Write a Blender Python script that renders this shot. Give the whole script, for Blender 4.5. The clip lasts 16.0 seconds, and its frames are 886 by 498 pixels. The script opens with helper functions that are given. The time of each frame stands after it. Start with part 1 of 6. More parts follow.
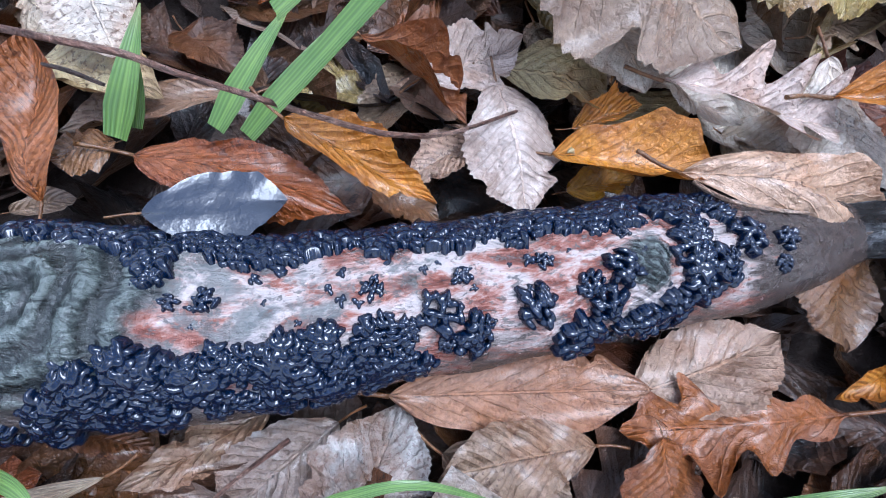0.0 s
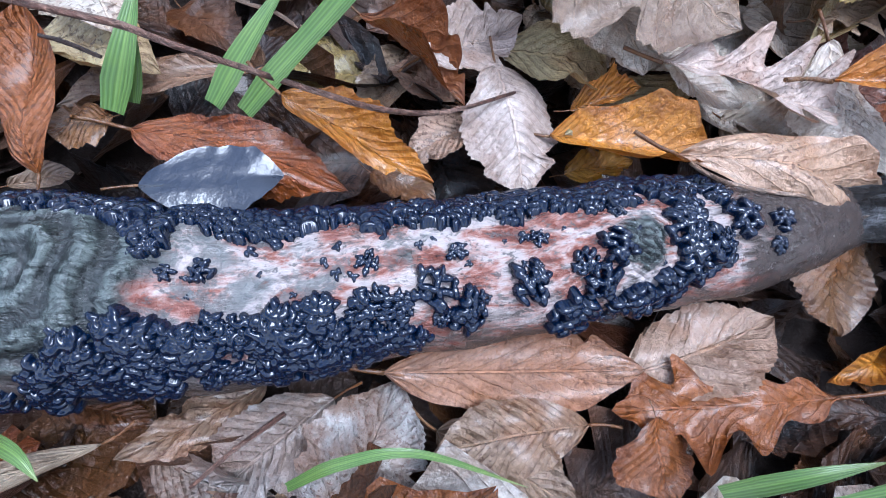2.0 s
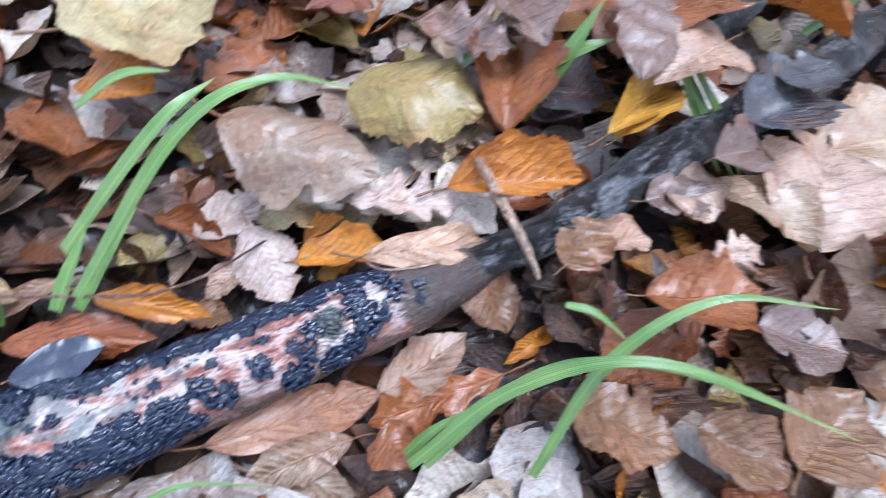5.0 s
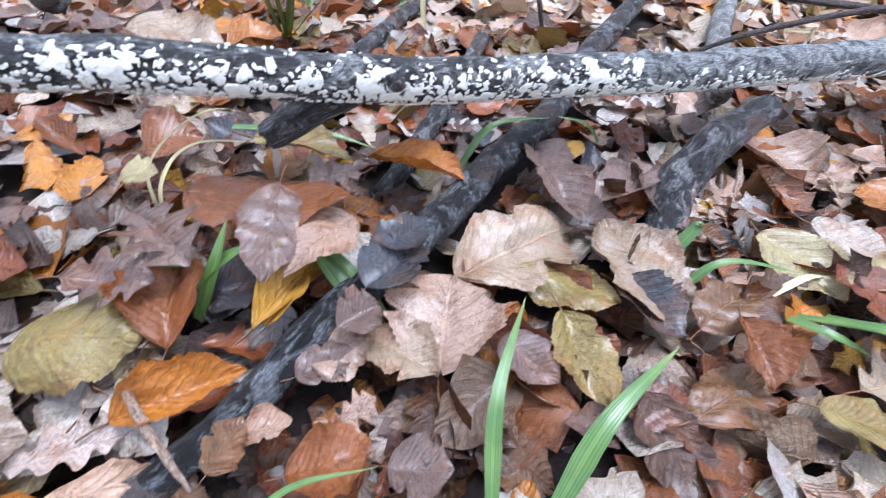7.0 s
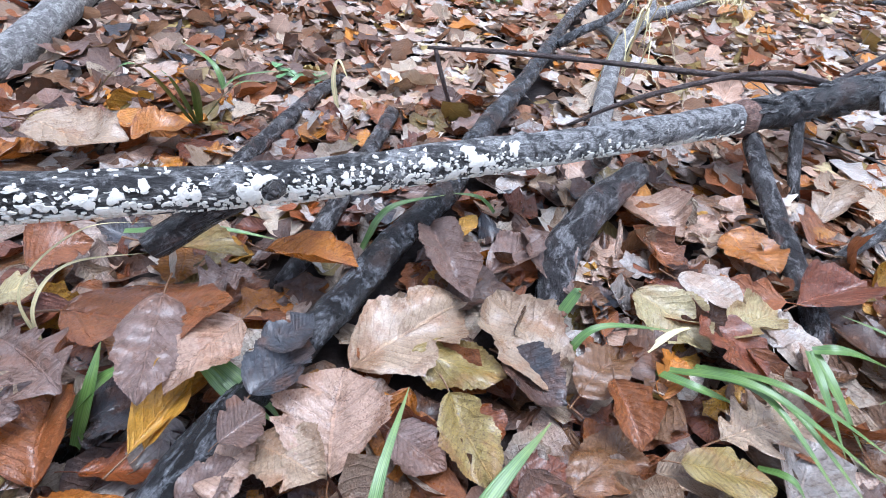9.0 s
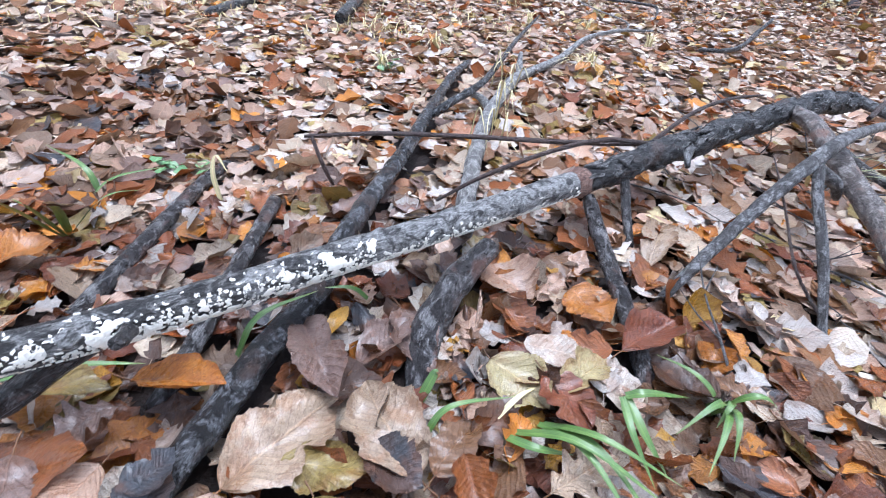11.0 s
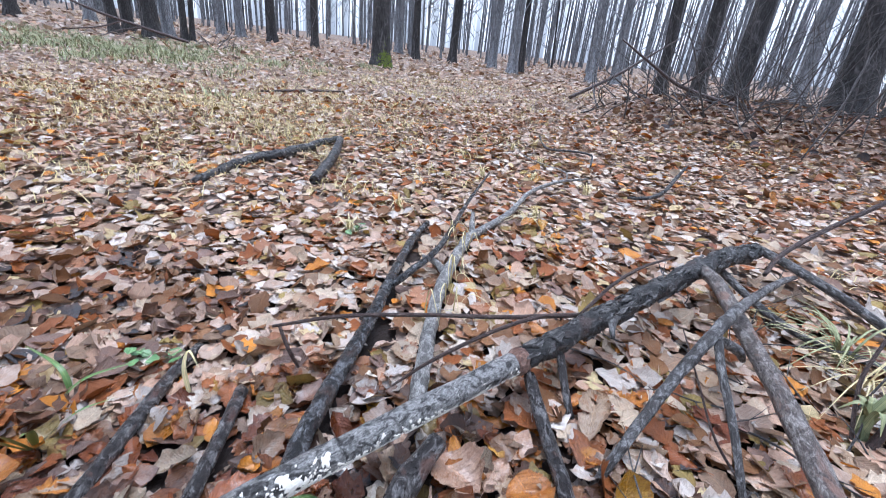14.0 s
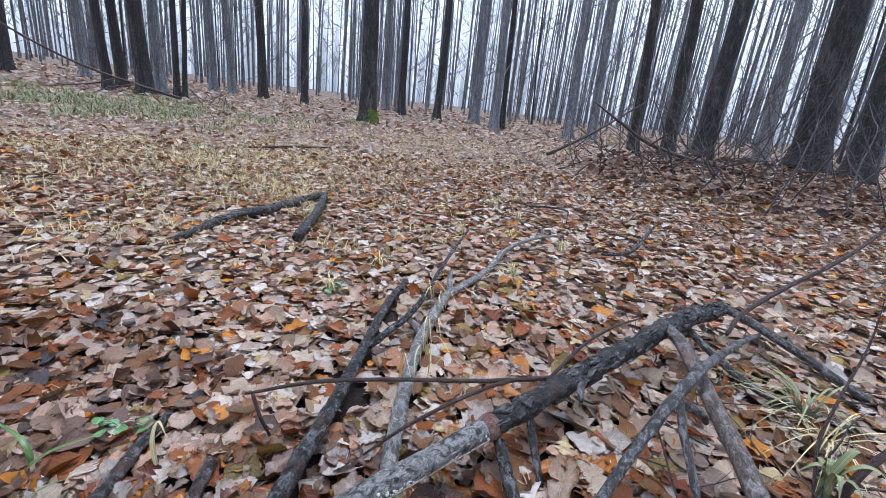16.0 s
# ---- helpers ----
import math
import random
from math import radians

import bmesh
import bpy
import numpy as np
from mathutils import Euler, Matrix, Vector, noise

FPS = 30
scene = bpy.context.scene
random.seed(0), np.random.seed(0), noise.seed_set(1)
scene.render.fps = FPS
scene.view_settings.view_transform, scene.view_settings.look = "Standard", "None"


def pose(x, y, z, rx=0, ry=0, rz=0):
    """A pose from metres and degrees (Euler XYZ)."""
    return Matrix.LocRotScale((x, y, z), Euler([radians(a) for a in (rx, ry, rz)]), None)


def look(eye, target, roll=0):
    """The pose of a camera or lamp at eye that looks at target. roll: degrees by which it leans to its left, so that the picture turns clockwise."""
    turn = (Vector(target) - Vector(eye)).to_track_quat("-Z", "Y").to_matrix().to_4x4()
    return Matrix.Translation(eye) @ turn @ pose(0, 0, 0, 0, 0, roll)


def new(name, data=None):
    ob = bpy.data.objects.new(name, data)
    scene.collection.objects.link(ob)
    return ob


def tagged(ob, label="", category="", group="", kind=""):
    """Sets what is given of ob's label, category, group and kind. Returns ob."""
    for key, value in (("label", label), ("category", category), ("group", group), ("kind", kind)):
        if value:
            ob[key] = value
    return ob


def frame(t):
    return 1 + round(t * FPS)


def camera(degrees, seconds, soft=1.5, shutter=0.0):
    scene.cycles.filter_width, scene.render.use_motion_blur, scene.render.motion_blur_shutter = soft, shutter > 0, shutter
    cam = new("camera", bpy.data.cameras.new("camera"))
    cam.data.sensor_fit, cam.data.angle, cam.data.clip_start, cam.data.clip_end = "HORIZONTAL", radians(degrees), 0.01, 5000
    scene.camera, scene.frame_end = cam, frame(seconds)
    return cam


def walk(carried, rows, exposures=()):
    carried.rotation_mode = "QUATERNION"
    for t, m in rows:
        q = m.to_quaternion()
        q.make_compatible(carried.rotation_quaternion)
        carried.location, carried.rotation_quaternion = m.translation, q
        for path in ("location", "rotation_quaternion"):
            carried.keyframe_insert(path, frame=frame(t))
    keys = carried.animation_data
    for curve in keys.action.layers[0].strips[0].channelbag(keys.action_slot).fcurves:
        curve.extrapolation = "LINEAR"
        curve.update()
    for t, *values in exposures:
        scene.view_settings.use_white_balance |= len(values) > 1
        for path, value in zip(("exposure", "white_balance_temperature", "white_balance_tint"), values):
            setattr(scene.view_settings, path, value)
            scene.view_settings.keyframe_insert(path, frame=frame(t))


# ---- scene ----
cam = camera(91.8, 16.0, 0.7, 0.5)
PATH = [
    (0, (-0.159, -0.036, 0.117), (-0.249, 0.698, -1.741), 20.5),
    (0.5, (-0.159, -0.037, 0.114), (-0.24, 0.684, -1.749), 21.2),
    (1, (-0.159, -0.037, 0.113), (-0.232, 0.67, -1.756), 22.0),
    (1.5, (-0.159, -0.038, 0.114), (-0.232, 0.668, -1.756), 22.1),
    (2, (-0.155, -0.04, 0.116), (-0.232, 0.666, -1.754), 21.8),
    (2.5, (-0.158, -0.044, 0.114), (-0.228, 0.66, -1.757), 21.9),
    (3, (-0.162, -0.048, 0.116), (-0.234, 0.655, -1.755), 21.3),
    (3.2, (-0.164, -0.051, 0.123), (-0.236, 0.666, -1.742), 20.2),
    (5.3, (-0.009, -0.01, 0.256), (0.061, 0.977, -1.482), 11.6),
    (5.5, (0.018, -0.001, 0.266), (0.151, 1.023, -1.447), 11.9),
    (6, (0.077, 0.002, 0.299), (0.308, 1.131, -1.335), 10.7),
    (6.5, (0.119, 0.009, 0.329), (0.422, 1.201, -1.249), 9.9),
    (7, (0.152, 0.017, 0.35), (0.496, 1.246, -1.19), 8.5),
    (7.5, (0.18, 0.025, 0.372), (0.605, 1.281, -1.125), 8.5),
    (8, (0.208, 0.028, 0.392), (0.692, 1.313, -1.063), 8.1),
    (8.5, (0.218, 0.027, 0.399), (0.738, 1.335, -1.021), 8.4),
    (9, (0.222, 0.023, 0.406), (0.769, 1.349, -0.989), 8.6),
    (9.5, (0.238, 0.019, 0.421), (0.812, 1.357, -0.95), 8.3),
    (10, (0.273, 0.013, 0.458), (0.95, 1.341, -0.876), 8.2),
    (12.5, (0.322, -0.021, 0.61), (1.28, 1.365, -0.467), 8.1),
    (13, (0.325, -0.024, 0.653), (1.311, 1.415, -0.327), 7.7),
    (13.5, (0.327, -0.022, 0.703), (1.333, 1.462, -0.182), 7.2),
    (14, (0.335, -0.027, 0.735), (1.357, 1.486, -0.082), 6.4),
    (14.5, (0.344, -0.041, 0.767), (1.391, 1.498, 0.034), 6.0),
    (15, (0.341, -0.054, 0.786), (1.409, 1.493, 0.103), 6.3),
    (15.5, (0.344, -0.062, 0.796), (1.43, 1.491, 0.156), 6.5),
    (16, (0.343, -0.068, 0.804), (1.444, 1.489, 0.201), 6.7),
]
SKY, SUN, MIST_GLOW = 0.165, 1.5, 0.88
EXPOSURES = [(0.0, 0.86, 4940, 9), (3.2, 0.86, 4940, 9), (5.3, 1.16, 4960, 9), (7.0, 1.02, 5000, 10), (9.5, 0.94, 5040, 10), (12.5, 0.94, 5090, 10), (16.0, 0.24, 5130, 10)]

walk(cam, [(t, look(eye, target, roll)) for t, eye, target, roll in PATH], exposures=EXPOSURES)

# ---- world and sun: a bright overcast autumn day ----
world = bpy.data.worlds.new("overcast_sky")
scene.world = world
world.use_nodes = True
wn = world.node_tree
sky = wn.nodes.new("ShaderNodeTexSky")
sky.sky_type = "NISHITA"
sky.sun_disc = False
sky.sun_elevation = radians(76)
sky.sun_rotation = radians(50)
sky.air_density, sky.dust_density, sky.ozone_density = 1.0, 6.0, 1.0
soft = wn.nodes.new("ShaderNodeHueSaturation")
soft.inputs["Saturation"].default_value = 0.8
wn.links.new(sky.outputs[0], soft.inputs["Color"])
wn.links.new(soft.outputs[0], wn.nodes["Background"].inputs[0])
wn.nodes["Background"].inputs[1].default_value = SKY
sun_data = bpy.data.lights.new("sun", "SUN")
sun_data.energy, sun_data.angle, sun_data.color = SUN, radians(30), (1.0, 0.985, 0.96)
sun = new("sun", sun_data)
sun.matrix_world = look((1.2, 1.0, 6.5), (0, 0, 0))


# ---- materials ----
class Nodes:
    """A node tree with short names for the nodes that the materials share."""

    def __init__(self, name, roughness=0.6, specular=0.5):
        self.mat = bpy.data.materials.new(name)
        self.mat.use_nodes = True
        self.t = self.mat.node_tree
        self.bsdf = self.t.nodes["Principled BSDF"]
        self.bsdf.inputs["Roughness"].default_value = roughness
        self.bsdf.inputs["Specular IOR Level"].default_value = specular

    def put(self, socket, value):
        if isinstance(value, bpy.types.NodeSocket):
            self.t.links.new(value, socket)
        elif isinstance(value, tuple) and len(value) == 3 and socket.type == "RGBA":
            socket.default_value = (*value, 1)
        else:
            socket.default_value = value

    def node(self, kind, operation="", attribute_name=""):
        n = self.t.nodes.new(kind)
        if operation:
            n.operation = operation
        if attribute_name:
            n.attribute_name = attribute_name
        return n

    def math(self, op, a, b=0.0, c=0.0):
        n = self.node("ShaderNodeMath", operation=op)
        for i, v in enumerate((a, b, c)):
            self.put(n.inputs[i], v)
        return n.outputs[0]

    def step(self, value, low, high, to_low=0.0, to_high=1.0):
        n = self.node("ShaderNodeMapRange")
        n.interpolation_type = "SMOOTHSTEP"
        for i, v in enumerate((value, low, high, to_low, to_high)):
            self.put(n.inputs[i], v)
        return n.outputs[0]

    def mix(self, factor, a, b, blend="MIX"):
        n = self.node("ShaderNodeMix")
        n.data_type, n.blend_type = "RGBA", blend
        self.put(n.inputs[0], factor)
        self.put(n.inputs[6], a)
        self.put(n.inputs[7], b)
        return n.outputs[2]

    def noise(self, scale, detail=4.0, rough=0.6, where=None, warp=0.0):
        n = self.node("ShaderNodeTexNoise")
        self.put(n.inputs["Scale"], scale)
        self.put(n.inputs["Detail"], detail)
        self.put(n.inputs["Roughness"], rough)
        self.put(n.inputs["Distortion"], warp)
        self.put(n.inputs["Vector"], where if where is not None else self.place())
        return n.outputs[0]

    def place(self):
        return self.node("ShaderNodeNewGeometry").outputs["Position"]

    def uv(self):
        return self.node("ShaderNodeTexCoord").outputs["UV"]

    def scaled(self, vector, x, y, z=1.0):
        n = self.node("ShaderNodeVectorMath", operation="MULTIPLY")
        self.put(n.inputs[0], vector)
        n.inputs[1].default_value = (x, y, z)
        return n.outputs[0]

    def ramp(self, value, *stops, kind="LINEAR"):
        n = self.node("ShaderNodeValToRGB")
        n.color_ramp.interpolation = kind
        while len(n.color_ramp.elements) < len(stops):
            n.color_ramp.elements.new(0.5)
        for e, (at, colour) in zip(n.color_ramp.elements, stops):
            e.position, e.color = at, (*colour, 1)
        self.put(n.inputs[0], value)
        return n.outputs[0]

    def bump(self, height, strength=0.5, distance=0.002, below=None):
        n = self.node("ShaderNodeBump")
        n.inputs["Strength"].default_value = strength
        n.inputs["Distance"].default_value = distance
        self.put(n.inputs["Height"], height)
        if below is not None:
            self.put(n.inputs["Normal"], below)
        return n.outputs[0]

    def done(self, colour, roughness=None, normal=None):
        self.put(self.bsdf.inputs["Base Color"], colour)
        if roughness is not None:
            self.put(self.bsdf.inputs["Roughness"], roughness)
        if normal is not None:
            self.put(self.bsdf.inputs["Normal"], normal)
        return self.mat


LEAF = {
    "rust": (0.26, 0.082, 0.016), "orange": (0.48, 0.175, 0.016), "yellow": (0.56, 0.30, 0.03), "tan": (0.40, 0.295, 0.195),
    "brown": (0.19, 0.093, 0.036), "pink": (0.45, 0.30, 0.21), "grey": (0.52, 0.45, 0.37), "mauve": (0.19, 0.125, 0.10),
    "slate": (0.05, 0.052, 0.058), "olive": (0.27, 0.20, 0.055), "white": (0.63, 0.565, 0.475), "red": (0.18, 0.048, 0.016),
    "black": (0.014, 0.015, 0.022), "green": (0.46, 0.38, 0.18),
    "pewter": (0.24, 0.225, 0.21), "straw": (0.50, 0.41, 0.22), "russet": (0.27, 0.072, 0.012), "amber": (0.52, 0.21, 0.018), "umber": (0.085, 0.04, 0.02), "blush": (0.58, 0.46, 0.39), "peach": (0.52, 0.34, 0.22), "speckle": (0.33, 0.165, 0.09),
    "fawn": (0.51, 0.42, 0.31), "rose": (0.44, 0.34, 0.27), "ash": (0.55, 0.505, 0.455), "dun": (0.26, 0.18, 0.12),
}


PALER = ("fawn", "ash", "rose", "rust", "rose", "tan", "ash", "pink", "dun", "rose", "fawn", "speckle", "rose", "brown", "fawn", "ash", "brown", "pink", "rose", "fawn", "mauve", "dun", "straw", "rose", "pink", "amber", "olive", "white", "rust", "brown")
DEEPER = ("rust", "ash", "umber", "russet", "brown", "amber", "rust", "red", "rose", "orange", "brown", "fawn", "mauve", "rust", "umber", "white", "rose", "red", "yellow", "ash", "mauve", "rust", "tan", "umber", "fawn", "dun", "rose", "olive")


def leaf_material(name, own_colour, dry=False, order=(), matt=0.0, tone=1.0):
    """Wet fallen leaves: midrib and side veins along the leaf's own length, blotches, dark specks and a damp gloss."""
    n = Nodes(name, 0.3, 0.4 - 1.0 * matt if dry else 0.42)
    if not dry:
        n.bsdf.inputs["Coat Weight"].default_value = 0.34 if own_colour else 0.26
        n.bsdf.inputs["Coat Roughness"].default_value = 0.2
    if own_colour:
        info = n.node("ShaderNodeObjectInfo")
        base, chance = info.outputs["Color"], info.outputs["Random"]
    else:
        order = order or (PALER if dry else DEEPER)
        stops = [(i / len(order), LEAF[k]) for i, k in enumerate(order)]
        chance = n.node("ShaderNodeNewGeometry").outputs["Random Per Island"]
        base = n.ramp(chance, *stops, kind="CONSTANT")
        own = n.math("FRACT", n.math("MULTIPLY", chance, 173.0))
        base = n.mix(n.step(own, 0.0, 1.0, 0.0, 0.5), base, n.mix(1.0, base, (0.50, 0.46, 0.42), "MULTIPLY"))
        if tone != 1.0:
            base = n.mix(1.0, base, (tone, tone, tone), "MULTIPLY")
    sep = n.node("ShaderNodeSeparateXYZ")
    n.put(sep.inputs[0], n.uv())
    u, v = sep.outputs[0], sep.outputs[1]
    side = n.math("ABSOLUTE", n.math("SUBTRACT", n.math("MULTIPLY", v, 2.0), 1.0))
    wander = n.math("MULTIPLY", n.math("SUBTRACT", n.noise(70, 2, 0.5), 0.5), 0.5)
    along = n.math("FRACT", n.math("ADD", wander, n.math("SUBTRACT", n.math("MULTIPLY", u, n.math("ADD", 8.0, n.math("FLOOR", n.math("MULTIPLY", n.math("FRACT", n.math("MULTIPLY", chance, 37.0)), 6.0)))), n.math("MULTIPLY", side, n.math("ADD", 1.7, n.math("FRACT", n.math("MULTIPLY", chance, 71.0)))))))
    vein = n.step(n.math("ABSOLUTE", n.math("SUBTRACT", along, 0.5)), 0.015, 0.07, 1.0, 0.0)
    vein = n.math("MULTIPLY", vein, n.step(side, 0.75, 1.0, 1.0, 0.0))
    midrib = n.step(side, 0.02, 0.05, 1.0, 0.0)
    lines = n.math("MAXIMUM", n.math("MULTIPLY", vein, 0.5), midrib)
    blotch = n.step(n.noise(38, 5, 0.65), 0.40, 0.66)
    fine = n.noise(420, 3, 0.6)
    colour = n.mix(n.math("MULTIPLY", blotch, 0.3 if dry else 0.42), base, n.mix(0.6, base, (0.14, 0.062, 0.024)))
    colour = n.mix(n.step(n.noise(90, 3, 0.6), 0.52, 0.75, 0.0, 0.3), colour, n.mix(1.0, colour, (1.4, 1.35, 1.25), "MULTIPLY"))
    colour = n.mix(n.math("MULTIPLY", n.step(fine, 0.35, 0.65), 0.22 if dry else 0.4), colour, n.mix(1.0, colour, (0.45, 0.4, 0.36), "MULTIPLY"))
    patchy = n.math("ADD", n.noise(24, 2, 0.5), n.math("MULTIPLY", n.math("SUBTRACT", n.math("FRACT", n.math("MULTIPLY", chance, 53.0)), 0.5), 0.35))
    speck = n.math("MULTIPLY", n.step(n.noise(560, 2, 0.5), 0.57, 0.64), n.step(patchy, 0.50, 0.66))
    colour = n.mix(n.math("MULTIPLY", speck, 0.6), colour, (0.05, 0.018, 0.01))
    colour = n.mix(n.math("MULTIPLY", lines, 0.5), colour, n.mix(1.0, colour, (1.6, 1.5, 1.4), "MULTIPLY"))
    colour = n.mix(n.math("MULTIPLY", n.step(n.math("ABSOLUTE", n.math("SUBTRACT", along, 0.62)), 0.0, 0.16, 0.20, 0.0), n.step(side, 0.8, 1.0, 1.0, 0.0)), colour, (0.06, 0.028, 0.016))
    margin = n.math("ADD", n.step(side, 0.55, 1.0, 0.0, 0.45), n.step(n.noise(48, 5, 0.7), 0.3, 0.7))
    colour = n.mix(n.step(margin, 0.74, 1.0, 0.0, 0.3 if dry else 0.5), colour, n.mix(1.0, colour, (0.48, 0.34, 0.24), "MULTIPLY"))
    pale = n.step(n.noise(64, 6, 0.75), 0.55, 0.68, 0.0, 0.4)
    colour = n.mix(pale, colour, n.mix(1.0, colour, (1.5, 1.45, 1.4), "MULTIPLY"))
    turning = n.step(n.noise(21, 4, 0.6), 0.5, 0.62, 0.0, 0.32 if own_colour else 0.2)
    colour = n.mix(turning, colour, n.mix(0.5, n.mix(1.0, colour, (0.8, 0.55, 0.35), "MULTIPLY"), (0.30, 0.095, 0.012)))
    wet = n.step(n.noise(33, 4, 0.6), 0.36, 0.64, 0.66 + matt if dry else 0.5, 0.46 + matt if dry else 0.24)
    relief = n.math("ADD", n.math("MULTIPLY", lines, 0.8), n.math("MULTIPLY", fine, 0.5))
    relief = n.math("ADD", relief, n.math("MULTIPLY", n.math("PINGPONG", along, 0.5), 0.8))
    crumple = n.bump(n.noise(75, 5, 0.65), 0.85, 0.007)
    n.done(colour, wet, n.bump(relief, 0.8, 0.0014, crumple))
    through_light = n.node("ShaderNodeBsdfTranslucent")
    n.put(through_light.inputs[0], n.mix(1.0, colour, (1.1, 0.85, 0.6), "MULTIPLY"))
    both = n.node("ShaderNodeMixShader")
    both.inputs[0].default_value = 0.13
    n.put(both.inputs[1], n.bsdf.outputs[0])
    n.put(both.inputs[2], through_light.outputs[0])
    n.put(n.t.nodes["Material Output"].inputs[0], both.outputs[0])
    return n.mat


def bark_material(name, dark, light, patch=0.5, gloss=(0.35, 0.6), red=None, moss=0.0, scale=1.0, ring=0.0, paler=None):
    """Wet bark along a stick's own length: fine lengthwise cracks, pale lichen blotches, ring-shaped pores."""
    n = Nodes(name)
    uv = n.uv()
    grain = n.noise(1.0, 6, 0.7, n.scaled(uv, 520 * scale, 130 * scale))
    cross = n.noise(1.0, 4, 0.6, n.scaled(uv, 60 * scale, 420 * scale))
    big = n.noise(1.0, 7, 0.72, n.scaled(uv, 60 * scale, 30 * scale), 0.9)
    if paler:
        length = n.node("ShaderNodeSeparateXYZ")
        n.put(length.inputs[0], uv)
        big = n.math("ADD", big, n.step(length.outputs[1], *paler, -0.06, 0.02))
    patches = n.step(big, patch - 0.01, patch + 0.15)
    colour = n.mix(patches, dark, light)
    colour = n.mix(n.step(grain, 0.35, 0.62), n.mix(1.0, colour, (0.32, 0.30, 0.29), "MULTIPLY"), colour)
    colour = n.mix(n.step(cross, 0.54, 0.7, 0.0, 0.75), colour, n.mix(1.0, colour, (1.9, 1.85, 1.8), "MULTIPLY"))
    if red:
        colour = n.mix(n.step(n.noise(1.0, 4, 0.6, n.scaled(uv, 26, 14), 0.8), 0.52, 0.66), colour, red)
    if moss:
        colour = n.mix(n.step(n.noise(9, 4, 0.7), 0.62 - moss, 0.8 - moss), colour, (0.10, 0.14, 0.025))
    coarse = n.noise(1.0, 5, 0.7, n.scaled(uv, 150 * scale, 55 * scale), 1.0)
    height = n.math("ADD", n.math("MULTIPLY", coarse, 2.6), n.math("ADD", grain, n.math("MULTIPLY", cross, 0.6 + ring)))
    colour = n.mix(n.step(coarse, 0.34, 0.52, 0.6, 0.0), colour, n.mix(1.0, colour, (0.25, 0.24, 0.24), "MULTIPLY"))
    rough = n.step(n.noise(30, 3, 0.5), 0.35, 0.65, *gloss)
    return n.done(colour, rough, n.bump(height, 0.9, 0.004 if scale > 0.5 else 0.02))


def log_material():
    """Smooth wet bark, rose, with greyish white for worn outer skin and for sky sheen put into the colour, dark round
    the underside, grey-green on the knots.
    """
    n = Nodes("worn_log_bark")
    uv = n.uv()
    skin = n.noise(1.0, 6, 0.68, n.scaled(uv, 105, 34), 0.9)
    fleck = n.noise(1.0, 5, 0.7, n.scaled(uv, 420, 210), 0.4)
    streak = n.noise(1.0, 5, 0.7, n.scaled(uv, 260, 60))
    tone = n.math("ADD", n.math("MULTIPLY", skin, 0.6), n.math("MULTIPLY", n.noise(1.0, 4, 0.6, n.scaled(uv, 60, 38), 0.5), 0.4))
    colour = n.ramp(tone, (0.34, (0.02, 0.012, 0.011)), (0.42, (0.13, 0.036, 0.022)), (0.455, (0.21, 0.08, 0.056)), (0.49, (0.32, 0.20, 0.17)), (0.53, (0.40, 0.335, 0.31)), (0.59, (0.34, 0.30, 0.285)), (0.63, (0.13, 0.13, 0.13)), (0.68, (0.15, 0.05, 0.034)))
    colour = n.mix(n.step(fleck, 0.52, 0.62, 0.0, 0.85), colour, (0.075, 0.07, 0.068))
    colour = n.mix(n.step(streak, 0.56, 0.68, 0.0, 0.6), colour, (0.06, 0.042, 0.038))
    length = n.node("ShaderNodeSeparateXYZ")
    n.put(length.inputs[0], uv)
    film = n.math("ADD", n.noise(1.0, 5, 0.65, n.scaled(uv, 85, 60), 0.8), n.step(length.outputs[1], 0.14, 0.25, 0.08, -0.16))
    colour = n.mix(n.step(film, 0.47, 0.60, 0.0, 0.8), colour, n.mix(fleck, (0.04, 0.048, 0.047), (0.15, 0.158, 0.155)))
    knot = n.node("ShaderNodeAttribute", attribute_name="knot").outputs["Fac"]
    ring = n.node("ShaderNodeAttribute", attribute_name="ring").outputs["Fac"]
    worn = n.mix(n.step(n.noise(1.0, 5, 0.65, n.scaled(uv, 210, 150), 3.0), 0.36, 0.62), (0.013, 0.017, 0.017), (0.082, 0.093, 0.090))
    # Shade in the ring grooves and light on their ridges, put into the colour.
    worn = n.mix(n.step(n.math("ADD", ring, n.math("MULTIPLY", n.math("SUBTRACT", streak, 0.5), 1.4)), -0.25, 0.35), n.mix(1.0, worn, (0.42, 0.42, 0.42), "MULTIPLY"), n.mix(1.0, worn, (1.25, 1.27, 1.22), "MULTIPLY"))
    colour = n.mix(n.step(n.math("ADD", knot, n.math("MULTIPLY", n.math("SUBTRACT", skin, 0.5), 0.9)), 0.22, 0.5), colour, worn)
    under = n.node("ShaderNodeAttribute", attribute_name="old_bark").outputs["Fac"]
    colour = n.mix(n.step(n.math("ADD", under, n.math("MULTIPLY", n.math("SUBTRACT", skin, 0.5), 1.6)), 0.35, 0.7), colour, n.mix(skin, (0.012, 0.011, 0.010), (0.075, 0.050, 0.040)))
    height = n.math("ADD", n.math("MULTIPLY", fleck, 1.2), n.math("ADD", n.math("MULTIPLY", streak, 1.3), n.math("ADD", skin, n.math("MULTIPLY", ring, 0.7))))
    rough = n.step(n.noise(120, 3, 0.5), 0.35, 0.65, 0.13, 0.32)
    return n.done(colour, rough, n.bump(height, 0.8, 0.0016))


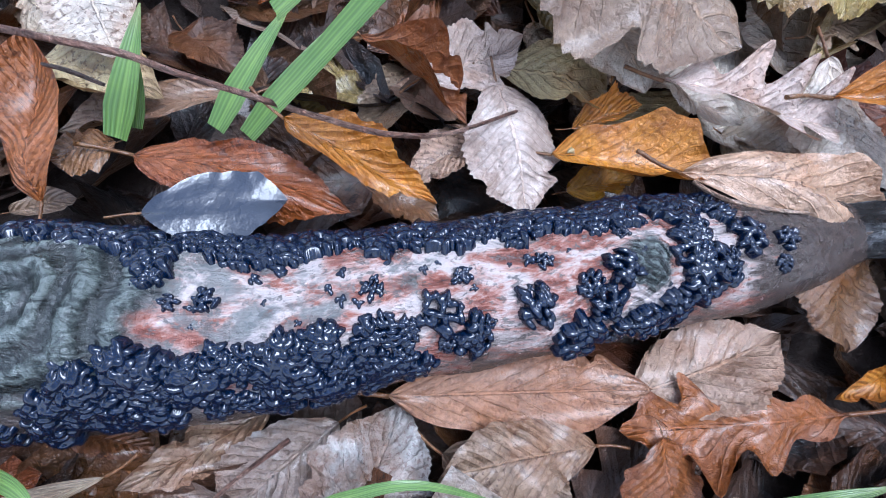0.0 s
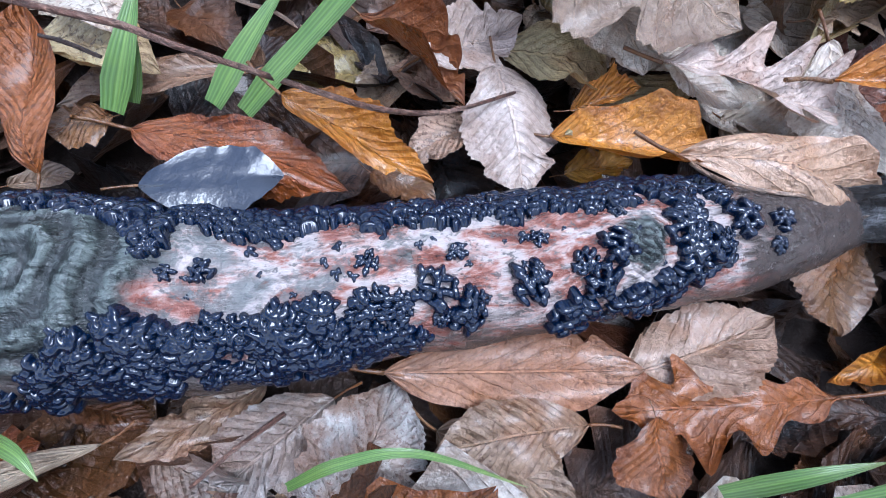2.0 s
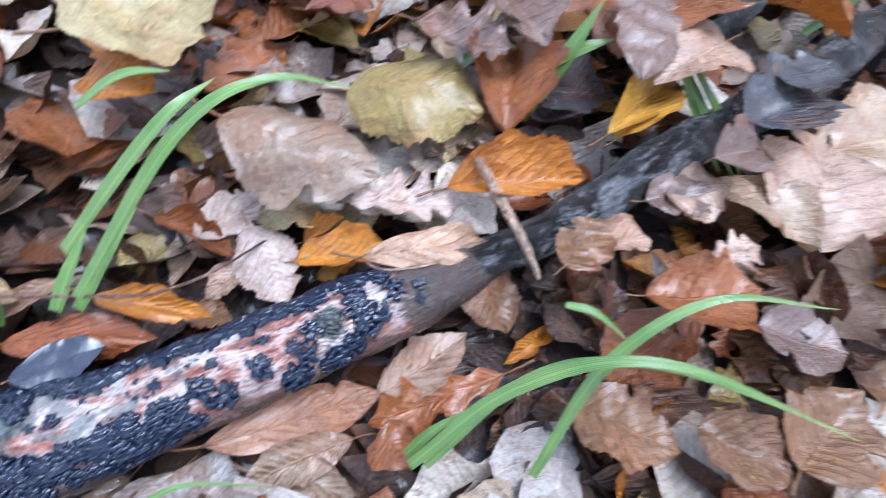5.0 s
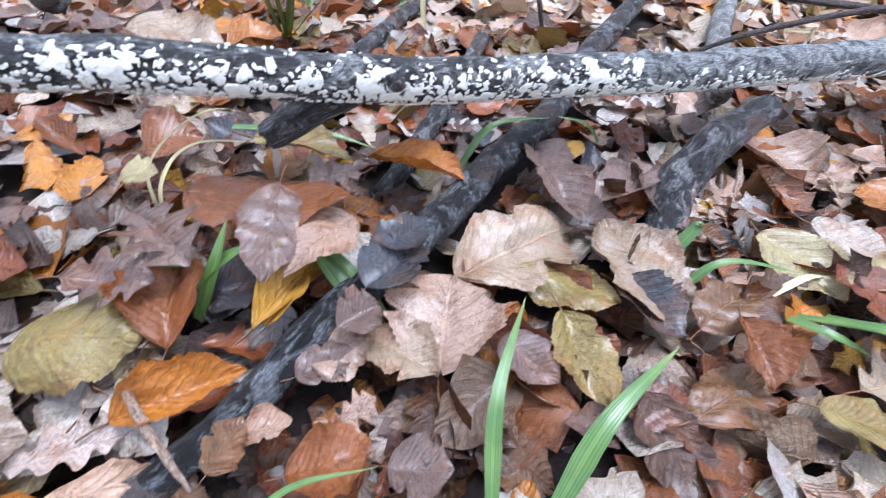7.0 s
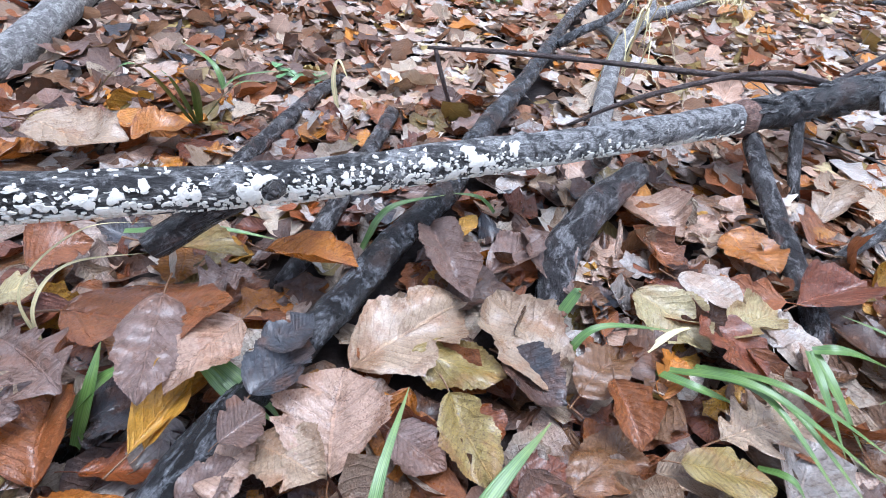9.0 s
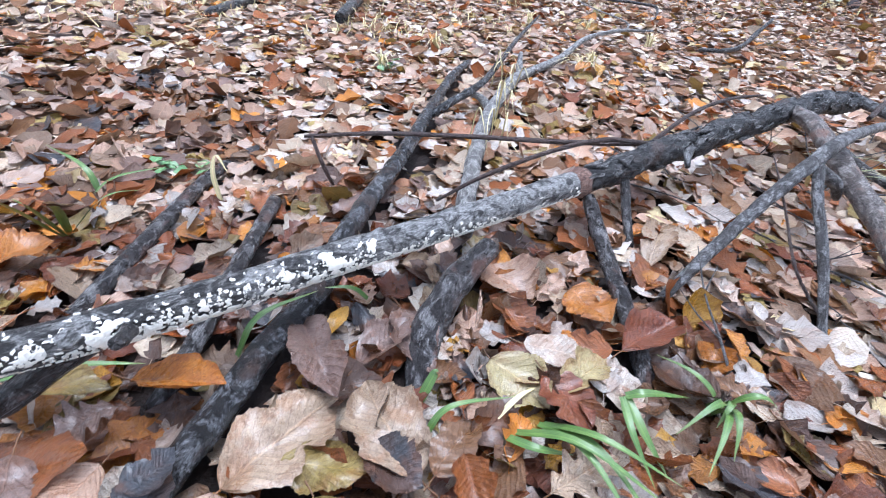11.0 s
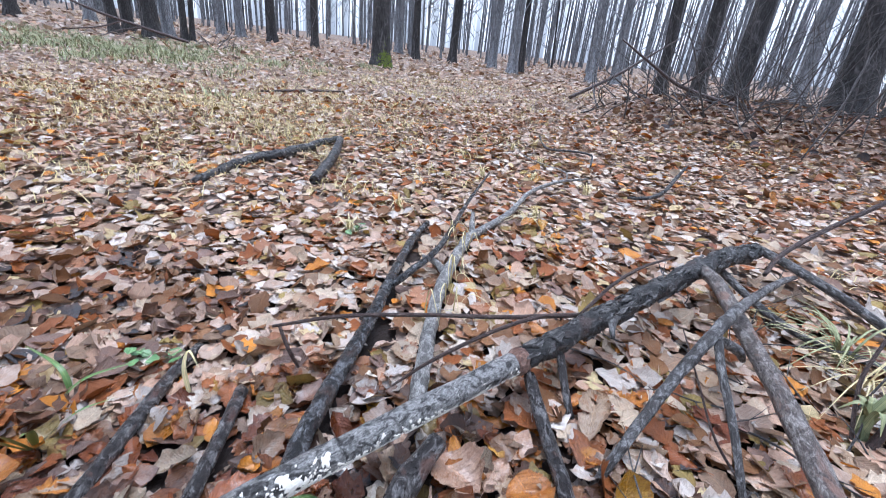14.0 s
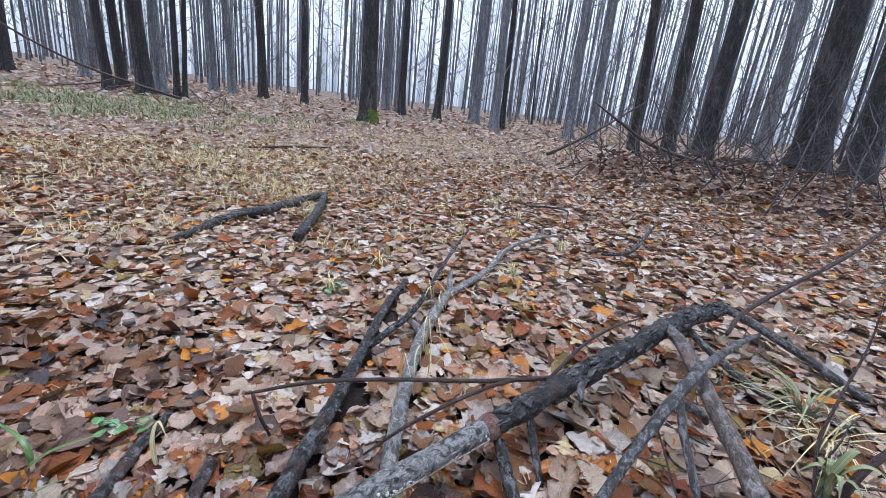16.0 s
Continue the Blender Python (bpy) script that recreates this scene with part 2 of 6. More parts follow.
def jelly_material():
    """Wet blue-black jelly with a mirror-like skin."""
    n = Nodes("black_jelly", 0.1, 0.55)
    colour = n.mix(n.noise(500, 3), (0.0008, 0.0028, 0.010), (0.0025, 0.009, 0.030))
    return n.done(colour, n.step(n.noise(300, 2), 0.3, 0.7, 0.05, 0.12), n.bump(n.noise(260, 1, 0.5), 0.15, 0.001))


def crust_material():
    n = Nodes("white_crust", 0.7, 0.3)
    colour = n.mix(n.noise(160, 4), (0.60, 0.56, 0.48), (0.82, 0.79, 0.71))
    colour = n.mix(n.step(n.noise(420, 3), 0.58, 0.7, 0.0, 0.4), colour, (0.4, 0.36, 0.28))
    return n.done(colour, None, n.bump(n.noise(500, 4), 0.6, 0.001))


def blade_material(name, deep, bright, gloss=0.35):
    """Grass blades: lengthwise ribs, a pale keel and uneven colour."""
    n = Nodes(name, gloss)
    sep = n.node("ShaderNodeSeparateXYZ")
    n.put(sep.inputs[0], n.uv())
    rib = n.math("FRACT", n.math("MULTIPLY", sep.outputs[1], 7.0))
    rib = n.math("ABSOLUTE", n.math("SUBTRACT", rib, 0.5))
    colour = n.mix(n.noise(45, 4), deep, bright)
    colour = n.mix(n.step(rib, 0.1, 0.5, 0.0, 0.6), colour, n.mix(1.0, colour, (1.9, 1.8, 1.8), "MULTIPLY"))
    keel = n.math("ABSOLUTE", n.math("SUBTRACT", sep.outputs[1], 0.5))
    colour = n.mix(n.step(keel, 0.03, 0.09, 0.45, 0.0), colour, n.mix(1.0, colour, (2.0, 1.8, 1.7), "MULTIPLY"))
    colour = n.mix(n.step(sep.outputs[0], 0.75, 1.0, 0.0, 0.5), colour, n.mix(0.6, colour, (0.30, 0.26, 0.09)))
    colour = n.mix(n.step(n.node("ShaderNodeNewGeometry").outputs["Random Per Island"], 0.0, 1.0, 0.0, 0.35), colour, n.mix(1.0, colour, (0.5, 0.55, 0.5), "MULTIPLY"))
    return n.done(colour, None, n.bump(rib, 0.4, 0.0006))


def ground_material():
    """Black humus between the leaves; far off, the mottle of leaves too small to pick apart."""
    n = Nodes("leaf_humus", 0.6, 0.25)
    p = n.place()
    cells = n.node("ShaderNodeTexVoronoi")
    n.put(cells.inputs["Vector"], p)
    cells.inputs["Scale"].default_value = 17
    tone = n.node("ShaderNodeSeparateColor")
    n.put(tone.inputs[0], cells.outputs["Color"])
    litter = n.ramp(tone.outputs[0], (0.0, LEAF["dun"]), (0.2, LEAF["brown"]), (0.4, LEAF["rose"]), (0.6, LEAF["dun"]), (0.75, LEAF["mauve"]), (0.88, LEAF["tan"]), (1.0, LEAF["fawn"]))
    litter = n.mix(n.step(n.noise(60, 4), 0.35, 0.6, 0.7, 0.0), litter, (0.035, 0.02, 0.013))
    litter = n.mix(n.step(n.noise(0.9, 5, 0.7), 0.42, 0.62, 0.65, 0.0), litter, n.mix(n.noise(30, 4), (0.07, 0.05, 0.042), (0.22, 0.165, 0.135)))
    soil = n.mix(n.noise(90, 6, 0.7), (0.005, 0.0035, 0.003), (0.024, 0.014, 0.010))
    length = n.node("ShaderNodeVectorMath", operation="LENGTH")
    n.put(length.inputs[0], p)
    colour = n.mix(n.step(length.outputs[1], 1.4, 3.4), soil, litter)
    return n.done(colour, n.step(n.noise(20, 3), 0.3, 0.7, 0.6, 0.85), n.bump(n.noise(80, 6, 0.7), 0.8, 0.01))


M_LEAF = leaf_material("wet_leaf", True)
# Near litter toned down: shade at the viewer's feet put into the colour.
M_LITTER = leaf_material("wet_shaded_litter", False, tone=0.8)
# Litter past a metre toned up: its fuller light is put into the colour.
M_LITTER_PALE = leaf_material("brightened_leaf_litter", False, True, tone=1.26)
# Farthest litter, matt; greyed and lifted as haze painted into its colours.
M_DISTANT = leaf_material("hazed_matt_litter", False, True, ("rose", "ash", "fawn", "dun", "rose", "pink", "rose", "ash", "fawn", "mauve", "ash"), 0.28, 1.15)
M_CURLED = leaf_material("curled_dry_leaf", False, True, ("brown", "rust", "ash", "brown", "olive", "rust", "fawn", "amber", "red", "tan", "olive", "rust"))
M_BLACK = Nodes("blackened_leaf", 0.2, 0.6)
M_BLACK.bsdf.inputs["Coat Weight"].default_value = 0.12
M_BLACK.bsdf.inputs["Coat Roughness"].default_value = 0.22
M_BLACK = M_BLACK.done(M_BLACK.mix(M_BLACK.noise(60, 4), (0.010, 0.014, 0.024), (0.03, 0.036, 0.052)), M_BLACK.step(M_BLACK.noise(45, 3), 0.35, 0.65, 0.2, 0.4), M_BLACK.bump(M_BLACK.noise(90, 4, 0.6), 0.35, 0.003))
# Sodden leaf colours, cut to 0.3: the shade of the gaps is put in.
M_SODDEN = leaf_material("sodden_shaded_litter", False, False, ("mauve", "slate", "brown", "red", "mauve", "umber", "slate", "brown"), 0.0, 0.3)
M_MOULD = leaf_material("dark_mouldering_leaf", False, True, ("mauve", "dun", "brown", "rose", "umber", "slate", "rust", "pink"))
M_DRIFT = leaf_material("brown_leaf_drift", False, True, ("mauve", "umber", "dun", "mauve", "slate", "rose"), 0.25)
M_LOG = log_material()
M_JELLY = jelly_material()
M_CRUST = crust_material()
M_DARK = bark_material("dark_wet_bark", (0.028, 0.023, 0.022), (0.27, 0.26, 0.255), 0.48, (0.16, 0.4), (0.085, 0.045, 0.034))
# The pale bluish patches are the glancing wet sheen, painted into the bark.
M_WET = bark_material("black_wet_bark", (0.015, 0.014, 0.014), (0.19, 0.192, 0.20), 0.47, (0.12, 0.3), (0.04, 0.024, 0.018))
M_GREY = bark_material("grey_lichen_bark", (0.055, 0.049, 0.046), (0.33, 0.325, 0.32), 0.465, (0.3, 0.55))
M_CRUSTED = bark_material("dark_to_grey_bark", (0.034, 0.031, 0.030), (0.37, 0.365, 0.35), 0.415, (0.3, 0.55), None, 0.0, 1.0, 0.0, (0.75, 1.25))
M_PALE = bark_material("pale_smooth_bark", (0.17, 0.16, 0.15), (0.46, 0.45, 0.42), 0.44, (0.4, 0.65))
M_BROWN = bark_material("reddish_brown_bark", (0.12, 0.095, 0.082), (0.40, 0.37, 0.34), 0.46, (0.3, 0.55), (0.21, 0.125, 0.095))
M_COLLAR = bark_material("reddish_collar_bark", (0.19, 0.09, 0.06), (0.38, 0.24, 0.18), 0.46, (0.4, 0.6))
M_BLACKBARK = bark_material("black_flaking_bark", (0.016, 0.0145, 0.014), (0.20, 0.195, 0.19), 0.51, (0.25, 0.5), (0.05, 0.032, 0.026), 0.0, 0.8)
M_TWIG = bark_material("thin_dark_twig", (0.07, 0.04, 0.032), (0.21, 0.14, 0.11), 0.55, (0.3, 0.5))
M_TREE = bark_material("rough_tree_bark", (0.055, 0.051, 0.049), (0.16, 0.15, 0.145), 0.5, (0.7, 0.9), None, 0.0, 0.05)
# Pale bluish bark: the haze of the far trees is put into its colour.
M_TREE_FAR = bark_material("hazed_pale_bark", (0.25, 0.26, 0.275), (0.42, 0.435, 0.455), 0.44, (0.7, 0.9), None, 0.0, 0.05)
M_MOSS = blade_material("bright_moss", (0.035, 0.055, 0.008), (0.15, 0.19, 0.018), 0.8)
M_SEDGE = blade_material("sedge_green", (0.032, 0.082, 0.018), (0.125, 0.19, 0.045), 0.3)
M_STRAW = blade_material("dry_straw", (0.40, 0.33, 0.15), (0.58, 0.51, 0.29), 0.5)
M_GRASS = blade_material("meadow_grass", (0.11, 0.13, 0.055), (0.27, 0.28, 0.14), 0.6)
M_MEADOW = blade_material("yellowed_grass", (0.36, 0.29, 0.12), (0.56, 0.48, 0.26), 0.7)
M_THICKET = bark_material("grey_thicket_twig", (0.10, 0.092, 0.088), (0.27, 0.25, 0.235), 0.5, (0.6, 0.8))
M_CLOVER = blade_material("herb_green", (0.06, 0.14, 0.05), (0.14, 0.25, 0.09), 0.4)
M_WOOD = bark_material("split_pale_wood", (0.42, 0.26, 0.17), (0.62, 0.48, 0.38), 0.45, (0.4, 0.6))
M_FLAKE = bark_material("grey_bark_flake", (0.06, 0.056, 0.053), (0.33, 0.32, 0.31), 0.46, (0.3, 0.55))
M_HEART = bark_material("torn_weathered_wood", (0.10, 0.065, 0.045), (0.34, 0.25, 0.18), 0.46, (0.5, 0.7))
M_GROUND = ground_material()


# ---- shape helpers ----
def ground_height(x, y):
    """The lie of the land: level near by, a hollow at the log, a dip behind, a slow rise to the trees and a bank under the thicket."""
    d = np.hypot(x - 0.34, y + 0.07)
    z = -0.078 * np.exp(-((x + 0.12) ** 2 + y**2) / 0.066) - 0.105 * np.exp(-((x - 0.1) ** 2 + (y - 1.45) ** 2) / 0.6)
    z = z - 0.10 * np.exp(-((x - 0.8) ** 2 + (y - 3.0) ** 2) / 1.6)
    s = np.clip(d - 3.0, 0, 60)
    return z + 0.036 * s * s / (s + 1.5) + 0.36 * np.exp(-((x - 8.6) ** 2 + (y - 3.2) ** 2) / 9.0)


def mesh_of(name, verts, faces, uvs=None, material=None, smooth=True):
    """A mesh from arrays; faces all triangles or all quads; uvs one pair a vertex."""
    me = bpy.data.meshes.new(name)
    verts, faces = np.asarray(verts, np.float32), np.asarray(faces, np.int32)
    k = faces.shape[1]
    me.vertices.add(len(verts))
    me.vertices.foreach_set("co", verts.ravel())
    me.loops.add(faces.size)
    me.loops.foreach_set("vertex_index", faces.ravel())
    me.polygons.add(len(faces))
    me.polygons.foreach_set("loop_start", np.arange(0, faces.size, k, dtype=np.int32))
    me.polygons.foreach_set("use_smooth", np.full(len(faces), smooth))
    if uvs is not None:
        layer = me.uv_layers.new(name="UVMap")
        layer.data.foreach_set("uv", np.asarray(uvs, np.float32)[faces.ravel()].ravel())
    me.update(calc_edges=True)
    if material:
        me.materials.append(material)
    return me


def part(name, me, parent, label=""):
    ob = new(name, me)
    ob.parent = parent
    return tagged(ob, label) if label else ob


def glide(points, radii, steps):
    """A smooth line through the points, with its radii."""
    p, r = np.array(points, float), np.array(radii, float)
    p = np.vstack([2 * p[0] - p[1], p, 2 * p[-1] - p[-2]])
    r = np.r_[r[0], r, r[-1]]
    out, rad = [], []
    for i in range(1, len(p) - 2):
        for t in np.arange(0, 1, 1 / steps):
            a, b, c, d = p[i - 1 : i + 3]
            out.append(0.5 * (2 * b + (c - a) * t + (2 * a - 5 * b + 4 * c - d) * t * t + (3 * b - a - 3 * c + d) * t**3))
            rad.append(r[i] + (r[i + 1] - r[i]) * t)
    return np.array(out + [p[-2]]), np.array(rad + [r[-2]])


def frames(line):
    tangent = np.gradient(line, axis=0)
    tangent /= np.linalg.norm(tangent, axis=1)[:, None] + 1e-12
    side = np.cross(np.array([0, 0, 1.0]), tangent)
    weak = np.linalg.norm(side, axis=1) < 0.05
    side[weak] = np.cross(np.array([1.0, 0, 0]), tangent[weak])
    side /= np.linalg.norm(side, axis=1)[:, None]
    return tangent, side, np.cross(tangent, side)


def tube(name, points, radii, material, sides=12, steps=8, lumps=0.12, seed=0, knots=()):
    """A tapering, uneven stick with broken ends. knots: (share of the length, angle, height, spread)."""
    line, rad = glide(points, radii, steps)
    rng = np.random.default_rng(seed)
    tangent, side, up = frames(line)
    length = np.r_[0, np.cumsum(np.linalg.norm(np.diff(line, axis=0), axis=1))]
    ang = np.linspace(0, 2 * np.pi, sides, endpoint=False)
    phase = rng.uniform(0, 6.28, 4)
    verts, uvs = [], []
    for i in range(len(line)):
        s = length[i] / max(rad[0], 1e-4)
        wave = 1 + lumps * (0.5 * np.sin(0.55 * s + phase[0]) * np.sin(ang + phase[1]) + 0.35 * np.sin(1.3 * s + phase[2] + 2 * ang) + 0.3 * rng.normal(size=sides) * 0.5)
        for share, where, high, spread in knots:
            far = ((length[i] - share * length[-1]) / (spread * rad[i])) ** 2 + (np.angle(np.exp(1j * (ang - where))) / spread) ** 2
            wave = wave + high * np.exp(-far)
        if i == 0 or i == len(line) - 1:
            wave = wave * 0.93
        r = rad[i] * wave
        verts.append(line[i] + np.outer(np.cos(ang) * r, side[i]) + np.outer(np.sin(ang) * r, up[i]))
        uvs.append(np.stack([ang * rad[0], np.full(sides, length[i])], 1))
    for end, back in ((0, -1), (-1, 1)):
        ragged = line[end] + tangent[end] * back * rad[end] * rng.uniform(-0.5, 0.4, (sides, 1)) + (verts[end] - line[end]) * 0.55
        if end == 0:
            verts.insert(0, ragged)
            uvs.insert(0, uvs[0])
        else:
            verts.append(ragged)
            uvs.append(uvs[-1])
    verts.insert(0, np.repeat(line[:1] + tangent[:1] * rad[0] * 0.1, sides, 0))
    uvs.insert(0, uvs[0])
    verts.append(np.repeat(line[-1:] - tangent[-1:] * rad[-1] * 0.1, sides, 0))
    uvs.append(uvs[-1])
    rows = len(verts)
    i, j = np.meshgrid(np.arange(rows - 1), np.arange(sides), indexing="ij")
    k = (j + 1) % sides
    faces = np.stack([i * sides + j, i * sides + k, (i + 1) * sides + k, (i + 1) * sides + j], -1).reshape(-1, 4)
    return mesh_of(name, np.vstack(verts), faces, np.vstack(uvs), material)


# ---- ground ----
rings = np.r_[0.0, np.geomspace(0.04, 45, 150), 80, 200, 900, 3000]
turns = np.linspace(0, 2 * np.pi, 180, endpoint=False)
gx = 0.2 + rings[:, None] * np.cos(turns)
gy = 0.1 + rings[:, None] * np.sin(turns)
gzv = ground_height(gx, gy)
for a, b, c, amount in ((3.1, 2.3, 0.7, 0.006), (9.7, 7.9, 2.1, 0.004), (31.0, 27.0, 4.0, 0.002)):
    gzv = gzv + amount * np.sin(a * gx + c) * np.sin(b * gy + 2 * c) * np.exp(-rings[:, None] / 30)
gzv = gzv - 0.02
i, j = np.meshgrid(np.arange(len(rings) - 1), np.arange(180), indexing="ij")
k = (j + 1) % 180
ground_faces = np.stack([i * 180 + j, (i + 1) * 180 + j, (i + 1) * 180 + k, i * 180 + k], -1).reshape(-1, 4)
ground = new("ground", mesh_of("ground", np.stack([gx, gy, gzv], -1).reshape(-1, 3), ground_faces, None, M_GROUND))
tagged(ground, "dark forest soil covered with wet fallen leaves", "ground", kind="structure")


# ---- leaves ----
def leaf_shape(kind, n, m, cup=0.2, curl=0.1, seed=0, ridge=0.0, stalk=True):
    """A leaf one long, from its stalk end at -0.5 to its tip at 0.5, with half-width 0.5 where it is widest."""
    rng = np.random.default_rng(seed)
    u, v = np.linspace(0.0, 1.0, n + 1), np.linspace(-1, 1, m)
    if kind == "beech":
        w = np.sin(np.pi * u**0.95) ** 0.75
    elif kind == "oak":
        w = np.sin(np.pi * u**1.25) ** 0.6 * (0.72 + 0.28 * np.cos(2 * np.pi * (4.3 * u + 0.45)))
    elif kind == "hornbeam":
        w = np.sin(np.pi * u**0.84) ** 0.85
    else:
        w = np.sin(np.pi * u**0.74) ** 0.8
    if n >= 30 and kind in ("elm", "hornbeam"):
        w = w * (1 - 0.09 * ((u * 24) % 1.0)) * (1 - 0.03 * ((u * 7) % 1.0))
    if n >= 5:
        w = w * (1 + (0.05 if n >= 30 else 0.13) * np.interp(u, np.linspace(0, 1, 9), rng.normal(size=9)))
    w[-1] = 0.012
    w[0] = 0.03
    uu, vv = np.meshgrid(u, v, indexing="ij")
    sweep = 0.10 * np.abs(vv) * w[:, None] * np.sin(np.pi * uu)
    x = uu - 0.5 + sweep
    edge = np.ones_like(uu)
    if n >= 6:
        for sign in (-1, 1):
            nick = 1 + (0.07 if n >= 30 else 0.15) * np.interp(u, np.linspace(0, 1, 14), rng.normal(size=14))
            for q in range(rng.integers(0, 3)):
                nick = nick - rng.uniform(0.12, 0.4) * np.exp(-(((u - rng.uniform(0.25, 0.95)) / rng.uniform(0.02, 0.06)) ** 2))
            edge = np.where(np.sign(vv) == sign, nick[:, None], edge)
    y = 0.5 * vv * w[:, None] * edge
    bend = rng.normal(size=4)
    y = y + 0.05 * bend[0] * np.sin(np.pi * uu)
    z = 0.42 * cup * (np.abs(y) * 2) ** 1.5 + curl * (uu - 0.5) ** 2 * 2
    z = z + 0.025 * np.sin(9 * uu + bend[1] * 3) * np.abs(vv) * w[:, None] + 0.02 * bend[2] * np.sin(5 * uu + 3 * vv)
    fold = rng.uniform(-0.1, 0.5)
    z = z + rng.uniform(-0.12, 0.2) * np.abs(vv) ** 5 * w[:, None] * np.where(vv > 0, rng.uniform(0, 1), rng.uniform(0, 1)) * np.sin(np.pi * uu * rng.uniform(0.6, 1.4))
    z = z + fold * np.abs(y) * 0.8
    if n >= 5:
        for q in range(5):
            kx, ky = rng.normal(size=2) * (3.0 + 1.5 * q)
            z = z + (0.042 if n >= 30 else 0.028) / (1 + 0.4 * q) * np.sin(kx * x + ky * y + rng.uniform(0, 6.28))
        z = z + 0.35 * rng.uniform(-0.3, 1.0) * np.clip(uu - 0.72, 0, 1) ** 1.5 + 0.10 * rng.uniform(-1, 1) * vv * uu * w[:, None]
    if ridge:
        z = z + ridge * np.cos(2 * np.pi * (10 * uu - 2.4 * np.abs(vv)) + np.pi) * np.clip(w[:, None] * (1.1 - np.abs(vv)), 0, 1)
        z = z - 1.2 * ridge * np.exp(-((vv / 0.12) ** 2))
    verts = np.stack([x, y, z], -1).reshape(-1, 3)
    uv = np.stack([uu, 0.5 + 0.5 * vv], -1).reshape(-1, 2)
    i, j = np.meshgrid(np.arange(n), np.arange(m - 1), indexing="ij")
    faces = np.stack([i * m + j, (i + 1) * m + j, (i + 1) * m + j + 1, i * m + j + 1], -1).reshape(-1, 4)
    if stalk:
        t = np.linspace(0, 1, 5)
        sx = -0.5 - 0.22 * t
        sy = 0.05 * bend[3] * t**2
        sz = curl * 0.5 + 0.03 * t
        ring = []
        for a in (0, 2.09, 4.19):
            ring.append(np.stack([sx, sy + 0.011 * np.cos(a), sz + 0.011 * np.sin(a)], 1))
        ring = np.stack(ring, 1).reshape(-1, 3)
        base = len(verts)
        extra = [(base + a * 3 + b, base + a * 3 + (b + 1) % 3, base + (a + 1) * 3 + (b + 1) % 3, base + (a + 1) * 3 + b) for a in range(4) for b in range(3)]
        verts, faces = np.vstack([verts, ring]), np.vstack([faces, extra])
        uv = np.vstack([uv, np.tile((0.02, 0.5), (15, 1))])
    return verts, faces, uv


KIND = {"beech": "smooth oval leaf", "elm": "toothed leaf", "hornbeam": "ridged toothed leaf", "oak": "lobed oak leaf"}
LOOK = {"rust": "rust-brown", "orange": "bright orange", "yellow": "yellow-orange", "tan": "pale tan", "brown": "brown", "pink": "pinkish-brown", "grey": "pale grey", "mauve": "dull mauve-brown", "slate": "dark slate-grey", "olive": "olive-brown", "white": "whitish", "red": "dark red-brown", "black": "blackened glossy", "green": "yellow-green", "straw": "pale straw-coloured", "russet": "russet", "amber": "amber-orange", "umber": "dark brown", "peach": "peach-brown", "speckle": "dark-speckled pinkish", "blush": "pale pinkish", "pewter": "wet grey", "ash": "ash-grey", "rose": "rose-grey", "dun": "dun-brown", "fawn": "pale fawn"}
leaf_count = [0]
HERO = []


def fallen_leaf(kind, x, y, z, yaw, pitch, length, width, cup, colour, roll=0.0):
    """One leaf that can be told apart, lying on the litter."""
    leaf_count[0] += 1
    c = leaf_count[0]
    z += 0.006
    HERO.append((x, y, 0.36 * min(length, 1.4 * width)))
    verts, faces, uv = leaf_shape(kind, 48, 13, cup, 0.12 * math.sin(c * 1.7) - 0.05, c, 0.002 if colour == "black" else 0.026 if kind == "hornbeam" else 0.014, False)
    verts = verts * (length, width, (length + width) / 2)
    ob = new("fallen_leaf", mesh_of("fallen_leaf", verts, faces, uv, M_BLACK if colour == "black" else M_LEAF))
    ob.matrix_world = pose(x, y, z, roll + 7 * math.sin(c * 2.3), -pitch + 5 * math.sin(c * 3.1), yaw)
    foot = verts[6]
    t = length * 0.22
    bend = t * 0.25 * math.sin(c * 4.1)
    stem = part("stalk", tube("stalk", [tuple(foot), (foot[0] - t * 0.5, foot[1] + bend * 0.3, foot[2] + t * 0.05), (foot[0] - t, foot[1] + bend, foot[2] + t * 0.1)], [length * 0.011, length * 0.009, length * 0.012], M_LEAF, 6, 4, 0.0, c), ob)
    stem.color = (*LEAF["brown"], 1)
    shade = 0.78 + 0.20 * abs(math.sin(c * 5.3))
    ob.color = (*[min(1, v * shade) for v in LEAF[colour]], 1)
    drawn = "flat" if abs(cup) < 0.25 else "cupped" if cup > 0 else "domed"
    return tagged(ob, f"wet {LOOK[colour]} {KIND[kind]}, {drawn}, lying on the leaf litter", "leaf", "fallen leaves")


